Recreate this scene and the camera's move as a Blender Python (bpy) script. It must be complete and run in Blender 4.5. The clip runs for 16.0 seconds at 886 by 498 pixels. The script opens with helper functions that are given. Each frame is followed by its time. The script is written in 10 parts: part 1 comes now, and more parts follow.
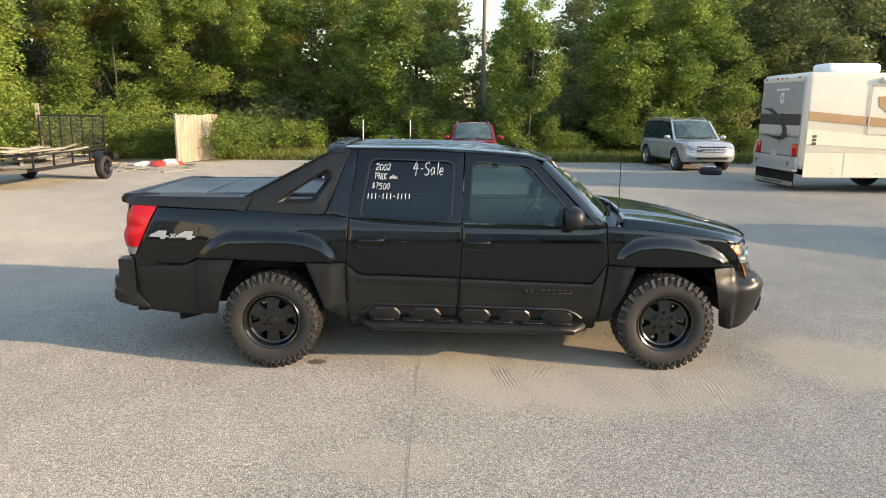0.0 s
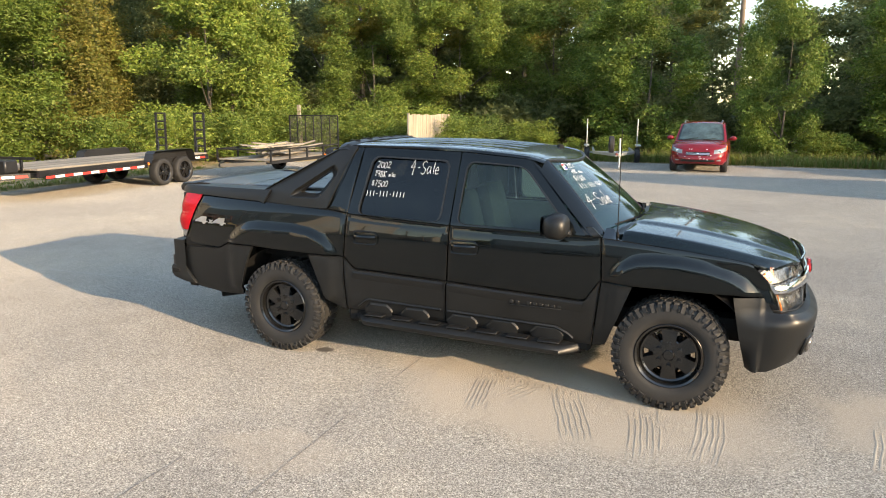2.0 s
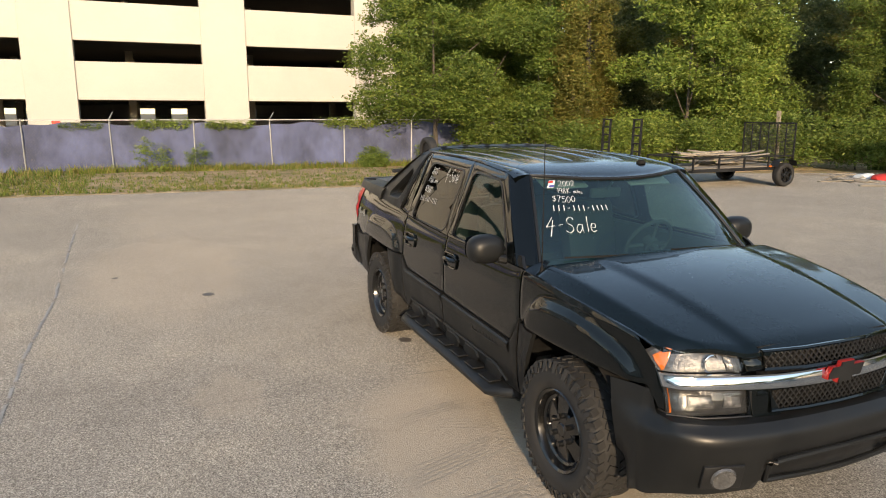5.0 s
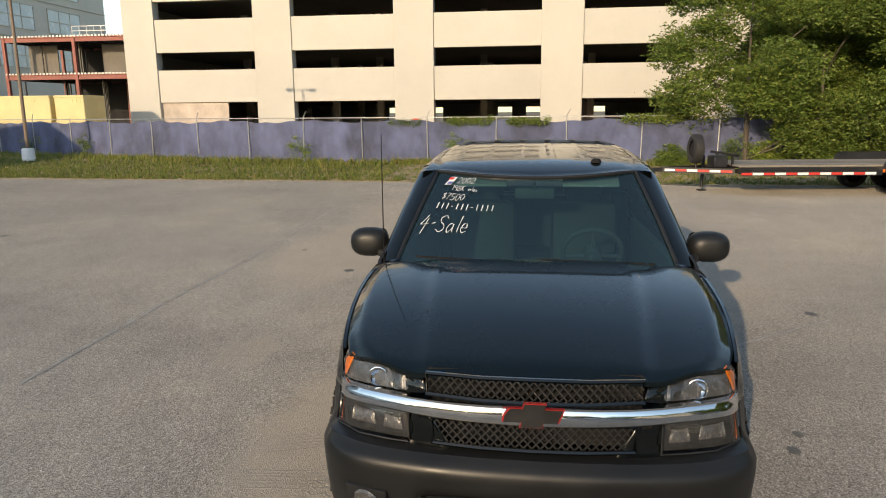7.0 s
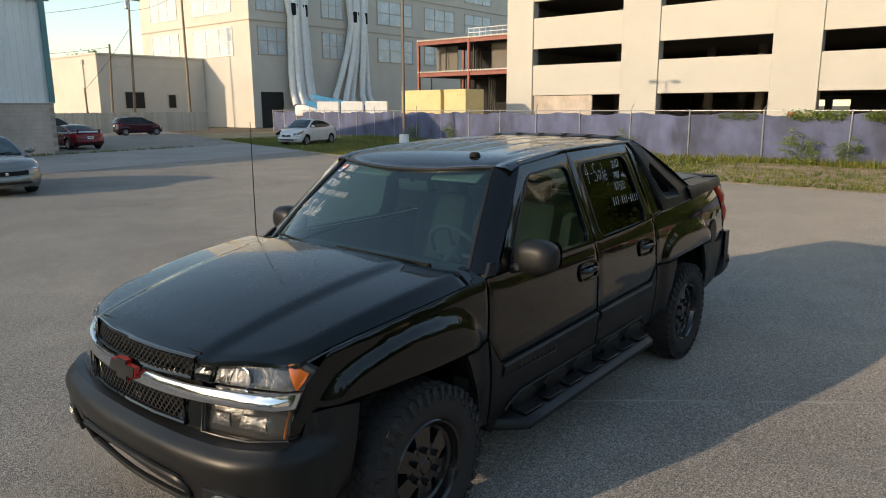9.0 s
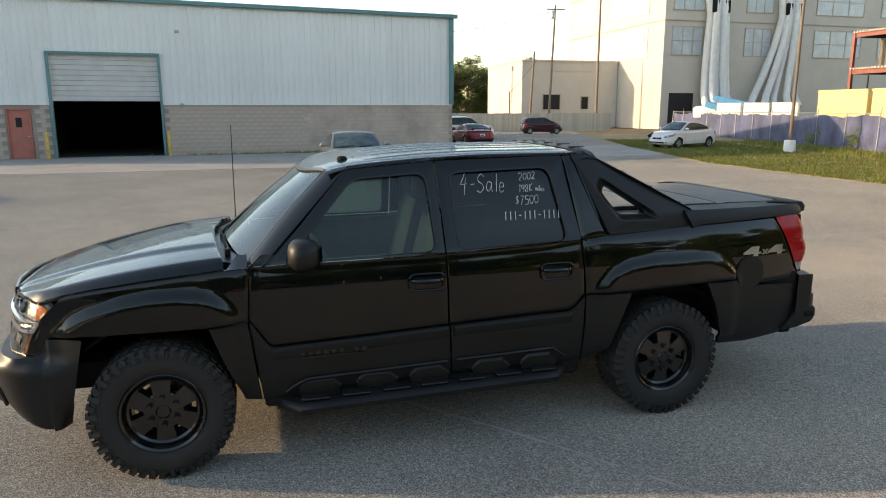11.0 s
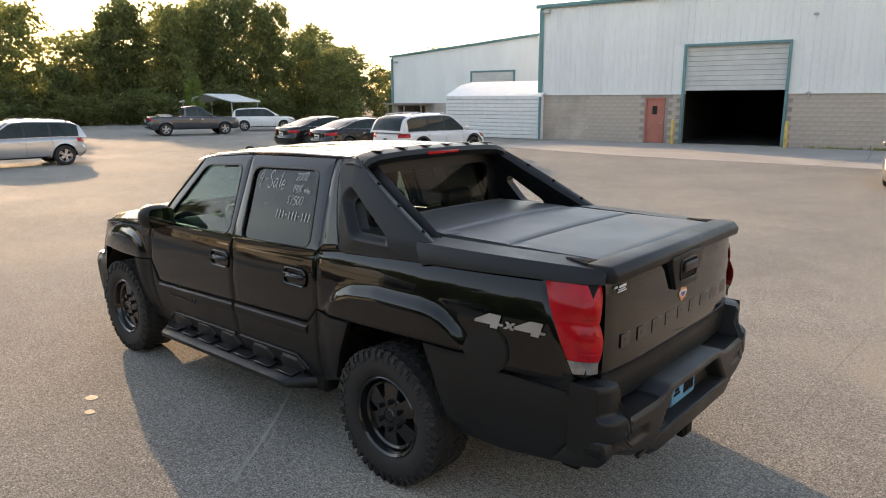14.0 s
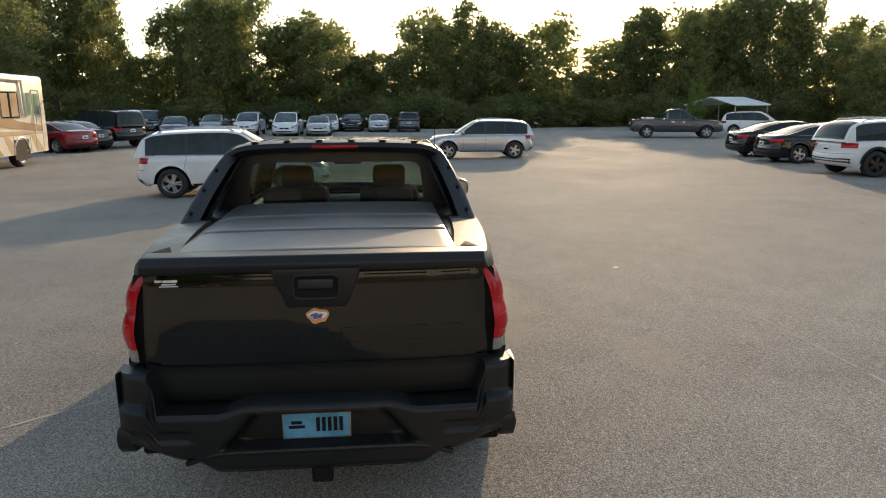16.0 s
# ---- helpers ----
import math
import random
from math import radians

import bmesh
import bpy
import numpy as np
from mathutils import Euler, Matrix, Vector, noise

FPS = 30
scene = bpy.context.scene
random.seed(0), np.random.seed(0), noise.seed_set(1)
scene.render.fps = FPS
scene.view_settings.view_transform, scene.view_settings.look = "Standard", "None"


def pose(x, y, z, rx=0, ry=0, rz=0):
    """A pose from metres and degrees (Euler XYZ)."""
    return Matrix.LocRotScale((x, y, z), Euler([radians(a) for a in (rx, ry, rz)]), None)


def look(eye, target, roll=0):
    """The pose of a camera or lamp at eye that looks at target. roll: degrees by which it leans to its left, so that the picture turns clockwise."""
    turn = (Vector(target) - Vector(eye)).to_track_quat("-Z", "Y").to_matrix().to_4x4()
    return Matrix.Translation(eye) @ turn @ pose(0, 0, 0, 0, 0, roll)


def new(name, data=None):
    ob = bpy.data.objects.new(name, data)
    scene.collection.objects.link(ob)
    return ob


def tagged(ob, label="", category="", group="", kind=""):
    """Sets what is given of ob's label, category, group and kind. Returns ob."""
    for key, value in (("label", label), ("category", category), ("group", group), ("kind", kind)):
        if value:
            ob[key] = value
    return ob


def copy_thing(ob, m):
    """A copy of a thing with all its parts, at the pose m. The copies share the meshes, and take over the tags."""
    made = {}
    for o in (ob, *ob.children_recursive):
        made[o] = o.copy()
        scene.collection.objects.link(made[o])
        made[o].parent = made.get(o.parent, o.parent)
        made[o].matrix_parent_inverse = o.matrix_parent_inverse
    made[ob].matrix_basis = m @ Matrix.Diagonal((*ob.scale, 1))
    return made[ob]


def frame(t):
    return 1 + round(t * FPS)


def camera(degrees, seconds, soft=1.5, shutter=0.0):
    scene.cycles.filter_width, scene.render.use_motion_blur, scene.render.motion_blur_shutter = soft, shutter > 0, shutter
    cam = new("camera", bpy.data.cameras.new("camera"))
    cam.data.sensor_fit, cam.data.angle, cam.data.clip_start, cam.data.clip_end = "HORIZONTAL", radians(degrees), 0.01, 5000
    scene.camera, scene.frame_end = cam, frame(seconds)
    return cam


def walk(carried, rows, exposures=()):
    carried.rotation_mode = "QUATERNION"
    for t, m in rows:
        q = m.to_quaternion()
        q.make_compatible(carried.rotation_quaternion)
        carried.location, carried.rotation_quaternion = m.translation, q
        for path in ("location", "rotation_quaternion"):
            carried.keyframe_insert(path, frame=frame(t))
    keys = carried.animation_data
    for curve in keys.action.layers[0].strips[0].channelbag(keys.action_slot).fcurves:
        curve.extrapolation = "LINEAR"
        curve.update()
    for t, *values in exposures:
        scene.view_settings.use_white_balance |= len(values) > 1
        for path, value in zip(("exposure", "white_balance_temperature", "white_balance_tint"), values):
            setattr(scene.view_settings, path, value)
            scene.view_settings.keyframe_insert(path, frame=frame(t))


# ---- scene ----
cam = camera(65.8, 16.0, 1.05)
PATH = [
    (0, (-0.261, -6.529, 2.161), (-0.248, -4.569, 1.764), 0.5),
    (0.5, (0.13, -6.457, 2.158), (0.013, -4.5, 1.761), 0.5),
    (1, (0.649, -6.368, 2.152), (0.351, -4.431, 1.755), 0.4),
    (1.5, (1.27, -6.196, 2.152), (0.756, -4.304, 1.752), 0.4),
    (2, (1.925, -5.946, 2.157), (1.182, -4.133, 1.755), 0.1),
    (2.5, (2.544, -5.587, 2.151), (1.584, -3.879, 1.748), 0.2),
    (3, (3.117, -5.179, 2.154), (1.961, -3.597, 1.752), 0.3),
    (3.5, (3.606, -4.715, 2.167), (2.247, -3.302, 1.768), 0.2),
    (4, (4.039, -4.205, 2.184), (2.498, -2.995, 1.784), 0.3),
    (4.2, (4.194, -3.986, 2.195), (2.591, -2.859, 1.796), 0.2),
    (5.25, (4.871, -2.631, 2.160), (3.006, -2.005, 1.777), 0.05),
    (6.3, (5.17, -1.082, 2.119), (3.206, -0.993, 1.753), -0.1),
    (6.5, (5.182, -0.788, 2.122), (3.217, -0.797, 1.753), -0.1),
    (7, (5.148, -0.021, 2.143), (3.204, -0.274, 1.751), -0.5),
    (7.5, (4.992, 0.75, 2.131), (3.1, 0.242, 1.728), -0.5),
    (8, (4.755, 1.525, 2.115), (2.953, 0.76, 1.708), -0.4),
    (8.5, (4.399, 2.27, 2.115), (2.723, 1.258, 1.707), -0.4),
    (9, (3.922, 2.979, 2.106), (2.415, 1.728, 1.701), -0.3),
    (9.5, (3.331, 3.615, 2.115), (2.032, 2.151, 1.705), 0.0),
    (10, (2.654, 4.175, 2.122), (1.592, 2.531, 1.71), 0.1),
    (10.2, (2.353, 4.36, 2.115), (1.396, 2.652, 1.711), -0.2),
    (11.25, (0.612, 5.070, 2.142), (0.235, 3.102, 1.729), 0.15),
    (12.3, (-1.355, 4.998, 2.168), (-1.067, 3.064, 1.747), 0.5),
    (12.5, (-1.735, 4.907, 2.171), (-1.318, 2.997, 1.75), 0.4),
    (13, (-2.668, 4.543, 2.181), (-1.928, 2.734, 1.757), 0.2),
    (13.5, (-3.517, 4.102, 2.184), (-2.483, 2.444, 1.756), 0.1),
    (14, (-4.311, 3.512, 2.193), (-3.017, 2.049, 1.766), -0.2),
    (14.5, (-4.98, 2.715, 2.182), (-3.443, 1.508, 1.757), -0.4),
    (15, (-5.53, 1.787, 2.163), (-3.797, 0.882, 1.743), -0.55),
    (15.5, (-5.90, 0.762, 2.143), (-4.025, 0.206, 1.729), -0.45),
    (16, (-6.015, -0.300, 2.125), (-4.068, -0.480, 1.714), -0.2),
]
walk(cam, [(t, look(eye, target, roll)) for t, eye, target, roll in PATH], [(0, 2.06, 7600, 10), (2.5, 2.08, 7550, 11), (4.2, 1.56, 7500, 12), (6.3, 1.01, 7350, 10), (9, 0.88, 7200, 10), (10.2, 1.15, 7400, 10), (12.3, 1.9, 9000, 17), (13, 1.90, 9000, 18), (13.5, 2.10, 9300, 25), (14, 1.88, 8900, 20), (15, 1.57, 8500, 15), (16, 1.36, 8200, 13)])

# ---- world and sun ----
SUN_AZ, SUN_EL = -17.5, 14.5
sun_dir = Vector((math.cos(radians(SUN_EL)) * math.cos(radians(SUN_AZ)), math.cos(radians(SUN_EL)) * math.sin(radians(SUN_AZ)), math.sin(radians(SUN_EL))))
world = bpy.data.worlds.new("sky")
scene.world = world
world.use_nodes = True
wn = world.node_tree
sky = wn.nodes.new("ShaderNodeTexSky")
sky.sky_type = "NISHITA"
sky.sun_disc = False
sky.sun_elevation = radians(SUN_EL)
sky.sun_rotation = radians(90 - SUN_AZ)
sky.air_density, sky.dust_density, sky.ozone_density = 1.0, 0.5, 1.2
wn.links.new(sky.outputs[0], wn.nodes["Background"].inputs[0])
wn.nodes["Background"].inputs[1].default_value = 0.15
sun_data = bpy.data.lights.new("sun", "SUN")
sun_data.energy, sun_data.angle, sun_data.color = 2.1, radians(0.6), (1.0, 0.80, 0.58)
sun_lamp = new("sun", sun_data)
sun_lamp.matrix_world = look(sun_dir * 60, (0, 0, 0))


# ---- materials ----
MATS = {}


def nodes_of(name):
    m = bpy.data.materials.new(name)
    m.use_nodes = True
    return m, m.node_tree, m.node_tree.nodes["Principled BSDF"]


def tex(nt, scale, detail=4.0, rough=0.6, kind="noise", vec=None):
    if kind == "noise":
        n = nt.nodes.new("ShaderNodeTexNoise")
        n.inputs["Detail"].default_value, n.inputs["Roughness"].default_value = detail, rough
    elif kind == "voronoi":
        n = nt.nodes.new("ShaderNodeTexVoronoi")
    elif kind == "wave":
        n = nt.nodes.new("ShaderNodeTexWave")
    n.inputs["Scale"].default_value = scale
    if vec is not None:
        nt.links.new(vec, n.inputs["Vector"])
    return n


def ramp(nt, sock, stops):
    r = nt.nodes.new("ShaderNodeValToRGB")
    els = r.color_ramp.elements
    while len(els) < len(stops):
        els.new(0.5)
    for e, (p, c) in zip(els, stops):
        e.position = p
        e.color = (*c, 1) if len(c) == 3 else c
    nt.links.new(sock, r.inputs[0])
    return r


def coords(nt, scale=(1, 1, 1), kind="Object"):
    tc = nt.nodes.new("ShaderNodeTexCoord")
    mp = nt.nodes.new("ShaderNodeMapping")
    mp.inputs["Scale"].default_value = scale
    nt.links.new(tc.outputs[kind], mp.inputs[0])
    return mp.outputs[0]


def mixc(nt, fac, a, b, mode="MIX"):
    m = nt.nodes.new("ShaderNodeMix")
    m.data_type, m.blend_type = "RGBA", mode
    for sock, v in ((m.inputs[0], fac), (m.inputs[6], a), (m.inputs[7], b)):
        if isinstance(v, (int, float)):
            sock.default_value = v
        elif isinstance(v, tuple):
            sock.default_value = (*v, 1)
        else:
            nt.links.new(v, sock)
    return m.outputs[2]


def bump(nt, bsdf, sock, strength, dist=0.01):
    b = nt.nodes.new("ShaderNodeBump")
    b.inputs["Strength"].default_value, b.inputs["Distance"].default_value = strength, dist
    nt.links.new(sock, b.inputs["Height"])
    nt.links.new(b.outputs[0], bsdf.inputs["Normal"])


def surface(name, col, rough=0.5, metal=0.0, vary=0.15, scale=3.0, grain=60.0, relief=0.1, dist=0.004, coat=0.0, spec=0.5, stretch=(1, 1, 1), rnd=0.0):
    """A plain coloured surface with stains at one scale, grain at another and a fine relief."""
    m, nt, b = nodes_of(name)
    v = coords(nt, stretch)
    big, fine = tex(nt, scale, 5, 0.65, vec=v), tex(nt, grain, 3, 0.6, vec=v)
    lo = tuple(c * (1 - vary) for c in col)
    hi = tuple(min(1.0, c * (1 + vary)) for c in col)
    r = ramp(nt, big.outputs[0], ((0.3, lo), (0.7, hi)))
    c = mixc(nt, vary * 0.8, r.outputs[0], fine.outputs[0], "OVERLAY")
    if rnd:
        oi = nt.nodes.new("ShaderNodeObjectInfo")
        rr = ramp(nt, oi.outputs["Random"], ((0, (1 - rnd,) * 3), (1, (1 + rnd,) * 3)))
        c = mixc(nt, 1.0, c, rr.outputs[0], "MULTIPLY")
    nt.links.new(c, b.inputs["Base Color"])
    rr = ramp(nt, big.outputs[0], ((0.25, (max(0.02, rough - 0.12 * min(1, rough * 3)),) * 3), (0.75, (min(1, rough + 0.12 * min(1, rough * 3)),) * 3)))
    nt.links.new(rr.outputs[0], b.inputs["Roughness"])
    b.inputs["Metallic"].default_value = metal
    b.inputs["Coat Weight"].default_value = coat
    b.inputs["Coat Roughness"].default_value = 0.05
    b.inputs["Specular IOR Level"].default_value = spec
    if relief:
        bump(nt, b, fine.outputs[0], relief, dist)
    MATS[name] = m
    return m


def paint(name, col, rough=0.12, metal=0.0, dust=0.06, haze=0.04):
    """Car paint with a clear coat and a little road dust."""
    m, nt, b = nodes_of(name)
    v = coords(nt)
    big = tex(nt, 2.5, 5, 0.65, vec=v)
    c = mixc(nt, ramp(nt, big.outputs[0], ((0.5, (0, 0, 0)), (0.85, (dust,) * 3))).outputs[0], col, (0.30, 0.27, 0.23))
    nt.links.new(c, b.inputs["Base Color"])
    rr = ramp(nt, big.outputs[0], ((0.3, (rough,) * 3), (0.8, (rough + 0.15,) * 3)))
    nt.links.new(rr.outputs[0], b.inputs["Roughness"])
    b.inputs["Metallic"].default_value = metal
    b.inputs["Coat Weight"].default_value = 0.8
    b.inputs["Specular IOR Level"].default_value = 0.10
    b.inputs["Coat Roughness"].default_value = haze
    MATS[name] = m
    return m


def pane(name, tint, gloss=1.0, rough=0.0, film=0.0, dust=(0.3, 0.3, 0.3), ior=1.52):
    """Flat glass: see-through with a tint, mirror gloss by Fresnel."""
    m, nt, b = nodes_of(name)
    nt.nodes.remove(b)
    t, gl, mx, fr = (nt.nodes.new(k) for k in ("ShaderNodeBsdfTransparent", "ShaderNodeBsdfGlossy", "ShaderNodeMixShader", "ShaderNodeLayerWeight"))
    t.inputs[0].default_value = (*tint, 1)
    gl.inputs[0].default_value = (gloss, gloss, gloss, 1)
    gl.inputs["Roughness"].default_value = rough
    fr.inputs[0].default_value = 0.5
    f0 = ((ior - 1) / (ior + 1)) ** 2
    pw, ma = nt.nodes.new("ShaderNodeMath"), nt.nodes.new("ShaderNodeMath")
    pw.operation, ma.operation = "POWER", "MULTIPLY_ADD"
    nt.links.new(fr.outputs["Facing"], pw.inputs[0])
    pw.inputs[1].default_value = 5.0
    nt.links.new(pw.outputs[0], ma.inputs[0])
    ma.inputs[1].default_value, ma.inputs[2].default_value = 1 - f0, f0
    nt.links.new(ma.outputs[0], mx.inputs[0])
    through_glass = t.outputs[0]
    if film:
        # a thin matt film on the glass, coloured by dust
        df, m2 = nt.nodes.new("ShaderNodeBsdfDiffuse"), nt.nodes.new("ShaderNodeMixShader")
        df.inputs[0].default_value = (*dust, 1)
        m2.inputs[0].default_value = film
        nt.links.new(through_glass, m2.inputs[1])
        nt.links.new(df.outputs[0], m2.inputs[2])
        through_glass = m2.outputs[0]
    nt.links.new(through_glass, mx.inputs[1])
    nt.links.new(gl.outputs[0], mx.inputs[2])
    nt.links.new(mx.outputs[0], nt.nodes["Material Output"].inputs[0])
    MATS[name] = m
    return m


def asphalt():
    m, nt, b = nodes_of("asphalt")
    v = coords(nt)
    huge, big, mid = tex(nt, 0.06, 4, 0.6, vec=v), tex(nt, 0.35, 6, 0.7, vec=v), tex(nt, 2.2, 6, 0.7, vec=v)
    grit, stones = tex(nt, 85, 3, 0.75, vec=v), tex(nt, 130, kind="voronoi", vec=v)
    c = ramp(nt, huge.outputs[0], ((0.3, (0.245, 0.230, 0.206)), (0.7, (0.350, 0.320, 0.275)))).outputs[0]
    c = mixc(nt, 0.55, c, ramp(nt, big.outputs[0], ((0.33, (0.37, 0.37, 0.38)), (0.50, (0.5, 0.5, 0.5)), (0.66, (0.64, 0.62, 0.58)))).outputs[0], "OVERLAY")
    c = mixc(nt, 0.35, c, ramp(nt, mid.outputs[0], ((0.3, (0.38,) * 3), (0.7, (0.62,) * 3))).outputs[0], "OVERLAY")
    c = mixc(nt, 0.75, c, ramp(nt, grit.outputs[0], ((0.34, (0.06,) * 3), (0.5, (0.5,) * 3), (0.66, (0.95,) * 3))).outputs[0], "OVERLAY")
    coarse = tex(nt, 28, 6, 0.85, vec=v)
    c = mixc(nt, 0.55, c, ramp(nt, coarse.outputs[0], ((0.36, (0.15,) * 3), (0.5, (0.5,) * 3), (0.64, (0.85,) * 3))).outputs[0], "OVERLAY")
    c = mixc(nt, 0.5, c, ramp(nt, stones.outputs["Color"], ((0.25, (0.25,) * 3), (0.9, (0.78,) * 3))).outputs[0], "OVERLAY")
    # sparse pale pebbles pressed into the surface
    peb = tex(nt, 26, kind="voronoi", vec=v)
    far = ramp(nt, peb.outputs["Distance"], ((0.0, (1, 1, 1)), (0.16, (1, 1, 1)), (0.22, (0, 0, 0)))).outputs[0]
    few = ramp(nt, peb.outputs["Color"], ((0.66, (0, 0, 0)), (0.70, (0.6,) * 3))).outputs[0]
    both = nt.nodes.new("ShaderNodeMath")
    both.operation = "MULTIPLY"
    nt.links.new(far, both.inputs[0])
    nt.links.new(few, both.inputs[1])
    c = mixc(nt, both.outputs[0], c, (0.55, 0.51, 0.45))
    # loose sand: ragged fans beside the wheel and a little ahead of the truck; a broad paler patch round x -10.5
    geo = nt.nodes.new("ShaderNodeTexCoord")
    wob = nt.nodes.new("ShaderNodeVectorMath")
    wob.operation = "MULTIPLY_ADD"
    nt.links.new(tex(nt, 1.6, 5, 0.65, vec=v).outputs["Color"], wob.inputs[0])
    wob.inputs[1].default_value = (0.9, 0.9, 0)
    nt.links.new(geo.outputs["Object"], wob.inputs[2])
    for cx, cy, rx, ry, amount in ((1.0, -1.05, 1.75, 1.05, 0.85), (3.3, -0.75, 0.75, 0.85, 0.75), (0.3, -0.75, 1.2, 0.4, 0.5), (-5.5, -3.0, 3.2, 1.3, 0.4), (-10.5, -1.0, 6.5, 3.4, 0.20), (-0.6, -2.6, 0.6, 0.3, 0.35)):
        mp = nt.nodes.new("ShaderNodeMapping")
        mp.inputs["Location"].default_value = (-(cx + 0.45) / rx, -(cy + 0.45) / ry, 0)
        mp.inputs["Scale"].default_value = (1 / rx, 1 / ry, 1)
        nt.links.new(wob.outputs[0], mp.inputs[0])
        gr = nt.nodes.new("ShaderNodeTexGradient")
        gr.gradient_type = "SPHERICAL"
        nt.links.new(mp.outputs[0], gr.inputs[0])
        c = mixc(nt, ramp(nt, gr.outputs[0], ((0.05, (0, 0, 0)), (0.35, (amount,) * 3))).outputs[0], c, (0.41, 0.352, 0.28))
    # dark oil drips and cracks
    drips = tex(nt, 0.8, kind="voronoi", vec=v)
    c = mixc(nt, ramp(nt, drips.outputs["Distance"], ((0.0, (0.25,) * 3), (0.05, (0, 0, 0)))).outputs[0], c, (0.05, 0.048, 0.045))
    warp = tex(nt, 0.5, 4, 0.7, vec=v)
    vv = nt.nodes.new("ShaderNodeVectorMath")
    vv.operation = "MULTIPLY_ADD"
    nt.links.new(warp.outputs["Color"], vv.inputs[0])
    vv.inputs[1].default_value = (2.2, 2.2, 0)
    nt.links.new(v, vv.inputs[2])
    cr = tex(nt, 0.13, kind="voronoi", vec=vv.outputs[0])
    cr.feature = "DISTANCE_TO_EDGE"
    c = mixc(nt, ramp(nt, cr.outputs[0], ((0.0, (0.12,) * 3), (0.0010, (0, 0, 0)))).outputs[0], c, (0.06, 0.058, 0.055))
    nt.links.new(c, b.inputs["Base Color"])
    nt.links.new(ramp(nt, big.outputs[0], ((0.3, (0.80,) * 3), (0.7, (0.95,) * 3))).outputs[0], b.inputs["Roughness"])
    b.inputs["Specular IOR Level"].default_value = 0.06
    b.inputs["Diffuse Roughness"].default_value = 0.42
    bump(nt, b, mixc(nt, 0.5, grit.outputs[0], stones.outputs["Distance"]), 0.6, 0.008)
    MATS["asphalt"] = m


def grassy(name, a, bcol, dry, scale=0.8):
    m, nt, b = nodes_of(name)
    v = coords(nt)
    big, fine = tex(nt, scale, 5, 0.7, vec=v), tex(nt, 14, 4, 0.7, vec=v)
    c = ramp(nt, big.outputs[0], ((0.3, a), (0.5, bcol), (0.68, dry))).outputs[0]
    c = mixc(nt, 0.7, c, ramp(nt, fine.outputs[0], ((0.3, (0.2,) * 3), (0.7, (0.8,) * 3))).outputs[0], "OVERLAY")
    nt.links.new(c, b.inputs["Base Color"])
    b.inputs["Roughness"].default_value = 0.9
    bump(nt, b, fine.outputs[0], 0.9, 0.06)
    MATS[name] = m


def leafy(name, a, b2, c3, glow=0.35):
    """Leaves: three greens at random per leaf, some light let through."""
    m, nt, b = nodes_of(name)
    geo = nt.nodes.new("ShaderNodeNewGeometry")
    oi = nt.nodes.new("ShaderNodeObjectInfo")
    c = ramp(nt, geo.outputs["Random Per Island"], ((0.0, a), (0.55, b2), (1.0, c3))).outputs[0]
    big = tex(nt, 0.5, 3, 0.6, vec=coords(nt))
    c = mixc(nt, 0.55, c, ramp(nt, big.outputs[0], ((0.3, (0.3,) * 3), (0.7, (0.72, 0.7, 0.6)))).outputs[0], "OVERLAY")
    c = mixc(nt, 1.0, c, ramp(nt, oi.outputs["Random"], ((0, (0.75, 0.8, 0.75)), (1, (1.2, 1.15, 1.0)))).outputs[0], "MULTIPLY")
    nt.links.new(c, b.inputs["Base Color"])
    b.inputs["Roughness"].default_value = 0.55
    b.inputs["Specular IOR Level"].default_value = 0.3
    tr, mx = nt.nodes.new("ShaderNodeBsdfTranslucent"), nt.nodes.new("ShaderNodeMixShader")
    nt.links.new(c, tr.inputs[0])
    mx.inputs[0].default_value = glow
    nt.links.new(b.outputs[0], mx.inputs[1])
    nt.links.new(tr.outputs[0], mx.inputs[2])
    nt.links.new(mx.outputs[0], nt.nodes["Material Output"].inputs[0])
    MATS[name] = m


def glow(name, col, strength):
    m, nt, b = nodes_of(name)
    b.inputs["Base Color"].default_value = (*col, 1)
    b.inputs["Emission Color"].default_value = (*col, 1)
    b.inputs["Emission Strength"].default_value = strength
    MATS[name] = m


asphalt()
grassy("grass", (0.16, 0.17, 0.055), (0.36, 0.26, 0.14), (0.52, 0.38, 0.24))
grassy("earth", (0.10, 0.085, 0.05), (0.16, 0.12, 0.07), (0.24, 0.17, 0.10))
leafy("leaf", (0.085, 0.135, 0.026), (0.150, 0.215, 0.046), (0.262, 0.300, 0.080), 0.30)
leafy("leaf_light", (0.085, 0.145, 0.028), (0.160, 0.230, 0.050), (0.270, 0.318, 0.088), 0.30)
# greens of the woods lifted and greyed, haze painted into the leaf colour
leafy("leaf_hazed", (0.122, 0.147, 0.067), (0.185, 0.212, 0.096), (0.27, 0.285, 0.135), 0.62)
leafy("leaf_pine", (0.132, 0.149, 0.038), (0.193, 0.193, 0.052), (0.253, 0.209, 0.066), 0.4)
leafy("grass_blade", (0.10, 0.165, 0.03), (0.18, 0.21, 0.05), (0.32, 0.25, 0.12), 0.3)
surface("bark", (0.10, 0.082, 0.065), 0.9, vary=0.35, scale=4, grain=30, relief=0.8, dist=0.02, stretch=(1, 1, 0.25))
surface("wood", (0.31, 0.265, 0.20), 0.8, vary=0.25, scale=2, grain=30, relief=0.5, stretch=(3, 3, 0.3), rnd=0.18)
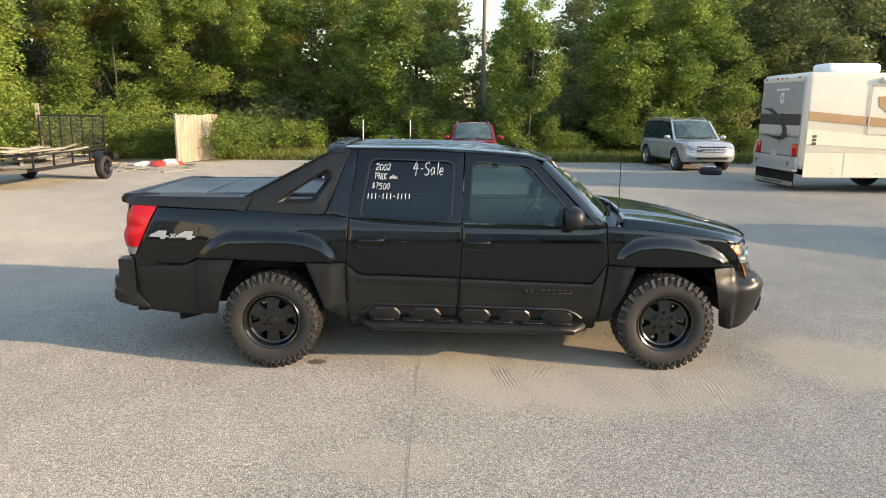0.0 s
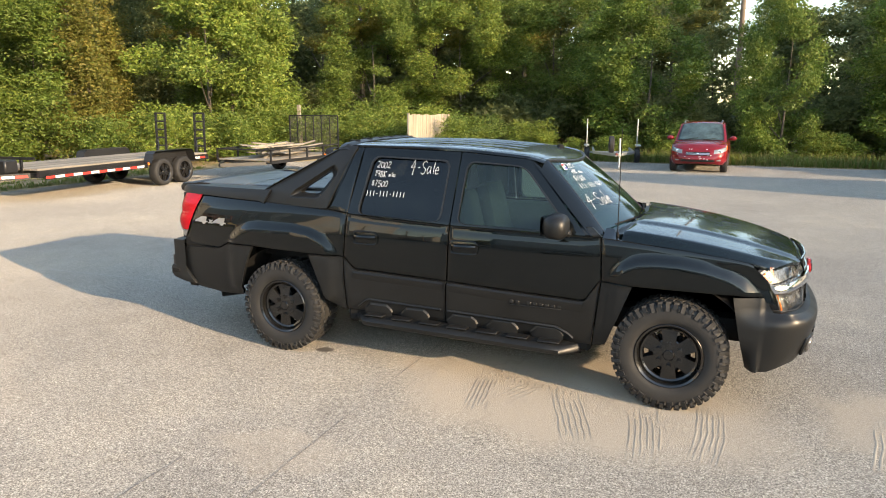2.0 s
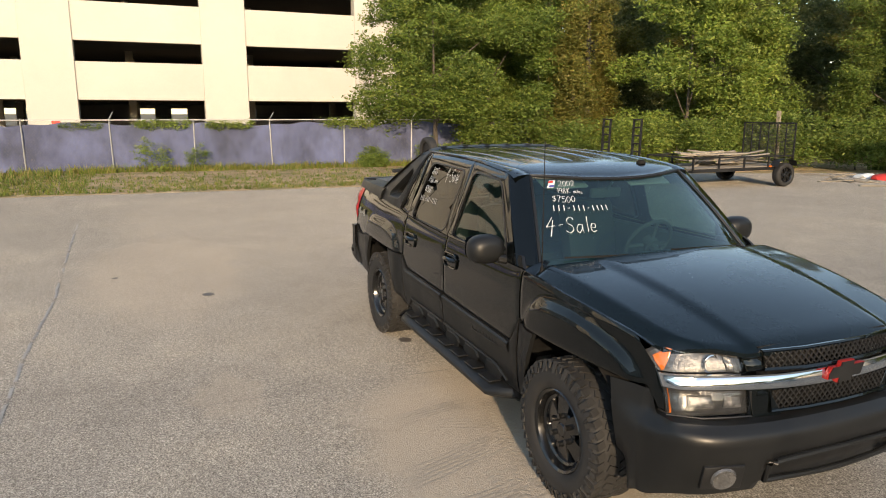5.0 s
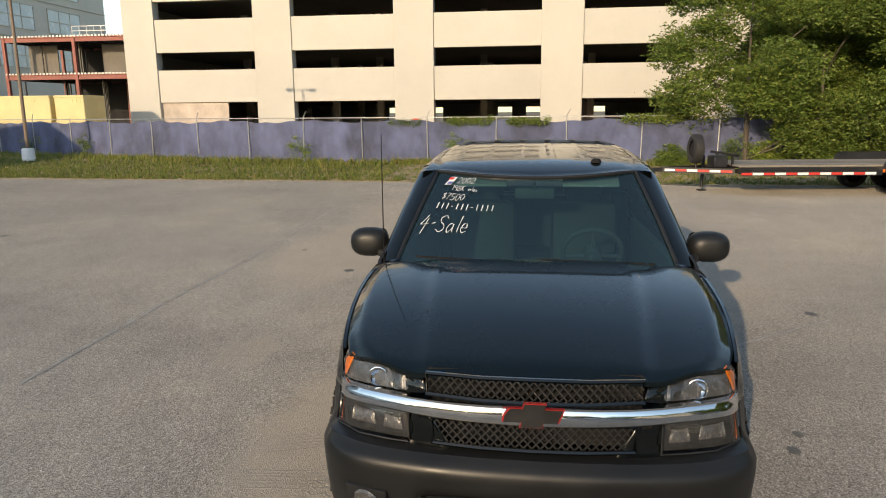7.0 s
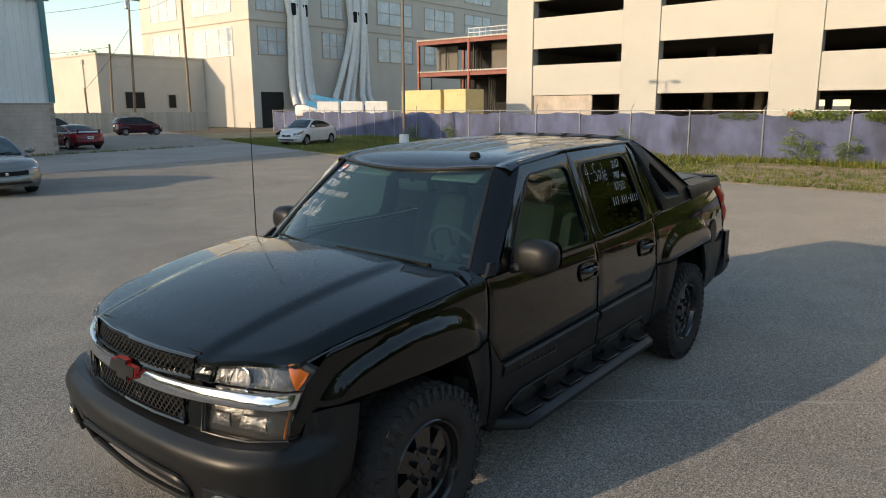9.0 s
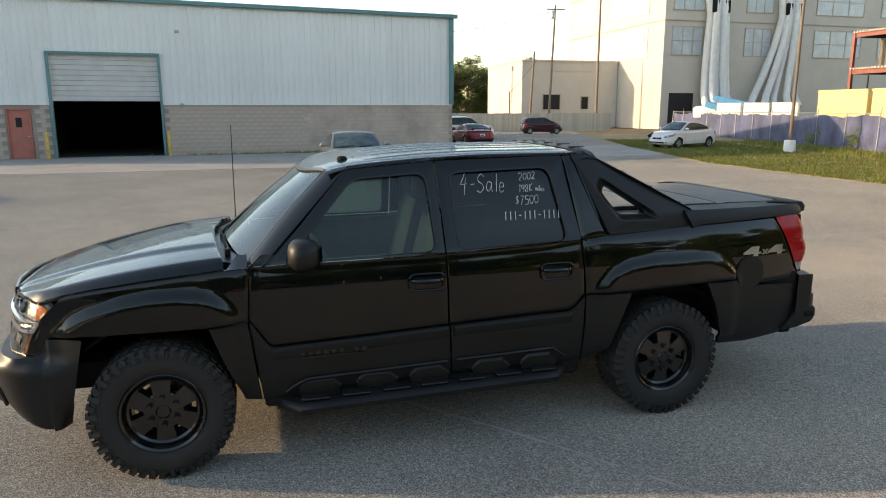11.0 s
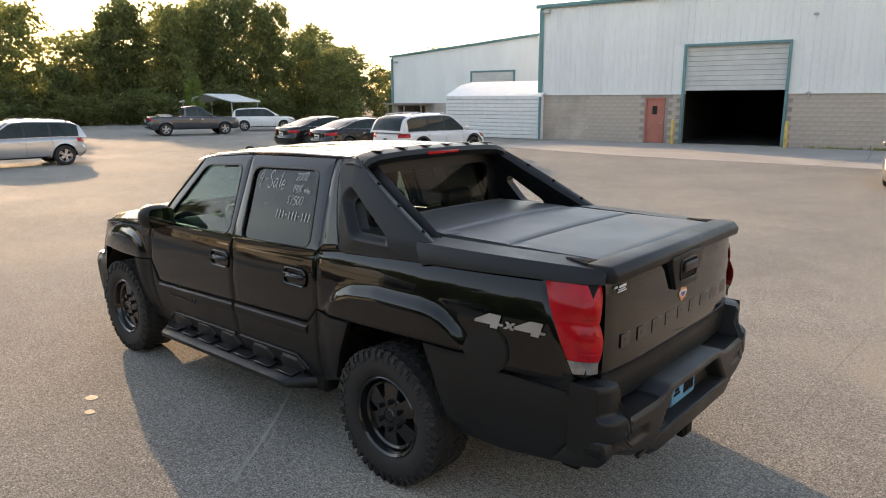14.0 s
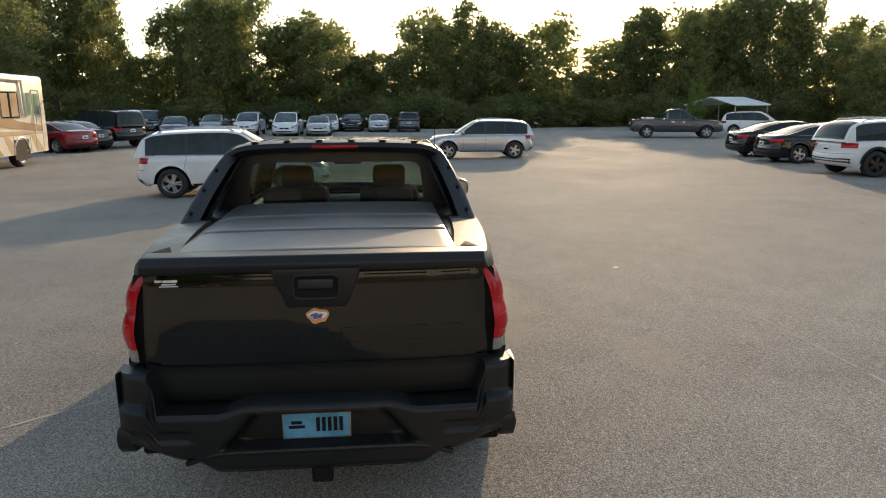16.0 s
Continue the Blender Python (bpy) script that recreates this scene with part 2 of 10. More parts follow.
surface("wood_pale", (0.52, 0.46, 0.37), 0.8, vary=0.2, scale=2, grain=30, relief=0.4, stretch=(3, 3, 0.3), rnd=0.12)
surface("wood_grey", (0.24, 0.21, 0.17), 0.85, vary=0.3, scale=2, grain=30, relief=0.5, stretch=(0.5, 4, 4), rnd=0.3)
surface("pole_wood", (0.20, 0.15, 0.11), 0.85, vary=0.3, scale=2, grain=30, relief=0.5, stretch=(3, 3, 0.2))
paint("black_paint", (0.0026, 0.0036, 0.0038), 0.08, 0.0, 0.006, 0.025)
# hood paint: hazier coat, its teal base stands in for reflected sky
paint("hood_sky_paint", (0.0018, 0.0046, 0.0056), 0.2, 0.0, 0.005, 0.05)
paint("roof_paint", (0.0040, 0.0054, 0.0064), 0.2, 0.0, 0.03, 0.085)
surface("cladding", (0.0105, 0.0110, 0.0112), 0.42, vary=0.22, scale=2.2, grain=350, relief=0.12, dist=0.001, spec=0.36)
surface("cover_plastic", (0.080, 0.081, 0.080), 0.40, vary=0.25, scale=1.6, grain=250, relief=0.15, dist=0.001)
surface("trim_black", (0.012, 0.012, 0.012), 0.4, vary=0.2, scale=6, grain=200, relief=0.06, dist=0.001)
surface("under_black", (0.012, 0.0115, 0.011), 0.8, vary=0.4, scale=6, grain=60, relief=0.2, spec=0.2)
surface("rubber", (0.022, 0.021, 0.020), 0.75, vary=0.35, scale=7, grain=90, relief=0.25, dist=0.003)
surface("rim_black", (0.008, 0.008, 0.008), 0.22, vary=0.2, scale=6, grain=100, relief=0.03, dist=0.001, coat=0.5)
surface("chrome", (0.80, 0.80, 0.80), 0.10, 1.0, vary=0.06, scale=5, grain=80, relief=0.02, dist=0.001)
# mirror metal darkened in place of dark surroundings reflected in it
surface("mirror_grey", (0.32, 0.33, 0.34), 0.03, 1.0, vary=0.04, scale=5, grain=80, relief=0.0, dist=0.001)
surface("alloy", (0.52, 0.52, 0.53), 0.32, 0.9, vary=0.12, scale=6, grain=100, relief=0.03, dist=0.001)
surface("mesh_wire", (0.055, 0.055, 0.055), 0.35, 0.7, vary=0.2, scale=8, grain=90, relief=0.05, dist=0.001)
surface("red_lens", (0.46, 0.005, 0.012), 0.2, vary=0.2, scale=9, grain=140, relief=0.1, dist=0.002, coat=0.2, spec=0.3)
surface("amber_lens", (0.70, 0.17, 0.02), 0.15, vary=0.15, scale=9, grain=140, relief=0.1, dist=0.002, coat=0.8)
surface("lamp_inner", (0.12, 0.12, 0.12), 0.25, 0.35, vary=0.3, scale=22, grain=60, relief=0.4, dist=0.01)
surface("lamp_dark", (0.05, 0.05, 0.05), 0.2, 0.4, vary=0.3, scale=20, grain=60, relief=0.2, dist=0.01)
surface("clear_lens_grey", (0.24, 0.24, 0.235), 0.2, 0.25, vary=0.2, scale=30, grain=60, relief=0.3, dist=0.005, coat=0.8)
surface("seat_tan", (0.045, 0.043, 0.038), 0.65, vary=0.2, scale=4, grain=120, relief=0.2)
surface("inside_grey", (0.10, 0.10, 0.094), 0.7, vary=0.2, scale=4, grain=150, relief=0.15)
surface("headliner", (0.45, 0.43, 0.38), 0.9, vary=0.1, scale=4, grain=200, relief=0.1)
surface("chalk_white", (0.66, 0.66, 0.64), 0.7, vary=0.1, scale=30, grain=200, relief=0.05)
surface("plate_blue", (0.10, 0.36, 0.56), 0.4, vary=0.25, scale=9, grain=60, relief=0.05, dist=0.001)
surface("plain_white", (0.78, 0.78, 0.76), 0.5, vary=0.08, scale=3, grain=60, relief=0.04)
surface("sign_red", (0.55, 0.04, 0.03), 0.5, vary=0.12, scale=5, grain=60, relief=0.04)
surface("emblem_red", (0.33, 0.016, 0.014), 0.3, vary=0.12, scale=5, grain=60, relief=0.04, coat=0.4)
surface("sign_yellow", (0.78, 0.55, 0.05), 0.5, vary=0.1, scale=5, grain=60, relief=0.04)
surface("sign_blue", (0.10, 0.10, 0.32), 0.5, vary=0.1, scale=5, grain=60, relief=0.04)
surface("sign_orange", (0.70, 0.30, 0.12), 0.5, vary=0.1, scale=5, grain=60, relief=0.04)
# dust film on tint_glass and screen_glass is teal to stand in for reflected sky
pane("tint_glass", (0.32, 0.45, 0.43), film=0.035, dust=(0.10, 0.22, 0.21))
pane("dark_glass", (0.045, 0.05, 0.05))
pane("back_glass", (0.50, 0.52, 0.46))
pane("screen_glass", (0.30, 0.47, 0.47), film=0.045, dust=(0.06, 0.20, 0.22), ior=1.9)
pane("clear_lens", (0.92, 0.92, 0.92))

# ---- builders ----
def part(name, bm, material, parent=None, label="", smooth=40):
    """Links a bmesh as one mesh object, under a thing or a part if one is given."""
    me = bpy.data.meshes.new(name)
    if "glass" in material or material == "clear_lens":
        outward(bm)
    bm.to_mesh(me)
    bm.free()
    me.materials.append(MATS[material])
    if smooth:
        me.shade_smooth()
        me.set_sharp_from_angle(angle=radians(smooth))
    ob = new(name, me)
    ob.parent = parent
    if label:
        ob["label"] = label
    return ob


def outward(bm):
    """Turns a pane's faces away from the middle of its thing."""
    bm.normal_update()
    total = sum((f.normal.dot(f.calc_center_median() - Vector((0, 0, 1.0))) * f.calc_area() for f in bm.faces), 0.0)
    if total < 0:
        bmesh.ops.reverse_faces(bm, faces=bm.faces)


def thing(name, m, label, category, group="", kind=""):
    ob = new(name)
    ob.empty_display_size = 0.2
    ob.matrix_world = m
    return tagged(ob, label, category, group, kind)


def solo(name, bm, material, label, category, group="", kind="", m=None, smooth=40):
    ob = part(name, bm, material, smooth=smooth)
    if m is not None:
        ob.matrix_world = m
    return tagged(ob, label, category, group, kind)


def B():
    return bmesh.new()


def box(bm, c, s, bevel=0.0, rot=None, seg=1):
    """A box of size s at centre c, with bevelled edges."""
    m = Matrix.Translation(c)
    if rot:
        m = m @ Euler([radians(a) for a in rot]).to_matrix().to_4x4()
    vs = bmesh.ops.create_cube(bm, size=1.0, matrix=m @ Matrix.Diagonal((*s, 1)))["verts"]
    if bevel > 0:
        es = list({e for v in vs for e in v.link_edges})
        bmesh.ops.bevel(bm, geom=es, offset=min(bevel, min(s) * 0.45), segments=seg, affect="EDGES", profile=0.5)
    return bm


def rod(bm, a, b, r, seg=10, r2=None, cap=True):
    """A round bar from a to b."""
    a, b = Vector(a), Vector(b)
    d = b - a
    m = Matrix.Translation((a + b) / 2) @ d.to_track_quat("Z", "Y").to_matrix().to_4x4()
    bmesh.ops.create_cone(bm, cap_ends=cap, segments=seg, radius1=r, radius2=r if r2 is None else r2, depth=d.length, matrix=m)
    return bm


def bar(bm, a, b, w, h, bevel=0.0):
    """A square bar from a to b, w wide and h high."""
    a, b = Vector(a), Vector(b)
    d = b - a
    x = d.normalized()
    up = Vector((0, 0, 1)) if abs(x.z) < 0.95 else Vector((0, 1, 0))
    y = up.cross(x).normalized()
    z = x.cross(y)
    m = Matrix((x, y, z)).transposed().to_4x4()
    m.translation = (a + b) / 2
    vs = bmesh.ops.create_cube(bm, size=1.0, matrix=m @ Matrix.Diagonal((d.length, w, h, 1)))["verts"]
    if bevel:
        bmesh.ops.bevel(bm, geom=list({e for v in vs for e in v.link_edges}), offset=bevel, segments=1, affect="EDGES", profile=0.5)
    return bm


def tube(bm, pts, r, seg=8, closed=False):
    """A bent round bar through pts."""
    pts = [Vector(p) for p in pts]
    n = len(pts)
    rings = []
    for i, p in enumerate(pts):
        a = pts[(i - 1) % n] if closed or i else p
        b = pts[(i + 1) % n] if closed or i < n - 1 else p
        d = (b - a).normalized()
        up = Vector((0, 0, 1)) if abs(d.z) < 0.9 else Vector((0, 1, 0))
        x = d.cross(up).normalized()
        y = x.cross(d)
        rings.append([bm.verts.new(p + r * (math.cos(k * 2 * math.pi / seg) * x + math.sin(k * 2 * math.pi / seg) * y)) for k in range(seg)])
    for i in range(n if closed else n - 1):
        a, b = rings[i], rings[(i + 1) % n]
        for k in range(seg):
            bm.faces.new((a[k], a[(k + 1) % seg], b[(k + 1) % seg], b[k]))
    if not closed:
        bm.faces.new(rings[0][::-1])
        bm.faces.new(rings[-1])
    return bm


def prism(bm, poly, axis, lo, hi, bevel=0.0):
    """A polygon given in the other two axes, drawn out along an axis from lo to hi."""
    def at(p, h):
        return {"x": (h, p[0], p[1]), "y": (p[0], h, p[1]), "z": (p[0], p[1], h)}[axis]
    a = [bm.verts.new(at(p, lo)) for p in poly]
    b = [bm.verts.new(at(p, hi)) for p in poly]
    n = len(poly)
    fs = [bm.faces.new(a[::-1]), bm.faces.new(b)]
    fs += [bm.faces.new((a[i], a[(i + 1) % n], b[(i + 1) % n], b[i])) for i in range(n)]
    bmesh.ops.recalc_face_normals(bm, faces=fs)
    if bevel:
        bmesh.ops.bevel(bm, geom=list({e for f in fs for e in f.edges}), offset=bevel, segments=2, affect="EDGES", profile=0.5, clamp_overlap=True)
    return bm


def lathe(bm, prof, seg=32, axis="y", c=(0, 0, 0)):
    """A profile of (radius, along) turned about an axis."""
    rings = []
    for r, h in prof:
        ring = []
        for k in range(seg):
            a = 2 * math.pi * k / seg
            p = {"y": (r * math.cos(a), h, r * math.sin(a)), "z": (r * math.cos(a), r * math.sin(a), h), "x": (h, r * math.cos(a), r * math.sin(a))}[axis]
            ring.append(bm.verts.new(Vector(p) + Vector(c)))
        rings.append(ring)
    for a, b in zip(rings, rings[1:]):
        for k in range(seg):
            bm.faces.new((a[k], a[(k + 1) % seg], b[(k + 1) % seg], b[k]))
    return bm


def resample(pts, ts):
    pts = [Vector(p) for p in pts]
    d = [0.0]
    for a, b in zip(pts, pts[1:]):
        d.append(d[-1] + (b - a).length)
    out = []
    for t in ts:
        s = t * d[-1]
        for i in range(len(pts) - 1):
            if s <= d[i + 1] + 1e-9:
                break
        f = (s - d[i]) / max(1e-9, d[i + 1] - d[i])
        out.append(pts[i].lerp(pts[i + 1], f))
    return out


def steps(n, eps):
    return [0.0, eps] + [eps + (1 - 2 * eps) * k / (n - 2) for k in range(1, n - 2)] + [1 - eps, 1.0]


def patch(bm, bot, top, left, right, surf, inward, cell=0.04, thick=0.02, lip=0.005):
    """A four-sided panel between flat outlines, laid on a curved surface, with rolled edges and a turned-in rim."""
    def length(p):
        return sum((Vector(b) - Vector(a)).length for a, b in zip(p, p[1:]))
    lu, lv = (length(bot) + length(top)) / 2, (length(left) + length(right)) / 2
    nu, nv = max(5, int(lu / cell) + 3), max(5, int(lv / cell) + 3)
    us, vs = steps(nu, min(0.15, 0.008 / lu)), steps(nv, min(0.15, 0.008 / lv))
    b, t, l, r = resample(bot, us), resample(top, us), resample(left, vs), resample(right, vs)
    inw = Vector(inward)
    grid = []
    for j, v in enumerate(vs):
        row = []
        for i, u in enumerate(us):
            p = (1 - v) * b[i] + v * t[i] + (1 - u) * l[j] + u * r[j] - ((1 - u) * (1 - v) * b[0] + u * (1 - v) * b[-1] + (1 - u) * v * t[0] + u * v * t[-1])
            q = Vector(surf(p[0], p[1]))
            if i in (0, nu - 1) or j in (0, nv - 1):
                q = q + inw * lip
            row.append(bm.verts.new(q))
        grid.append(row)
    nu, nv = len(us), len(vs)
    for j in range(nv - 1):
        for i in range(nu - 1):
            bm.faces.new((grid[j][i], grid[j][i + 1], grid[j + 1][i + 1], grid[j + 1][i]))
    loop = [grid[0][i] for i in range(nu)] + [grid[j][nu - 1] for j in range(1, nv)] + [grid[nv - 1][i] for i in range(nu - 2, -1, -1)] + [grid[j][0] for j in range(nv - 2, 0, -1)]
    rim = [bm.verts.new(v.co + inw * thick) for v in loop]
    n = len(loop)
    for k in range(n):
        bm.faces.new((loop[k], rim[k], rim[(k + 1) % n], loop[(k + 1) % n]))
    return bm


def rounded(corners, r, seg=4):
    """A polygon with its corners rounded, the same count of points for each corner."""
    out, n = [], len(corners)
    for i in range(n):
        p, a, b = Vector(corners[i]), Vector(corners[i - 1]), Vector(corners[(i + 1) % n])
        da, db = (a - p), (b - p)
        rr = min(r, da.length * 0.45, db.length * 0.45)
        p0, p1 = p + da.normalized() * rr, p + db.normalized() * rr
        for k in range(seg + 1):
            t = k / seg
            out.append((1 - t) ** 2 * p0 + 2 * t * (1 - t) * p + t * t * p1)
    return out


def ring(bm, inner, outer, surf, inward, n=4, thick=0.02):
    """A frame between two outlines with the same count of points."""
    rows = []
    for k in range(n + 1):
        t = k / n
        rows.append([bm.verts.new(Vector(surf(*(a.lerp(b, t))))) for a, b in zip(inner, outer)])
    rows.insert(0, [bm.verts.new(v.co + Vector(inward) * thick) for v in rows[0]])
    rows.append([bm.verts.new(v.co + Vector(inward) * thick) for v in rows[-1]])
    m = len(inner)
    for a, b in zip(rows, rows[1:]):
        for i in range(m):
            bm.faces.new((a[i], a[(i + 1) % m], b[(i + 1) % m], b[i]))
    return bm


def fill(bm, outline, surf, off=Vector((0, 0, 0)), n=6):
    """A pane that fills an outline: rings of quads shrinking to the middle."""
    c = sum(outline, Vector((0, 0))) / len(outline)
    rows = [[bm.verts.new(Vector(surf(*(p.lerp(c, k / n)))) + off) for p in outline] for k in range(n)]
    mid = bm.verts.new(Vector(surf(*c)) + off)
    m = len(outline)
    for a, b in zip(rows, rows[1:]):
        for i in range(m):
            bm.faces.new((a[i], a[(i + 1) % m], b[(i + 1) % m], b[i]))
    for i in range(m):
        bm.faces.new((rows[-1][i], rows[-1][(i + 1) % m], mid))
    return bm


def lerp_table(rows, v):
    if v <= rows[0][0]:
        return rows[0][1]
    for (a, p), (b, q) in zip(rows, rows[1:]):
        if v <= b:
            t = (v - a) / (b - a)
            return p + (q - p) * t
    return rows[-1][1]


def smoothstep(t):
    t = max(0.0, min(1.0, t))
    return t * t * (3 - 2 * t)

# ---- ground ----
def sheet(bm, poly, z):
    return bm.faces.new([bm.verts.new((x, y, z)) for x, y in poly])


def slab(name, poly, z, material, label, category, depth=0.05):
    bm = B()
    prism(bm, poly, "z", z - depth, z)
    return solo(name, bm, material, label, category, kind="structure", smooth=0)


bm = B()
sheet(bm, ((-2500, -2500), (2500, -2500), (2500, 2500), (-2500, 2500)), -0.06)
solo("ground", bm, "earth", "dry earth and weeds reaching to the horizon", "ground", kind="structure", smooth=0)
slab("road", ((-15.6, 9), (-15.4, 3), (-16.2, -6), (-16.6, -19), (-20, -31), (-27, -50), (-33, -68), (20, -75), (75, -60), (75, 26), (20, 24.5), (7, 23.0), (-8, 23.2), (-13, 21.6), (-15.2, 16)), 0.0, "asphalt", "worn grey asphalt car park with cracks, stains and loose grit", "car park")
slab("grass_verge", ((-15.5, 8.5), (-15.3, 3), (-16.1, -6), (-16.5, -19), (-19.9, -31), (-26.9, -50), (-45, -50), (-45, 24), (-15.3, 24)), 0.006, "grass", "patchy green and dry grass strip beside the fence", "grass", 0.06)
slab("grass_verge", ((-45, 24), (-15.3, 24), (-15.1, 16.1), (-12.9, 21.8), (-8, 23.4), (7, 23.2), (20, 24.7), (75, 26.2), (75, 60), (-45, 60)), 0.006, "grass", "rough grass and weeds under the woods", "grass", 0.06)


def tufts(name, n, place, h, label, mat="grass_blade"):
    """Upright blades in tufts, as one mesh."""
    vs, fs = [], []
    for _ in range(n):
        x, y = place()
        k = 0.6 + 0.8 * random.random()
        for _ in range(5):
            a, r = random.random() * 6.283, random.random() * 0.12
            px, py = x + r * math.cos(a), y + r * math.sin(a)
            hh, w, b = h * k * (0.5 + random.random()), 0.012 + 0.014 * random.random(), random.random() * 6.283
            lx, ly = math.cos(b), math.sin(b)
            i = len(vs)
            vs += [(px - w * ly, py + w * lx, 0.0), (px + w * ly, py - w * lx, 0.0), (px + 0.4 * hh * lx, py + 0.4 * hh * ly, hh)]
            fs.append((i, i + 1, i + 2))
    me = bpy.data.meshes.new(name)
    me.from_pydata(vs, [], fs)
    me.materials.append(MATS[mat])
    return tagged(new(name, me), label, "grass", kind="stuff")


def verge_place():
    y = random.uniform(-40, 14)
    edge = lerp_table(((-50, -27.2), (-31, -20.2), (-19, -16.8), (-6, -16.3), (3, -15.6), (14, -15.6)), y)
    return edge - abs(random.gauss(0, 3.5)) * (1.0 if random.random() < 0.8 else 0.15), y


tufts("grass_tufts", 6000, verge_place, 0.075, "short tufts of green and straw-coloured grass")
def lawn_place():
    y = random.uniform(-38, -5)
    edge = lerp_table(((-50, -27.2), (-31, -20.2), (-19, -16.8), (-6, -16.3)), y)
    return edge - 0.1 - 7.5 * random.random(), y


tufts("grass_tufts", 8000, lawn_place, 0.085, "green grass between the asphalt and the fence")
tufts("grass_tufts", 9000, lambda: (random.uniform(-14, 26), 23.0 + abs(random.gauss(0, 1.7)) + 0.25), 0.28, "long weeds along the edge of the asphalt")


surface("apron_concrete", (0.31, 0.295, 0.272), 0.9, vary=0.16, scale=0.5, grain=55, relief=0.4, dist=0.006)
slab("pavement", ((16.0, -29.0), (16.0, -22.6), (8.0, -21.4), (-3.0, -21.7), (-11.0, -22.9), (-21.0, -25.2), (-21.0, -33.2)), 0.008, "apron_concrete", "old grey concrete apron along the warehouse, cracked", "pavement", 0.04)
tufts("grass_tufts", 160, lambda: (random.gauss(-3.6, 0.7), -21.6 + random.gauss(0, 0.10)), 0.07, "small patch of weeds in a joint of the concrete")
tufts("grass_tufts", 420, lambda: (lambda x: (x, -29.05 - (17.5 - x) * 0.105 + abs(random.gauss(0, 0.09))))(random.choice((random.uniform(-17, 4), random.gauss(-4, 3)))), 0.10, "weeds along the foot of the warehouse wall")

# ---- trees ----
def crown_mesh(name, blobs, leaves, size, mat, droop=0.2):
    """Small leaves thrown round a set of clumps (centre, radii)."""
    rng = np.random.RandomState(abs(hash(len(name) * 31 + leaves)) % 9999)
    vol = np.array([b[1][0] * b[1][1] * b[1][2] for b in blobs]) ** 0.7
    cnt = np.maximum(8, (leaves * vol / vol.sum()).astype(int))
    pts = []
    sig = 0.055 + 1.9 * size
    for (c, r), k in zip(blobs, cnt):
        m = max(3, k // 30)
        d = rng.normal(size=(m, 3))
        d /= np.linalg.norm(d, axis=1)[:, None]
        rad = 0.35 + 0.75 * rng.rand(m) ** 0.5
        wob = 1 + 0.28 * np.sin(d[:, 0] * 5 + c[0] * 3) * np.cos(d[:, 1] * 6 + c[1] * 5) * np.sin(d[:, 2] * 4 + 1)
        twig = np.array(c) + d * np.array(r) * (rad * wob)[:, None]
        pts.append(twig[rng.randint(0, m, k)] + rng.normal(size=(k, 3)) * np.array((sig, sig, sig * 0.45)))
    p = np.concatenate(pts)
    n = len(p)
    a = rng.normal(size=(n, 3))
    a /= np.linalg.norm(a, axis=1)[:, None]
    a[:, 2] = a[:, 2] * 0.55 - droop
    b = np.cross(a, rng.normal(size=(n, 3)))
    b /= np.linalg.norm(b, axis=1)[:, None]
    s = size * (0.55 + 0.9 * rng.rand(n))[:, None]
    v = np.empty((n * 3, 3))
    v[0::3], v[1::3], v[2::3] = p - a * s - b * s * 0.30, p - a * s * 0.5 + b * s * 0.50, p + a * s
    f = np.arange(n * 3).reshape(n, 3)
    me = bpy.data.meshes.new(name)
    me.from_pydata(v.tolist(), [], f.tolist())
    me.materials.append(MATS[mat])
    return me


def limb(bm, a, b, r1, r2, bend=0.3):
    a, b = Vector(a), Vector(b)
    mid = (a + b) / 2 + Vector((random.uniform(-bend, bend), random.uniform(-bend, bend), 0.1))
    prev, pr = a, r1
    for k in range(1, 4):
        t = k / 3
        p = (1 - t) ** 2 * a + 2 * t * (1 - t) * mid + t * t * b
        r = r1 + (r2 - r1) * t
        rod(bm, prev, p, pr, 7, r, cap=False)
        prev, pr = p, r


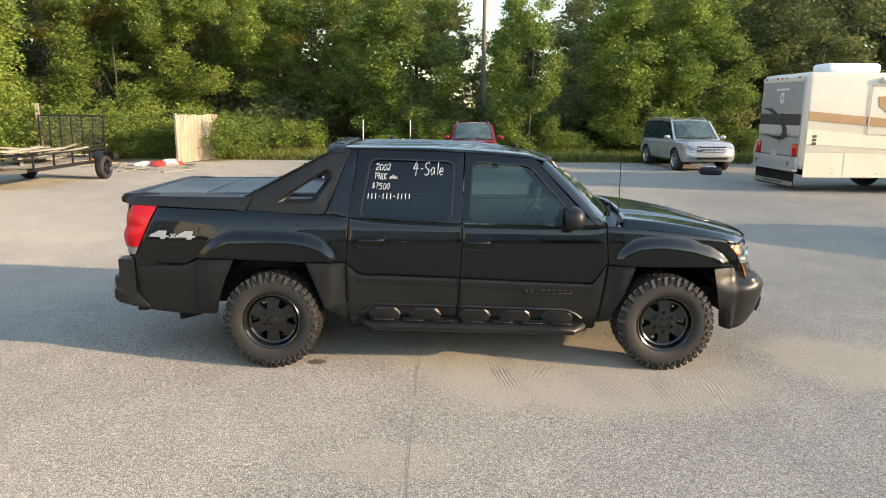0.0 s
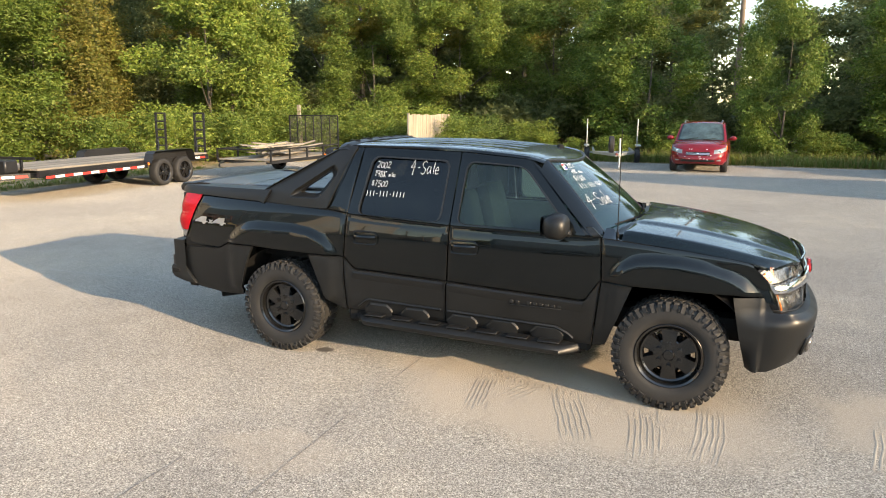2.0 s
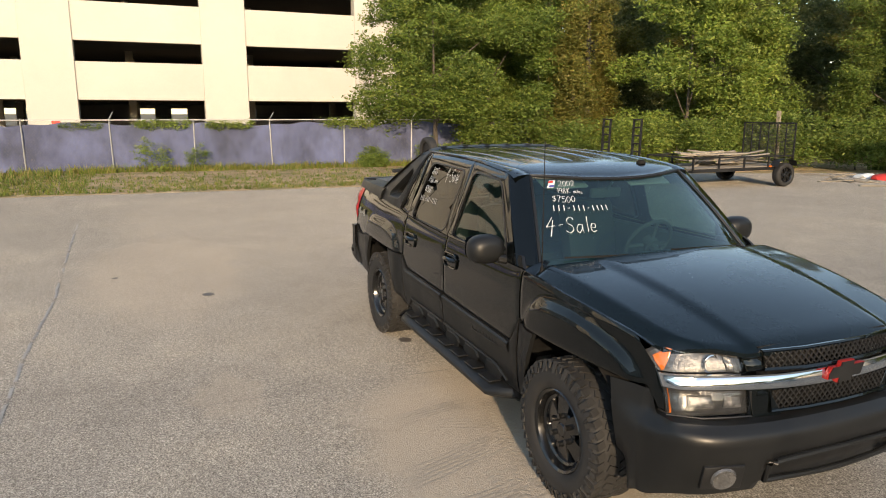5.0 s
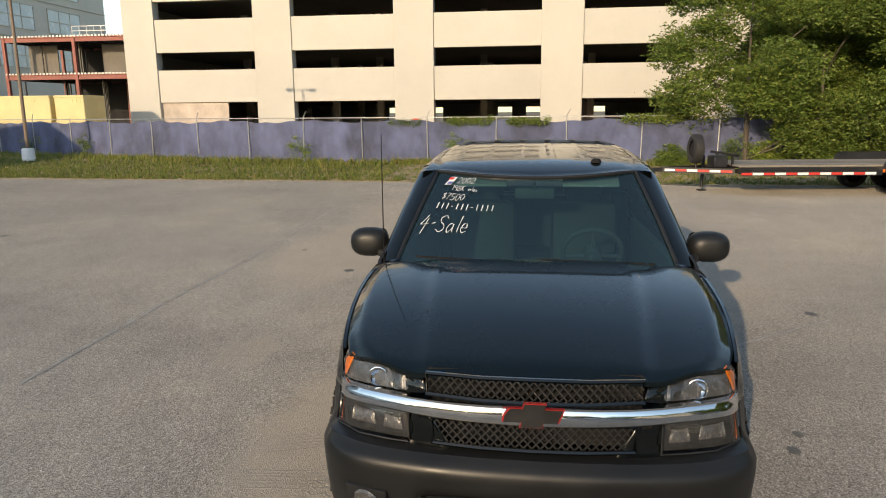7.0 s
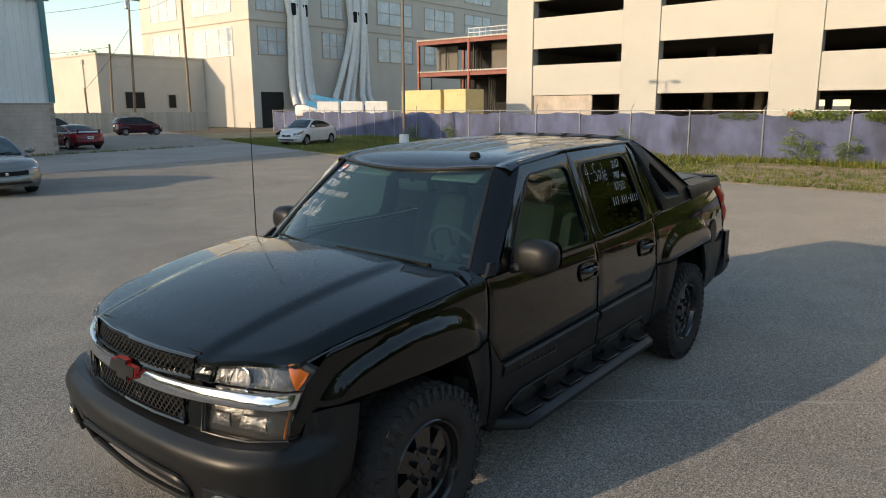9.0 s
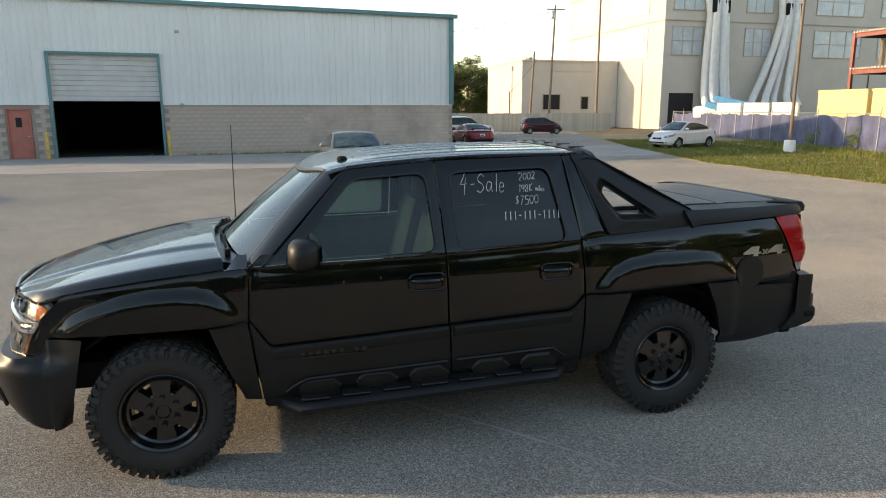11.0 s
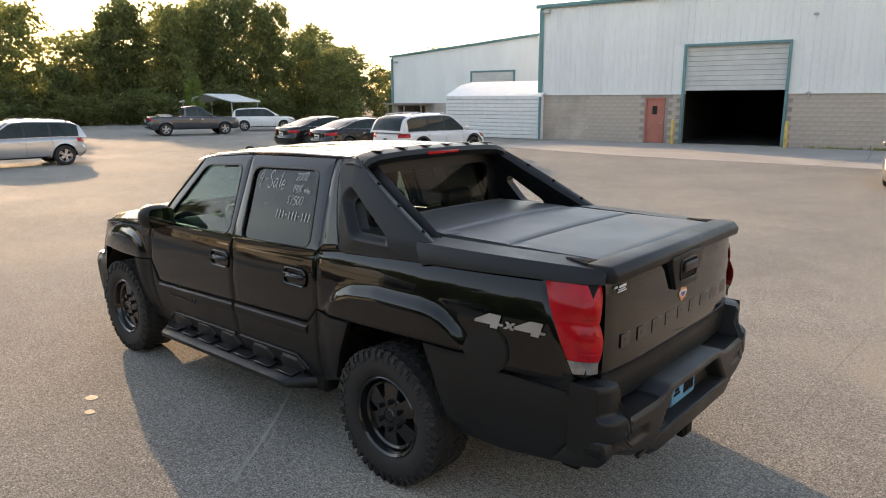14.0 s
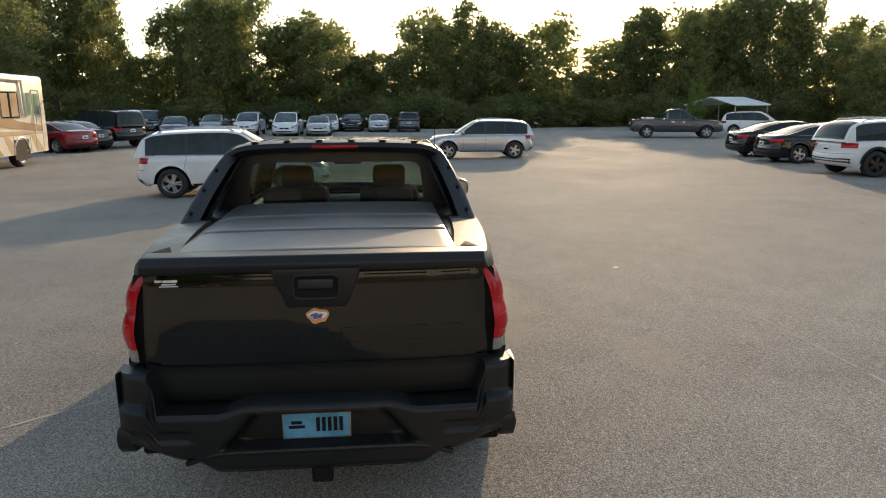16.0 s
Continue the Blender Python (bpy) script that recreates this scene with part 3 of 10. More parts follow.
def tree(h, w, leaves, size, mat, label, form="round", low=0.25, category="tree"):
    """A tree at the origin: tapered trunk with limbs, crown of small leaves in clumps."""
    t = thing("tree", Matrix(), label, category)
    bm = B()
    blobs = []
    r0 = 0.028 * h * (0.6 if form in ("column", "pine") else 0.42)
    limb(bm, (0, 0, -0.1), (random.uniform(-0.3, 0.3), random.uniform(-0.3, 0.3), h * (0.9 if form == "pine" else 0.62)), r0, r0 * 0.15, 0.3)
    if form == "round":
        for k in range(64):
            z = h * (low + (0.97 - low) * (k + random.random()) / 64)
            f = (z / h - low) / (0.97 - low)
            env = w * (0.55 + 0.5 * math.sin(math.pi * min(1, f * 0.85 + 0.12)) - 0.35 * max(0, f - 0.7))
            a, d = random.random() * 6.283, env * (0.45 + 0.55 * math.sqrt(random.random())) * 0.92
            c = (d * math.cos(a), d * math.sin(a), z)
            rr = w * random.uniform(0.13, 0.27)
            blobs.append((c, (rr, rr, rr * 0.8)))
            if k % 8 == 0 and z < h * 0.6:
                limb(bm, (0, 0, min(h * 0.55, max(0.3, z - 0.5 * d - 0.6))), c, r0 * 0.4, r0 * 0.08, 0.4)
    elif form == "column":
        for k in range(24):
            f = (k + random.random()) / 24
            z = h * (low + (1.02 - low) * f)
            env = w * (1.0 - f) ** 0.7 * 0.8 + 0.12
            a, d = random.random() * 6.283, env * 0.6 * random.random()
            blobs.append(((d * math.cos(a), d * math.sin(a), z), (env * 0.75, env * 0.75, h * 0.06 + 0.2)))
    elif form == "pine":
        for k in range(26):
            f = random.random()
            z = h * (0.42 + 0.58 * f)
            a, d = random.random() * 6.283, w * (1.05 - f * 0.8) * (0.3 + 0.7 * random.random())
            c = (d * math.cos(a), d * math.sin(a), z + 0.15 * d)
            blobs.append((c, (w * 0.26, w * 0.26, w * 0.13)))
            limb(bm, (0, 0, z - 0.15), c, r0 * 0.25, r0 * 0.06, 0.2)
    elif form == "bush":
        for k in range(16):
            a, d = random.random() * 6.283, w * math.sqrt(random.random()) * 0.8
            z = h * (0.1 + 0.75 * random.random()) * (1 - 0.45 * (d / w) ** 2)
            blobs.append(((d * math.cos(a), d * math.sin(a), z), (w * 0.3, w * 0.3, h * 0.22)))
    elif form == "vine":
        bm.free()
        bm = B()
        pts = [(w * (k / 6 - 1), 0.04 * math.sin(k), h * 0.5 + 0.1 * math.sin(k * 1.7)) for k in range(13)]
        tube(bm, pts, 0.012, 5)
        for p in pts:
            blobs.append((p, (w * 0.16, 0.09, h * 0.22)))
    part("trunk" if form != "vine" else "stem", bm, "bark", t)
    cr = new("crown", crown_mesh("crown", blobs, leaves, size, mat))
    cr.parent = t
    return t


random.seed(7)
KINDS = {
    "leafy": [tree(10.5, 3.6, 66000, 0.078, "leaf", "tall broadleaf tree with a full green crown", low=0.10) for _ in range(2)],
    "light": [tree(8.5, 2.8, 50000, 0.080, "leaf_light", "light green broadleaf tree with branches down to the ground", low=0.05) for _ in range(2)],
    "dark": [tree(13.0, 4.2, 24000, 0.14, "leaf_hazed", "tall dark green tree of the wood behind", low=0.06) for _ in range(2)],
    "pine": [tree(13.5, 3.0, 36000, 0.085, "leaf_pine", "tall yellow-green pine with a bare lower trunk", "pine") for _ in range(2)],
    "cedar": [tree(8.0, 1.5, 18000, 0.085, "leaf_pine", "slender cedar with olive foliage", "column", low=0.03)],
    "bush": [tree(2.6, 1.7, 8000, 0.065, "leaf", "dense green bush at the edge of the wood", "bush", category="bush"), tree(1.5, 1.2, 6000, 0.07, "leaf_light", "low weedy shrub with yellow-green leaves", "bush", category="bush")],
    "scrub": [tree(2.2, 1.3, 1500, 0.07, "leaf_light", "thin twiggy shrub growing against the fence", "bush", category="bush")],
    "vine": [tree(0.8, 1.3, 1600, 0.07, "leaf_light", "tangle of vine leaves over the fence top", "vine", category="vine")],
    "far": [tree(13.0, 4.4, 8200, 0.31, "leaf_hazed", "dark tree of the wood against the low sun", low=0.03) for _ in range(3)],
    "farbush": [tree(3.4, 2.4, 6000, 0.14, "leaf_hazed", "dark undergrowth below the far wood", "bush", category="bush")],
}
USED = {k: [0] * len(v) for k, v in KINDS.items()}


def plant(kind, x, y, s=1.0, v=None, sz=None):
    v = random.randrange(len(KINDS[kind])) if v is None else v % len(KINDS[kind])
    ob = KINDS[kind][v]
    m = Matrix.LocRotScale((x, y, 0.0), Euler((0, 0, random.random() * 6.283)), None)
    if USED[kind][v]:
        ob = copy_thing(ob, m)
    else:
        ob.matrix_world = m
    USED[kind][v] += 1
    ob.scale = (s, s, sz or s)
    ob["group"] = "trees of the wood" if ob["category"] == "tree" else "bushes along the wood"
    return ob


# the wood north of the car park: near row, middle row, back row
for k, x, y, s in (("light", -2.0, 29.5, 1.0), ("light", 9.9, 28.0, 1.0), ("light", 13.0, 29.2, 0.95), ("leafy", -7.5, 33, 0.95), ("leafy", -12.0, 31.0, 0.9),
                   ("leafy", -16.5, 28.5, 0.85), ("pine", -14.5, 33.0, 0.95), ("pine", -10, 36, 0.95), ("pine", -18.5, 31, 0.9), ("leafy", -20.5, 22.0, 0.95), ("light", -19.0, 18.5, 1.1), 
                   ("leafy", -27.0, 12.0, 0.95), ("leafy", -22.2, 8.0, 0.93), ("leafy", -23.2, 11.0, 0.90), ("cedar", -20.6, 13.5, 0.95), ("light", -23.4, 13.4, 0.95), ("cedar", -22.2, 16.3, 0.8), ("pine", -25, 24, 0.95), ("pine", -29, 20, 1.0), ("leafy", -30, 13, 1.05), ("dark", 20, 31, 0.8), ("dark", 26, 32, 0.85),
                   ("dark", 9.8, 34, 0.85), ("dark", 11.8, 38, 0.9), ("dark", 17, 36, 0.95), ("dark", 23, 37, 1.0), ("dark", -4, 38, 0.92), ("dark", 1.0, 36, 0.52), ("dark", -9, 41, 1.0), ("dark", -16, 39, 1.0), ("dark", -23, 34, 1.0),
                   ("dark", -30, 28, 1.0), ("dark", -36, 22, 1.0), ("dark", 31, 36, 1.0), ("dark", 38, 35, 1.0), ("dark", 46, 34, 1.0), ("dark", 54, 32, 1.0), ("dark", 33, 29, 0.8), ("dark", 41, 29, 0.85), ("dark", 49, 27, 0.85),
                   ("pine", -22, 42, 1.05), ("pine", -2, 44, 0.9), ("pine", 14, 42, 0.95), ("pine", -34, 34, 1.1), ("dark", -32, 15.5, 0.85), ("dark", -33, 19, 0.85)):
    plant(k, x, y, s)
plant("light", 4.0, 27.0, 0.66, sz=1.0)
for k in range(22):
    x = -40 + 92 * (k + random.random()) / 22
    plant("far", x, 46 + random.uniform(-2, 3), random.uniform(0.85, 1.05) * (0.66 if 0.5 < x < 12 else 1.0))
for k in range(10):
    plant("far", -42 + random.uniform(-2, 2), 18 + 3.2 * k, random.uniform(0.85, 1.0))
for k in range(18):
    plant("farbush", -19 + 46 * (k + random.random()) / 18, 31 + random.uniform(-1, 2), random.uniform(0.9, 1.3))
for k in range(34):
    x = -21 + 48 * (k + random.random()) / 34
    y = 26.3 + 1.6 * random.random()
    if not 6.5 < x < 9.0 and not 0.6 < x < 2.6:
        plant("bush", x, y, random.uniform(0.45, 0.85), 0 if random.random() < 0.75 else 1)
for x, y, s, v in ((-9.3, 22.9, 0.85, 0), (-8.9, 24.0, 0.9, 0), (-14.0, 22.5, 1.0, 0), (-15.6, 20.0, 1.1, 0), (-17.5, 14.5, 1.0, 0), (-19, 12.5, 0.9, 0), (-21.5, 10.8, 0.8, 1), (-16.8, 17, 1.0, 0), (-12, 24.5, 1.1, 0), (-22.4, 8.8, 0.7, 1), (-22.9, 5.5, 0.6, 1)):
    plant("bush", x, y, s, v)

# the wood towards the sun, beyond the far cars: height of its top along y
SKYLINE = ((34, 14.5), (29, 13.8), (25, 12.4), (23.8, 10.5), (23.2, 6.6), (21.6, 6.8), (20.4, 10.4), (18, 11.4), (14.8, 12.2), (11.7, 11.7), (8.6, 10.7), (5.4, 10.5), (3.3, 8.9),
           (1.6, 7.3), (-1.1, 8.3), (-3.3, 7.6), (-4.6, 10.3), (-6.6, 10.9), (-9.4, 11.2), (-12.2, 10.4), (-14, 8.5), (-16.8, 9.1), (-18.2, 10.5), (-19.6, 8.6), (-21.7, 4.6), (-22.9, 7.4), (-23.6, 9.1),
           (-25.4, 11), (-28.3, 12.1), (-30, 10.6), (-33, 11.3), (-35.9, 13), (-39.5, 12.2), (-42.4, 13.6), (-45.6, 12.3), (-47.2, 9.2), (-49.6, 10.1), (-53, 9.0), (-56, 6.0), (-64, 6.0))


def wood_row(x0, jitter, n, y0, y1, width, share):
    """A row of trees under the wood's skyline; narrower where it drops."""
    for k in range(n):
        y = y0 + (y1 - y0) * (k + random.uniform(0.1, 0.9)) / n
        x = x0 + random.uniform(-jitter, jitter)
        top = lerp_table(SKYLINE[::-1], y * 70 / (x + 6))
        top = 2.1 + (top * 1.08 - 2.1) * (x + 6) / 70
        w = width * random.uniform(0.8, 1.15) * min(1.0, 0.45 + top / 20)
        plant("far", x, y, w, sz=top / 13.2 * random.uniform(share, 1.02))


wood_row(63, 2.5, 44, 36, -60, 0.56, 0.84)
wood_row(69, 2.0, 30, 40, -66, 0.62, 0.7)
for k in range(30):
    plant("farbush", 58.5 + random.uniform(-1, 2), 34 - 78 * (k + random.random()) / 30, random.uniform(0.8, 1.3))
for x, y, s in ((52, -44, 0.75), (57, -50, 0.8), (50, -56, 0.8), (43, -62, 0.8), (46, -48, 0.6)):
    plant("far", x, y, s * 0.75)
plant("light", 51.4, -27.4, 0.27, sz=0.47)
for k in range(14):
    plant("far", 78 + random.uniform(-2, 2), 34 - 88 * (k + random.random()) / 14, random.uniform(0.7, 0.85), sz=0.4)
# far beyond the warehouse and along the street
for x, y, s in ((-30, -108, 0.9), (-36, -112, 1.0), (-22, -110, 1.0), (-15, -112, 0.9), (-42, -118, 0.9), (-28, -118, 1.1), (-48, -110, 0.8)):
    plant("dark", x, y, s * 0.85)
for k in range(13):
    plant("far", -18 - 3.1 * k + random.uniform(-0.8, 0.8), -103 + random.uniform(-2, 2), random.uniform(0.60, 0.75), sz=random.uniform(0.62, 0.78))
for x, y, s in ((-21.0, 29.5, 1.3), (-23.8, 33.0, 1.4), (-10.5, 34.0, 1.5), (-18.0, 34.5, 1.4), (-13.5, 36.0, 1.5)):
    plant("farbush", x, y, s, 0)
for k in range(9):
    x = -34 + 9.5 * k + random.uniform(-2, 2)
    plant("far", x, 53 + random.uniform(-2, 2), random.uniform(0.85, 1.0) * (0.66 if 0.5 < x < 14 else 1.0))

# ---- building materials ----
surface("siding", (0.78, 0.795, 0.78), 0.45, 0.0, vary=0.07, scale=0.6, grain=40, relief=0.05, stretch=(1, 1, 0.3), rnd=0.03)
surface("block", (0.475, 0.405, 0.345), 0.85, vary=0.28, scale=0.7, grain=45, relief=0.35, dist=0.006, rnd=0.03)
surface("mortar", (0.33, 0.28, 0.24), 0.9, vary=0.15, scale=2, grain=60, relief=0.3)
surface("teal_trim", (0.10, 0.24, 0.25), 0.45, vary=0.15, scale=1.5, grain=60, relief=0.05)
surface("red_door", (0.48, 0.16, 0.12), 0.5, vary=0.12, scale=2, grain=60, relief=0.05)
surface("shutter", (0.58, 0.58, 0.56), 0.5, vary=0.12, scale=1.2, grain=40, relief=0.05)
surface("bollard", (0.62, 0.42, 0.12), 0.6, vary=0.25, scale=4, grain=50, relief=0.1)
surface("precast", (0.49, 0.472, 0.428), 0.85, vary=0.06, scale=0.25, grain=12, relief=0.15, dist=0.01, rnd=0.02)
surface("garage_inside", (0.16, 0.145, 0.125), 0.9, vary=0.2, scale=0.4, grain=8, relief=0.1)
surface("stucco", (0.57, 0.535, 0.48), 0.88, vary=0.08, scale=0.3, grain=15, relief=0.2, dist=0.01, rnd=0.02)
surface("stucco_grey", (0.45, 0.40, 0.335), 0.88, vary=0.08, scale=0.3, grain=15, relief=0.2, dist=0.01)
surface("red_steel", (0.24, 0.075, 0.058), 0.6, vary=0.2, scale=1.5, grain=30, relief=0.1)
surface("galvanised", (0.42, 0.43, 0.43), 0.45, 0.6, vary=0.15, scale=5, grain=60, relief=0.05)
surface("screen_cloth", (0.092, 0.108, 0.200), 0.85, vary=0.55, scale=0.9, grain=50, relief=0.6, dist=0.03, stretch=(1, 1, 0.6))
surface("old_wire", (0.17, 0.17, 0.165), 0.6, 0.3, vary=0.2, scale=5, grain=60, relief=0.05)
surface("white_duct", (0.74, 0.75, 0.75), 0.6, vary=0.1, scale=2, grain=8, relief=0.5, dist=0.05)
surface("crate", (0.66, 0.55, 0.28), 0.7, vary=0.08, scale=0.8, grain=20, relief=0.1)
surface("lift_blue", (0.05, 0.25, 0.45), 0.4, vary=0.15, scale=2, grain=40, relief=0.05)
surface("window_grid", (0.50, 0.56, 0.60), 0.25, 0.0, vary=0.15, scale=0.5, grain=10, relief=0.05)
# near-black for rooms and openings: their shade is put into the colour
surface("shade_black", (0.02, 0.02, 0.02), 0.9, vary=0.3, scale=1, grain=10, relief=0.1)


def frame_of(origin, along):
    """A pose whose x runs along a facade, y into the building and z up."""
    x = Vector((along[0], along[1], 0)).normalized()
    y = Vector((0, 0, 1)).cross(x)
    m = Matrix((x, y, Vector((0, 0, 1)))).transposed().to_4x4()
    m.translation = origin
    return m


def shared(name, me, parent, m, label=""):
    ob = new(name, me)
    ob.parent = parent
    ob.matrix_local = m
    if label:
        ob["label"] = label
    return ob


def mesh_of(name, bm, material, smooth=40):
    me = bpy.data.meshes.new(name)
    bm.to_mesh(me)
    bm.free()
    me.materials.append(MATS[material])
    if smooth:
        me.shade_smooth()
        me.set_sharp_from_angle(angle=radians(smooth))
    return me


def ribbed(width, height, ribs, thick=0.042):
    """A sheet of wall cladding with upright ribs."""
    bm = B()
    pts, w = [], width / ribs
    for k in range(ribs):
        x = k * w
        pts += [(x, 0), (x + w * 0.70, 0), (x + w * 0.76, -thick), (x + w * 0.92, -thick), (x + w * 0.98, 0)]
    pts.append((width, 0))
    lo = [bm.verts.new((x, y, 0)) for x, y in pts]
    hi = [bm.verts.new((x, y, height)) for x, y in pts]
    for i in range(len(pts) - 1):
        bm.faces.new((lo[i], lo[i + 1], hi[i + 1], hi[i]))
    return bm


def wall_with_holes(bm, length, z0, z1, holes, y0, y1):
    """A wall along x from 0 to length with rectangular holes (x0, x1, za, zb) through it."""
    xs = sorted({0, length, *[h[0] for h in holes], *[h[1] for h in holes]})
    for a, b in zip(xs, xs[1:]):
        mid = (a + b) / 2
        cuts = sorted((h[2], h[3]) for h in holes if h[0] < mid < h[1])
        z = z0
        for za, zb in cuts + [(z1, z1)]:
            if za - z > 0.001:
                box(bm, (mid, (y0 + y1) / 2, (z + za) / 2), (b - a, y1 - y0, za - z))
            z = zb
    return bm


# ---- warehouse ----
def warehouse():
    L, EAVE, BASE, DEEP = 27.4, 7.0, 2.4, 26.0
    m = frame_of((17.5, -29.25, 0), (-0.9945, -0.1045))
    t = thing("warehouse", m, "white metal-clad warehouse on a painted block base with teal trim", "warehouse", kind="structure")
    holes = [(6.05, 7.05, 0, 2.22), (7.95, 12.45, 0, BASE)]
    bm = B()
    wall_with_holes(bm, L, 0, BASE, holes, 0.012, 0.20)
    box(bm, (0.1, DEEP / 2 + 0.1, BASE / 2), (0.2, DEEP - 0.2, BASE))
    box(bm, (L - 0.1, DEEP / 2 + 0.1, BASE / 2), (0.2, DEEP - 0.2, BASE))
    part("block_wall", bm, "mortar", t, "grey mortar bed of the block base", 0)
    bm = B()
    wall_with_holes(bm, L, BASE, EAVE, [(7.95, 12.45, BASE, 4.62)], 0.06, 0.2)
    box(bm, (0.1, DEEP / 2, (BASE + EAVE) / 2), (0.2, DEEP - 0.4, EAVE - BASE))
    box(bm, (L - 0.1, DEEP / 2, (BASE + EAVE) / 2), (0.2, DEEP - 0.4, EAVE - BASE))
    box(bm, (L / 2, DEEP, EAVE / 2), (L, 0.2, EAVE))
    part("inner_wall", bm, "siding", t, smooth=0)
    bm = B()
    prism(bm, ((-0.15, EAVE), (L + 0.15, EAVE), (L + 0.15, EAVE + 0.12), (-0.15, EAVE + 0.12)), "y", 0.0, DEEP + 0.15)
    part("roof", bm, "shutter", t, "pale metal roof", 0)
    bm = B()
    box(bm, (L / 2, -0.09, EAVE + 0.06), (L + 0.5, 0.17, 0.2), 0.03)
    part("gutter", bm, "teal_trim", t, "teal eave gutter")
    for x in (0.07, L - 0.07):
        bm = B()
        box(bm, (x, -0.035, (BASE + EAVE) / 2 - 0.02), (0.26, 0.06, EAVE - BASE - 0.06), 0.01)
        part("corner_trim", bm, "teal_trim", t)
    # cladding sheets
    sheet_lo = mesh_of("sheet", ribbed(0.913, EAVE - BASE - 0.04, 3), "siding", 20)
    sheet_hi = mesh_of("sheet", ribbed(0.913, EAVE - 4.74, 3), "siding", 20)
    for k in range(30):
        x = 0.005 + k * 0.913
        if 7.6 < x + 0.45 < 12.7:
            shared("cladding_sheet", sheet_hi, t, Matrix.Translation((x, 0.055, 4.72)))
        else:
            shared("cladding_sheet", sheet_lo, t, Matrix.Translation((x, 0.055, BASE + 0.02)))
    bm = B()
    for a, b in ((0, 7.83), (12.57, L)):
        box(bm, ((a + b) / 2, -0.005, BASE + 0.01), (b - a, 0.12, 0.05))
    part("base_flashing", bm, "plain_white", t, smooth=0)
    # big door: frame, half-lowered shutter, dark room
    bm = B()
    for x in (7.89, 12.51):
        box(bm, (x, -0.02, 2.32), (0.12, 0.14, 4.64), 0.01)
    box(bm, (10.2, -0.02, 4.68), (4.74, 0.14, 0.12), 0.01)
    part("door_frame", bm, "teal_trim", t, "teal steel frame of the big door")
    bm = B()
    for k in range(9):
        box(bm, (10.2, 0.14, 2.56 + 0.115 + k * 0.23), (4.5, 0.03, 0.222), 0.012)
    part("roll_up_door", bm, "shutter", t, "pale roll-up door, half lowered")
    bm = B()
    box(bm, (6.1, 0.03, 1.11), (0.06, 0.10, 2.22))
    box(bm, (7.0, 0.03, 1.11), (0.06, 0.10, 2.22))
    box(bm, (6.55, 0.03, 2.2), (0.96, 0.10, 0.06))
    part("door_jamb", bm, "red_door", t)
    bm = B()
    box(bm, (6.55, 0.07, 1.09), (0.84, 0.05, 2.16), 0.01)
    d = part("door", bm, "red_door", t, "faded red steel door, shut")
    bm = B()
    box(bm, (6.53, 0.035, 1.62), (0.24, 0.02, 0.42), 0.005)
    part("door_glass", bm, "shade_black", d, "narrow dark wired glass")
    bm = B()
    rod(bm, (6.9, 0.06, 1.0), (6.9, -0.03, 1.0), 0.02, 8)
    box(bm, (6.88, -0.03, 1.0), (0.12, 0.02, 0.025), 0.005)
    part("door_handle", bm, "alloy", d)
    # bay lining, its shade painted in with near-black
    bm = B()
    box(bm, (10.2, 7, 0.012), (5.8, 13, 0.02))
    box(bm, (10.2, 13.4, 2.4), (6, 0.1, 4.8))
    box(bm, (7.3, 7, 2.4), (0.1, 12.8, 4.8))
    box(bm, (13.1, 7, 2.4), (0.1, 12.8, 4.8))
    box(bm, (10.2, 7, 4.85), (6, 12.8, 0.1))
    part("bay_lining", bm, "shade_black", t, "bay lining behind the big door, coloured near-black for shade", 0)
    # lamps and fittings
    for x, z, s in ((0.45, 6.75, 0.34), (13.4, 5.75, 0.2)):
        bm = B()
        box(bm, (x, -0.16, z), (s, 0.24, s * 0.55), 0.03)
        box(bm, (x, -0.03, z), (0.08, 0.1, 0.08))
        part("wall_lamp", bm, "galvanised", t, "grey wall floodlight, off")
    bm = B()
    rod(bm, (13.4, -0.06, 2.05), (13.4, -0.06, 2.5), 0.025, 8)
    box(bm, (13.4, -0.08, 2.42), (0.2, 0.1, 0.07), 0.01)
    part("wall_pipe", bm, "galvanised", t)
    # blocks of the base, each on its own
    blk = mesh_of("block", box(B(), (0, 0, 0), (0.393, 0.03, 0.193), 0.003), "block", 30)
    rest = B()
    made = 0
    for row in range(12):
        for k in range(70):
            x = 0.2 + k * 0.4 - (0.2 if row % 2 else 0)
            z = 0.1 + row * 0.2
            w = 0.388
            if x < 0.19 or x > L - 0.19 or 5.83 < x < 7.27 or 7.62 < x < 12.78:
                continue
            y = 0.023 + 0.0015 * math.sin(k * 12.9 + row * 7.1)
            if 3.0 < x < 5.83 or 7.2 < x < 7.7 or 12.7 < x < 19.3:
                if made < 300:
                    made += 1
                    shared("block", blk, t, Matrix.Translation((x, y, z)))
                    continue
            box(rest, (x, y, z), (w + 0.005, 0.03, 0.193))
    ob = part("block_courses", rest, "block", t, smooth=0)
    ob["kind"] = "stuff"
    return m


WH = warehouse()
for u in (7.62, 12.72):
    bm = B()
    lathe(bm, ((0.0, 1.2), (0.055, 1.185), (0.08, 1.14), (0.08, -0.02)), 14, "z")
    solo("bollard", bm, "bollard", "weathered yellow steel bollard beside the big door", "bollard", "bollards by the door", m=WH @ pose(u, -0.45, 0))


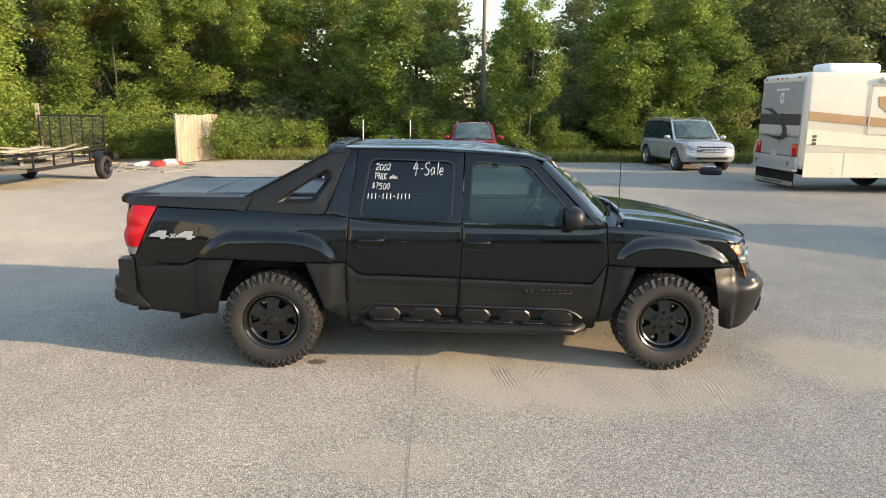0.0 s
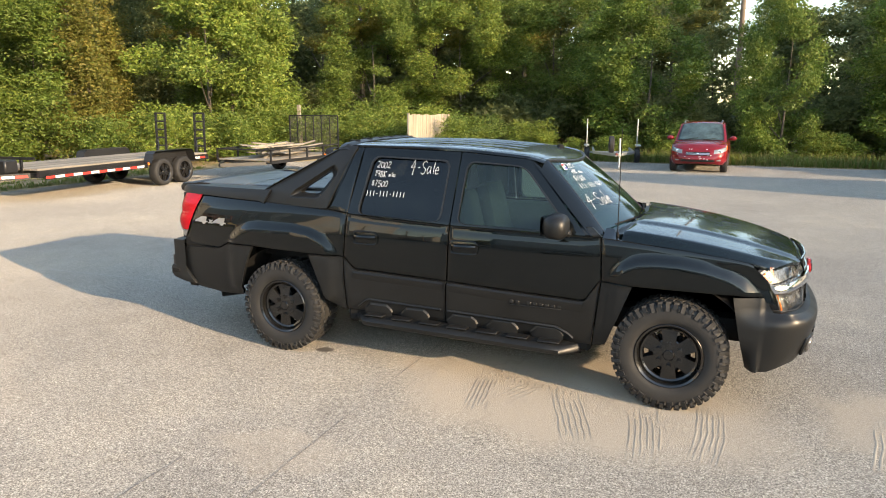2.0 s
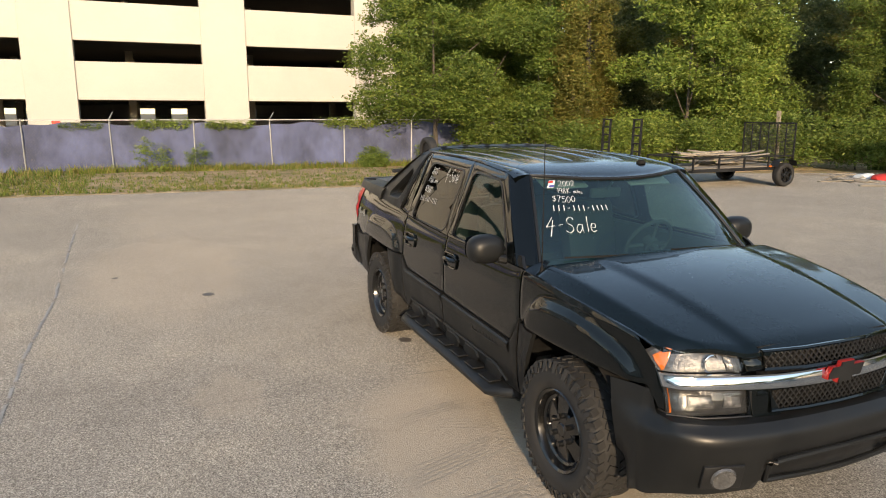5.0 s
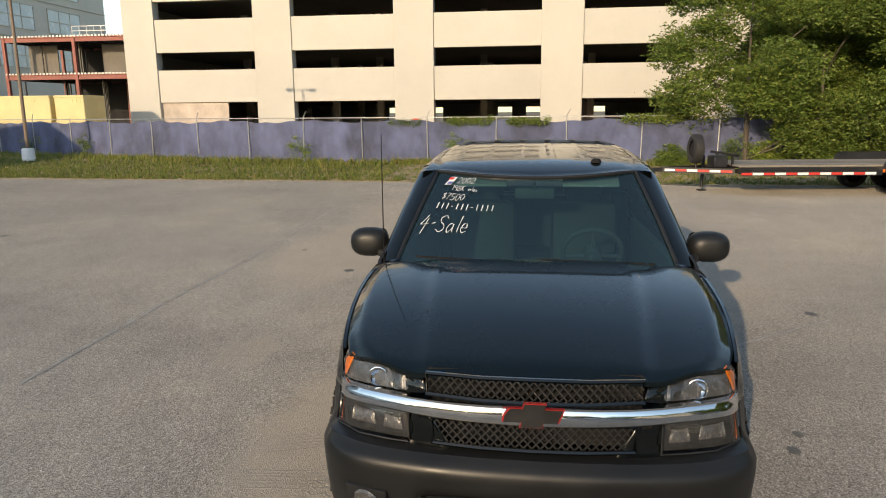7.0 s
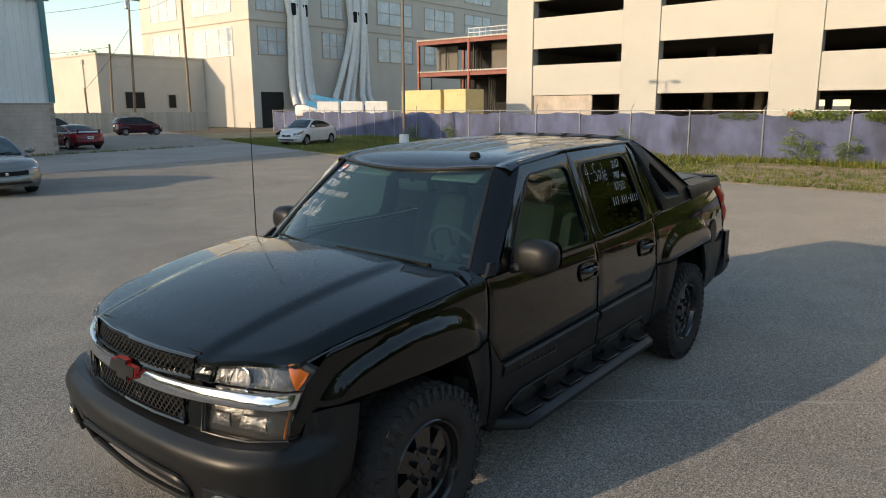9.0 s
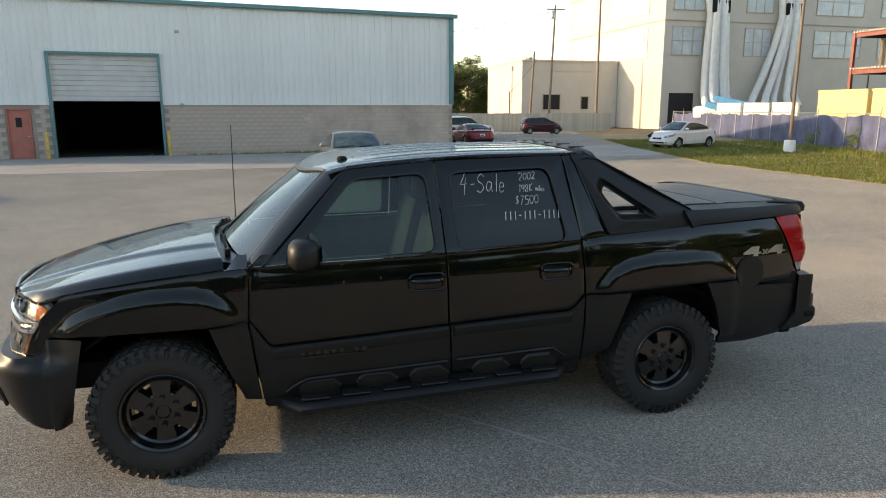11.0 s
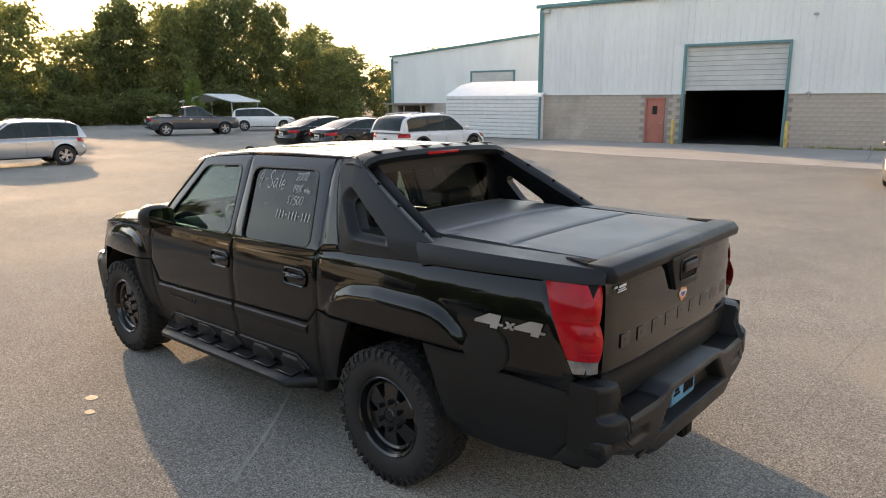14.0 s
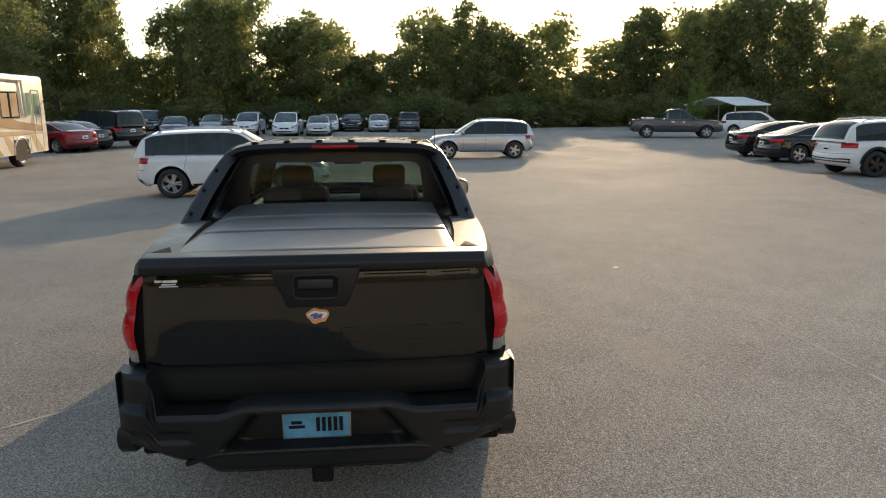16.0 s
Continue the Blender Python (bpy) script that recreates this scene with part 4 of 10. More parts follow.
# ---- annex and carport ----
def annex():
    m = frame_of((35.05, -35.04, 0), (-0.9945, -0.1045))
    t = thing("annex", m, "lower white metal building with a sloping teal-edged roof", "building", kind="structure")
    L = 15.2
    bm = B()
    prism(bm, ((0, 1.9), (L, 1.9), (L, 6.5), (0, 5.35)), "y", 0.05, 18)
    part("upper_wall", bm, "siding", t, smooth=0)
    bm = B()
    wall_with_holes(bm, L, 0, 1.88, [(0.6, 3.2, 0.95, 1.7)], 0.0, 0.25)
    box(bm, (0.12, 9, 0.94), (0.24, 17, 1.88))
    part("lower_wall", bm, "block", t, smooth=0)
    bm = B()
    bar(bm, (-0.2, 0, 5.42), (L + 0.1, 0, 6.58), 0.22, 0.16, 0.02)
    part("roof_edge", bm, "teal_trim", t)
    bm = B()
    box(bm, (0.06, -0.02, 3.6), (0.2, 0.08, 3.4), 0.01)
    part("corner_trim", bm, "teal_trim", t)
    bm = B()
    box(bm, (9.15, 0.0, 4.1), (3.6, 0.12, 0.12))
    box(bm, (7.4, 0.0, 3.4), (0.12, 0.12, 1.5))
    box(bm, (10.9, 0.0, 3.4), (0.12, 0.12, 1.5))
    part("door_frame", bm, "teal_trim", t)
    bm = B()
    for k in range(7):
        box(bm, (9.15, 0.02, 2.75 + k * 0.2), (3.4, 0.05, 0.19), 0.01)
    part("roll_up_door", bm, "shutter", t, "grey roll-up door, shut")
    bm = B()
    box(bm, (2.0, -0.6, 1.86), (3.9, 1.3, 0.1), 0.01)
    for x in (0.5, 2.1, 3.7):
        box(bm, (x, -1.15, 0.92), (0.08, 0.08, 1.84))
    part("awning", bm, "wood_grey", t, "low lean-to roof on thin posts")
    bm = B()
    box(bm, (0.5, -0.12, 5.0), (0.3, 0.25, 0.18), 0.03)
    part("wall_lamp", bm, "galvanised", t)


annex()


def carport():
    m = frame_of((23.4, -28.13, 0), (-0.9945, -0.1045))
    t = thing("metal_shed", m, "white ribbed sheet-metal storage shed with rounded eaves", "shed", kind="structure")
    L, H = 6.3, 2.45
    side = [(0, 0.0), (0, H * 0.93), (0.06, H * 0.97), (0.2, H), (1.6, 3.0), (3.0, 3.25), (4.4, 3.0), (5.8, H), (5.94, H * 0.97), (6.0, H * 0.93), (6.0, 0.0)]
    for k in range(11):
        bm = B()
        z = 0.03 + k * 0.215
        box(bm, (L / 2, 0.0, z + 0.1), (L, 0.03, 0.20), 0.02)
        part("wall_sheet", bm, "plain_white", t)
    bm = B()
    poly = [(y, z) for y, z in side[1:-1]]
    inner = [(y, z - 0.04) for y, z in reversed(poly)]
    prism(bm, poly + inner, "x", -0.08, L + 0.08)
    part("roof", bm, "plain_white", t, smooth=0)
    bm = B()
    prism(bm, [(y, z - 0.03) for y, z in side], "x", 0.03, 0.07)
    prism(bm, [(y, z - 0.03) for y, z in side], "x", L - 0.07, L - 0.03)
    box(bm, (L / 2, 5.97, 1.2), (L, 0.03, 2.3))
    part("end_wall", bm, "plain_white", t, smooth=0)
    bm = B()
    box(bm, (L + 0.03, -0.05, 1.15), (0.1, 0.1, 2.3))
    part("corner_post", bm, "teal_trim", t)


carport()


# ---- parking garage ----
def garage():
    t = thing("parking_garage", frame_of((-46, -31.2, 0), (0, 1)), "cream precast-concrete parking garage with long open bands", "parking garage", kind="structure")
    L, DEEP, STEP = 60.0, 34.0, 3.72
    bays = [(2.55, 10.41), (13.32, 21.05), (23.98, 31.72), (34.66, 42.4), (45.3, 57.4)]
    cols = [(0, 2.55)] + [(a[1], b[0]) for a, b in zip(bays, bays[1:])] + [(57.4, 60)]
    for a, b in cols:
        bm = B()
        box(bm, ((a + b) / 2, 0.3, 8.6), (b - a, 0.9, 17.4), 0.03)
        part("pier", bm, "precast", t)
    for i, (a, b) in enumerate(bays):
        for k in range(5):
            z0 = 3.03 + k * STEP
            bm = B()
            box(bm, ((a + b) / 2, 0.12, z0 + 1.21), (b - a + 0.02, 0.3, 2.42), 0.02)
            part("spandrel", bm, "precast", t)
        if i == 0:
            bm = B()
            box(bm, (a + 2.7, 0.25, 1.5), (5.4, 0.2, 3.0))
            part("infill_wall", bm, "block", t, "grey block infill")
    # decks toned darker than the precast, inside shade put into their colour
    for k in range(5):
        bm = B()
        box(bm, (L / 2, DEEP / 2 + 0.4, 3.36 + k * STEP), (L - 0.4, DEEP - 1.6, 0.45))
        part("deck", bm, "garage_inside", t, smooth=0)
    bm = B()
    wall_with_holes(bm, L, 0, 17.2, [(x, x + 1.7, 0.9, 2.7) for x in (13.6, 16.2, 18.6, 27.0, 30.4, 38.0)] + [(x, x + 3.2, z + 1.9, z + 3.1) for x in (3, 7.4, 15.5) for z in (2.6, 6.4, 10.1)], DEEP - 0.4, DEEP)
    box(bm, (0.2, DEEP / 2, 8.6), (0.4, DEEP, 17.2))
    box(bm, (L - 0.2, DEEP / 2, 8.6), (0.4, DEEP, 17.2))
    part("back_wall", bm, "precast", t, smooth=0)
    bm = B()
    for x in (6, 14, 18, 27, 36, 45):
        for y in (9, 18, 26):
            box(bm, (x, y, 8), (0.55, 0.55, 16))
    part("inner_columns", bm, "precast", t, smooth=0)
    bm = B()
    box(bm, (22.6, -0.17, 1.55), (0.5, 0.03, 0.28))
    part("small_sign", bm, "sign_red", t, "small red sign on a pier")


garage()


# ---- offices under construction ----
def office_block():
    """A block with one corner towards the car park: a face to the east in the sun, a face to the north in shade."""
    t = thing("office_building", Matrix.Translation((-42, -62, 0)), "tall beige office building under construction, its windows still bare", "office building", kind="structure")
    H = 27.0
    bm = B()
    box(bm, (-25, -11.6, H / 2), (50, 23.2, H))
    part("wall", bm, "stucco", t, smooth=0)
    bm = B()
    for z in (11.5, 16.3, 21.1):
        box(bm, (-25, 0.06, z), (50.2, 0.10, 0.10))
        box(bm, (0.06, -11.6, z), (0.10, 23.2, 0.10))
    part("band", bm, "stucco_grey", t, smooth=0)

    def window(c, w, h, east):
        gl, fr = B(), B()
        def put(bm, du, dz, su, sz, out, th):
            if east:
                box(bm, (c[0] + out, c[1] + du, c[2] + dz), (th, su, sz))
            else:
                box(bm, (c[0] + du, c[1] + out, c[2] + dz), (su, th, sz))
        put(gl, 0, 0, w, h, 0.02, 0.05)
        for k in range(4):
            put(fr, -w / 2 + k * w / 3, 0, 0.09, h + 0.09, 0.05, 0.08)
        for k in range(3):
            put(fr, 0, -h / 2 + k * h / 2, w + 0.09, 0.09, 0.055, 0.08)
        g = part("window", gl, "window_grid", t, smooth=0)
        # frame colour carries the light: white on the sunny face, grey in shade
        part("window_frame", fr, "plain_white" if east else "stucco_grey", g, smooth=0)

    for z in (9.4, 14.05, 18.7, 23.4):
        window((0, -7.2, z), 8.0, 3.0, True)
        window((0, -17.5, z), 6.2, 2.95, True)
        for x, w in ((-2.85, 3.75), (-11.8, 3.4), (-22.7, 6.6), (-31.8, 6.5), (-40.9, 6.5)):
            window((x, 0, z), w, 2.95, False)
    # white fabric ducts hung down the shaded face
    for x0, feet in ((-6.0, (0.7, 0.3, -0.1, -0.5, -0.9)), (-15.4, (4.2, 3.1, 2.0, 0.8, -0.4))):
        for k, f in enumerate(feet):
            a = (1.5, 0.75, 0.0, -0.75, -1.5)[k]
            d = 0.55 + 0.35 * (k % 2)
            bm = B()
            tube(bm, [(x0 + a * 0.9, d, 24), (x0 + a * 0.95, d, 15.2), (x0 + a * 0.62 + 0.05 * f, d + 0.15, 12.2), (x0 + a * 0.66 + 0.22 * f, d + 0.2, 9.0), (x0 + a * 0.6 + 0.52 * f, d + 0.25, 6.0), (x0 + a * 0.5 + 0.85 * f, d + 0.5, 3.6), (x0 + a * 0.5 + 1.1 * f, d + 1.2, 2.4)], 0.38, 9)
            part("duct", bm, "white_duct", t, "long white fabric duct hanging down the facade")
        for a in (-0.7, 0.7):
            bm = B()
            box(bm, (x0 + a, 1.05, 12.9), (0.7, 0.6, 1.3), 0.08)
            part("fan_box", bm, "under_black", t)
    # doorways are solid boxes on the wall, the shade inside painted near-black
    bm = B()
    for x, w, h in ((-2.5, 3.0, 3.9), (-38, 3, 3)):
        box(bm, (x, 0.02, h / 2), (w, 0.1, h))
    part("doorway", bm, "shade_black", t, "near-black boxes standing for shaded doorways", 0)


office_block()


def low_block():
    """An annexe against the foot of the offices, one face to the east in the sun and one to the north."""
    t = thing("low_building", Matrix.Translation((-29.6, -71.3, 0)), "low cream stucco annexe with dark openings", "building", kind="structure")
    bm = B()
    box(bm, (-6.15, -6.0, 3.83), (12.3, 12.0, 7.66))
    part("wall", bm, "stucco", t, smooth=0)
    bm = B()
    box(bm, (-6.1, -5.9, 7.74), (12.4, 12.2, 0.18))
    box(bm, (-6.1, 0.03, 6.6), (12.2, 0.08, 0.08))
    part("parapet", bm, "stucco", t, smooth=0)
    # each opening is a near-black box, its inner shade only coloured in
    for x, w, z, h in ((-3.75, 2.2, 3.05, 1.75), (-8.05, 0.95, 2.95, 1.45)):
        bm = B()
        box(bm, (x, 0.0, z), (w, 0.1, h))
        op = part("opening", bm, "shade_black", t, smooth=0)
        bm = B()
        for u in (-w / 2, w / 2):
            box(bm, (x + u, 0.03, z), (0.09, 0.12, h + 0.1))
        box(bm, (x, 0.03, z + h / 2), (w, 0.12, 0.09))
        part("opening_frame", bm, "stucco_grey", op, smooth=0)
    bm = B()
    rod(bm, (0.1, -3.0, 3.0), (0.1, -3.0, 6.9), 0.05, 6)
    box(bm, (0.12, -3.0, 7.0), (0.2, 0.4, 0.5), 0.03)
    part("wall_pipe", bm, "galvanised", t)


low_block()


def steel_frame():
    """Two open floors of red steel between the offices and the garage; y runs along the front."""
    t = thing("steel_frame", Matrix.Translation((-47.0, -36.9, 0)), "red steel frame of an unfinished link building, open floors", "steel frame", kind="structure")
    for z, d in ((5.15, 0.34), (8.05, 0.32)):
        for x in (0.0, -7.0):
            bm = B()
            for dz in (-d / 2, d / 2):
                box(bm, (x, 0.0, z + dz), (0.26, 10.9, 0.05))
            box(bm, (x, 0.0, z), (0.08, 10.9, d))
            part("beam", bm, "red_steel", t, smooth=0)
        bm = B()
        box(bm, (-5, 0.0, z + d / 2 + 0.09), (9.6, 10.9, 0.10))
        for k in range(36):
            box(bm, (0.06, -5.3 + k * 0.30, z + d / 2 + 0.09), (0.16, 0.13, 0.12))
        part("floor_deck", bm, "galvanised", t, "ribbed steel floor deck", 0)
        for k in range(8):
            bm = B()
            box(bm, (-5, -5.0 + k * 1.4, z - 0.1), (9.4, 0.10, 0.22))
            part("joist", bm, "mesh_wire", t, smooth=0)
    for x in (0.0, -7.0):
        for y in (0.78, -5.3):
            bm = B()
            box(bm, (x, y, 4.1), (0.24, 0.24, 8.2))
            part("column", bm, "red_steel", t, smooth=0)
    for k in range(8):
        bm = B()
        rod(bm, (0.1, 0.8 + k * 0.62, 8.3), (0.1, 0.8 + k * 0.62, 9.0), 0.025, 5)
        part("rail_post", bm, "plain_white", t)
    for z in (8.65, 9.0):
        bm = B()
        rod(bm, (0.1, 0.8, z), (0.1, 5.3, z), 0.03, 5)
        part("guard_rail", bm, "plain_white", t)
    # near-black sheet added behind the open floors to make them look shaded
    bm = B()
    box(bm, (-8.6, 0.0, 4.0), (0.3, 10.9, 8.0))
    part("back_wall", bm, "shade_black", t, smooth=0)
    for k in range(22):
        bm = B()
        up = k % 2
        box(bm, (-1.5 - (k * 37 % 11) * 0.55, -5.0 + k * 0.47, (6.7 if up else 2.5)), (0.10, 0.09, 2.7 if up else 4.8))
        part("stud", bm, "mesh_wire", t, smooth=0)
    for y0, y1 in ((-5.0, -2.4), (1.6, 3.8)):
        bm = B()
        box(bm, (-2.4, (y0 + y1) / 2, 6.6), (0.12, y1 - y0, 2.5))
        part("wall_panel", bm, "garage_inside", t, "bare grey partition sheet", 0)


steel_frame()
for y, w in ((-35.3, 4.3), (-31.7, 2.2)):
    bm = B()
    box(bm, (0, 0, 1.75), (2.4, w, 3.5), 0.04)
    for z in (0.1, 1.75, 3.4):
        box(bm, (1.22, 0, z), (0.06, w, 0.09))
    for k in range(3):
        box(bm, (1.225, w * 0.22 + (k - 1) * 0.28, 3.1), (0.02, 0.20, 0.22))
    solo("crate", bm, "crate", "large pale yellow equipment crate behind the fence", "crate", "crates behind the fence", m=Matrix.Translation((-40.6, y, 0)), smooth=0)


# ---- screened fence ----
FENCE = [(-22.9, 13.0), (-23.2, 4.0), (-24.2, -8.0), (-26.4, -17.0), (-29.2, -26.0), (-33.5, -40.0), (-37.0, -52.0)]


def fence():
    t = thing("chain_link_fence", Matrix(), "chain-link fence hung with faded blue-violet screening", "fence", kind="structure")
    total = sum((Vector(b) - Vector(a)).length for a, b in zip(FENCE, FENCE[1:]))
    n = int(total / 2.9)
    pts = resample(FENCE, [k / n for k in range(n + 1)])
    for k, p in enumerate(pts):
        bm = B()
        lean = random.uniform(-0.05, 0.05)
        rod(bm, (p.x, p.y, -0.05), (p.x, p.y + lean, 1.98), 0.027, 8)
        if k % 2 == 0:
            rod(bm, (p.x, p.y + lean, 1.96), (p.x + 0.10, p.y + lean + 0.16, 2.22), 0.018, 6)
        part("post", bm, "galvanised", t)
    bm = B()
    for a, b in zip(pts, pts[1:]):
        rod(bm, (a.x, a.y, 1.93), (b.x, b.y, 1.93), 0.02, 6, cap=False)
    part("top_rail", bm, "galvanised", t)
    # sagging cloth with folds
    bm = B()
    fine = resample(FENCE, [k / 260 for k in range(261)])
    rows = []
    for j in range(9):
        z = 0.06 + j / 8 * 1.72
        rows.append([bm.verts.new((p.x - 0.05 + 0.06 * math.sin(i * 0.9 + j * 0.5) * (1 - j / 11) + 0.03 * math.sin(i * 2.3 - j * 1.3), p.y, z + (0.05 * math.sin(i * 0.37) + 0.03 * math.sin(i * 1.3) if j == 8 else 0))) for i, p in enumerate(fine)])
    for a, b in zip(rows, rows[1:]):
        for i in range(len(a) - 1):
            bm.faces.new((a[i], a[i + 1], b[i + 1], b[i]))
    part("screen", bm, "screen_cloth", t, "faded blue-violet woven screening")
    # wires
    vs, fs = [], []
    m = int(total / 0.10)
    w = resample(FENCE, [k / m for k in range(m + 1)])
    for i in range(m - 16):
        for s in (0, 1):
            a, b = (w[i], w[i + 16]) if s else (w[i + 16], w[i])
            k = len(vs)
            vs += [(a.x + 0.03, a.y, 0.05), (a.x + 0.03, a.y + 0.0032, 0.05), (b.x + 0.03, b.y + 0.0032, 1.93), (b.x + 0.03, b.y, 1.93)]
            fs.append((k, k + 1, k + 2, k + 3))
    me = bpy.data.meshes.new("wire_mesh")
    me.from_pydata(vs, [], fs)
    me.materials.append(MATS["old_wire"])
    ob = new("wire_mesh", me)
    ob.parent = t
    ob["kind"] = "stuff"


fence()


def fence_foot():
    y = random.uniform(-34, 12)
    f = 0.25 + 0.75 * abs(math.sin(y * 0.9) * math.sin(y * 0.37 + 1)) if y > -6 else 1.0
    x = lerp_table([(p[1], p[0]) for p in sorted(FENCE, key=lambda p: p[1])], y)
    return x + 0.15 + abs(random.gauss(0, 0.35 if y > -6 else 1.3)) * f, y


tufts("grass_tufts", 3500, fence_foot, 0.20, "green weeds along the foot of the fence")
for x, y, s in ((-23.8, -3.0, 0.6), (-23.5, -1.6, 0.5), (-25.0, -10.2, 0.55), (-28.5, -22.8, 0.6), (-29.8, -27, 0.6), (-22.7, 7.5, 0.6), (-22.3, 10, 0.8)):
    plant("scrub", x + 0.25, y, s)
for x, y, s in ((-23.75, -2.6, 0.65), (-23.5, -0.2, 0.6), (-23.2, 4.6, 0.75), (-24.1, -5.4, 0.5)):
    v = plant("vine", x + 0.05, y, s)
    v.rotation_euler = (0, 0, 1.5)
    v.location.z = 1.5


def street_lamp():
    t = thing("street_lamp", Matrix.Translation((-25.05, -23.9, 0)), "tall rusty lamp post with two heads on a white concrete foot", "street lamp")
    bm = B()
    lathe(bm, ((0.0, 0.62), (0.24, 0.62), (0.27, 0.58), (0.30, -0.05)), 14, "z")
    part("foot", bm, "plain_white", t, "chipped white-painted concrete foot")
    bm = B()
    rod(bm, (0, 0, 0.6), (0.05, 0.1, 9.6), 0.085, 12, 0.06)
    part("pole", bm, "pole_wood", t, "rust-brown steel pole")
    bm = B()
    for s in (-1, 1):
        bar(bm, (0, 0, 9.5), (0, s * 0.55, 9.55), 0.06, 0.06)
        box(bm, (0, s * 0.8, 9.5), (0.36, 0.62, 0.2), 0.04)
    part("lamp_heads", bm, "galvanised", t)


street_lamp()


def utility_pole(x, y, h, top=True, lean=0.0, label="tall weathered wooden utility pole", r=0.15):
    t = thing("utility_pole", Matrix.Translation((x, y, 0)), label, "utility pole", "utility poles")
    bm = B()
    rod(bm, (0, 0, -0.1), (lean, 0, h), r, 12, r * 0.62)
    part("pole", bm, "pole_wood", t)
    if top:
        bm = B()
        bar(bm, (lean - 1.1, 0.12, h - 0.5), (lean + 1.1, 0.12, h - 0.5), 0.1, 0.12)
        part("crossarm", bm, "pole_wood", t)
        bm = B()
        lathe(bm, ((0, 0.45), (0.2, 0.43), (0.24, 0.35), (0.24, -0.35), (0.18, -0.4), (0, -0.4)), 12, "z", (lean + 0.4, 0.25, h - 1.1))
        part("transformer", bm, "galvanised", t)


utility_pole(2.15, 32.5, 13.0, False)
utility_pole(-32.0, -69, 13.6, lean=-0.5)
utility_pole(-29.9, -69.6, 8.6, False, -0.45)
utility_pole(-34.6, -62.5, 14.0, False, 0.0)
utility_pole(-27.6, -69.8, 4.2, False, 0.1, "short stump of a wooden pole", 0.12)


def wire(pts, label="slack overhead power line"):
    bm = B()
    a, b, sag = pts
    a, b = Vector(a), Vector(b)
    tube(bm, [a.lerp(b, k / 14) - Vector((0, 0, sag * 4 * (k / 14) * (1 - k / 14))) for k in range(15)], 0.018, 5)
    solo("overhead_wire", bm, "under_black", label, "power line", "overhead lines")


wire(((-60, 36, 11.5), (2.15, 32.5, 11.6), 1.2))
wire(((2.15, 32.5, 11.6), (60, 30, 10), 1.2))
wire(((-32.4, -69, 13.0), (-5, -70, 10.5), 1.5))
wire(((-30.3, -69.6, 8.3), (-5, -72, 8.2), 1.3))
wire(((-32.4, -69, 10.4), (-27.6, -69.8, 4.1), 0.3))
wire(((-32.4, -69, 12.0), (-34.6, -62.5, 13.4), 0.4))


def privacy_fence():
    """Pale timber fence behind the far cars."""
    t = thing("timber_fence", frame_of((-9, -62, 0), (-0.86, 0.08)), "long pale timber privacy fence", "fence", kind="structure")
    brd = mesh_of("board", box(B(), (0, 0, 0.9), (0.19, 0.03, 1.8), 0.005), "wood_pale", 0)
    for k in range(130):
        shared("board", brd, t, Matrix.Translation((k * 0.2, 0.004 * math.sin(k * 2.1), random.uniform(-0.03, 0.03))))


privacy_fence()


def board_fence():
    """A leftover stretch of pale wooden fence by the wood, with a vine over it."""
    t = thing("wooden_fence_panel", frame_of((-10.45, 20.5, 0), (0.20, 0.98)), "weathered pale wooden fence panel overgrown by a vine", "fence")
    for k in range(20):
        bm = B()
        h = 1.86 + random.uniform(-0.03, 0.03)
        box(bm, (0.08 + k * 0.152, 0.0, h / 2 + 0.04), (0.143, 0.02, h), 0.003, (random.uniform(-1, 1), random.uniform(-0.7, 0.7), 0))
        part("board", bm, "wood", t, smooth=0)
    for z in (0.4, 1.0, 1.6):
        bm = B()
        box(bm, (1.5, 0.04, z), (3.0, 0.04, 0.09))
        part("rail", bm, "wood", t, smooth=0)
    bm = B()
    box(bm, (-0.02, 0.03, 0.98), (0.09, 0.09, 1.96), 0.005)
    part("post", bm, "wood", t, smooth=0)


board_fence()

# ---- the black pickup ----
WIDE = ((0.30, 0.90), (0.42, 0.935), (0.55, 0.965), (0.72, 0.985), (0.80, 0.985), (0.95, 0.985), (1.10, 0.980), (1.20, 0.965), (1.27, 0.946), (1.33, 0.920), (1.50, 0.862), (1.70, 0.785), (1.78, 0.746), (1.82, 0.716), (1.86, 0.675), (1.90, 0.63))


FRONT_ARCH = ((1.17, 0.90), (1.22, 1.0), (1.30, 1.075), (1.40, 1.118), (1.52, 1.130), (1.68, 1.126), (1.85, 1.10), (2.02, 1.05), (2.12, 1.0), (2.20, 0.92), (2.25, 0.85))
REAR_ARCH = ((-2.29, 0.90), (-2.22, 1.02), (-2.12, 1.10), (-2.02, 1.145), (-1.92, 1.160), (-1.55, 1.160), (-1.36, 1.135), (-1.22, 1.085), (-1.11, 0.97), (-1.06, 0.90))


def flare(x, z, arch, foot):
    """How far a rounded wheel flare stands out of the body side."""
    if z < foot - 0.4:
        return 0.0
    across = smoothstep((x - arch[0][0]) / 0.13) * smoothstep((arch[-1][0] - x) / 0.13)
    return 0.034 * across * smoothstep((lerp_table(arch, x) + 0.014 - z) / 0.085)


def side(x, z):
    """Half the width of the body at x along it and z up."""
    y = lerp_table(WIDE, z)
    if x > 1.2:
        y -= (0.115 if z > 0.95 else 0.115 * max(0.55, z / 0.95)) * ((x - 1.2) / 1.05) ** 2.2
    if x < -1.7:
        y -= 0.075 * ((-1.7 - x) / 1.05) ** 2
    y += flare(x, z, FRONT_ARCH, 0.90) + flare(x, z, REAR_ARCH, 0.92)
    return y


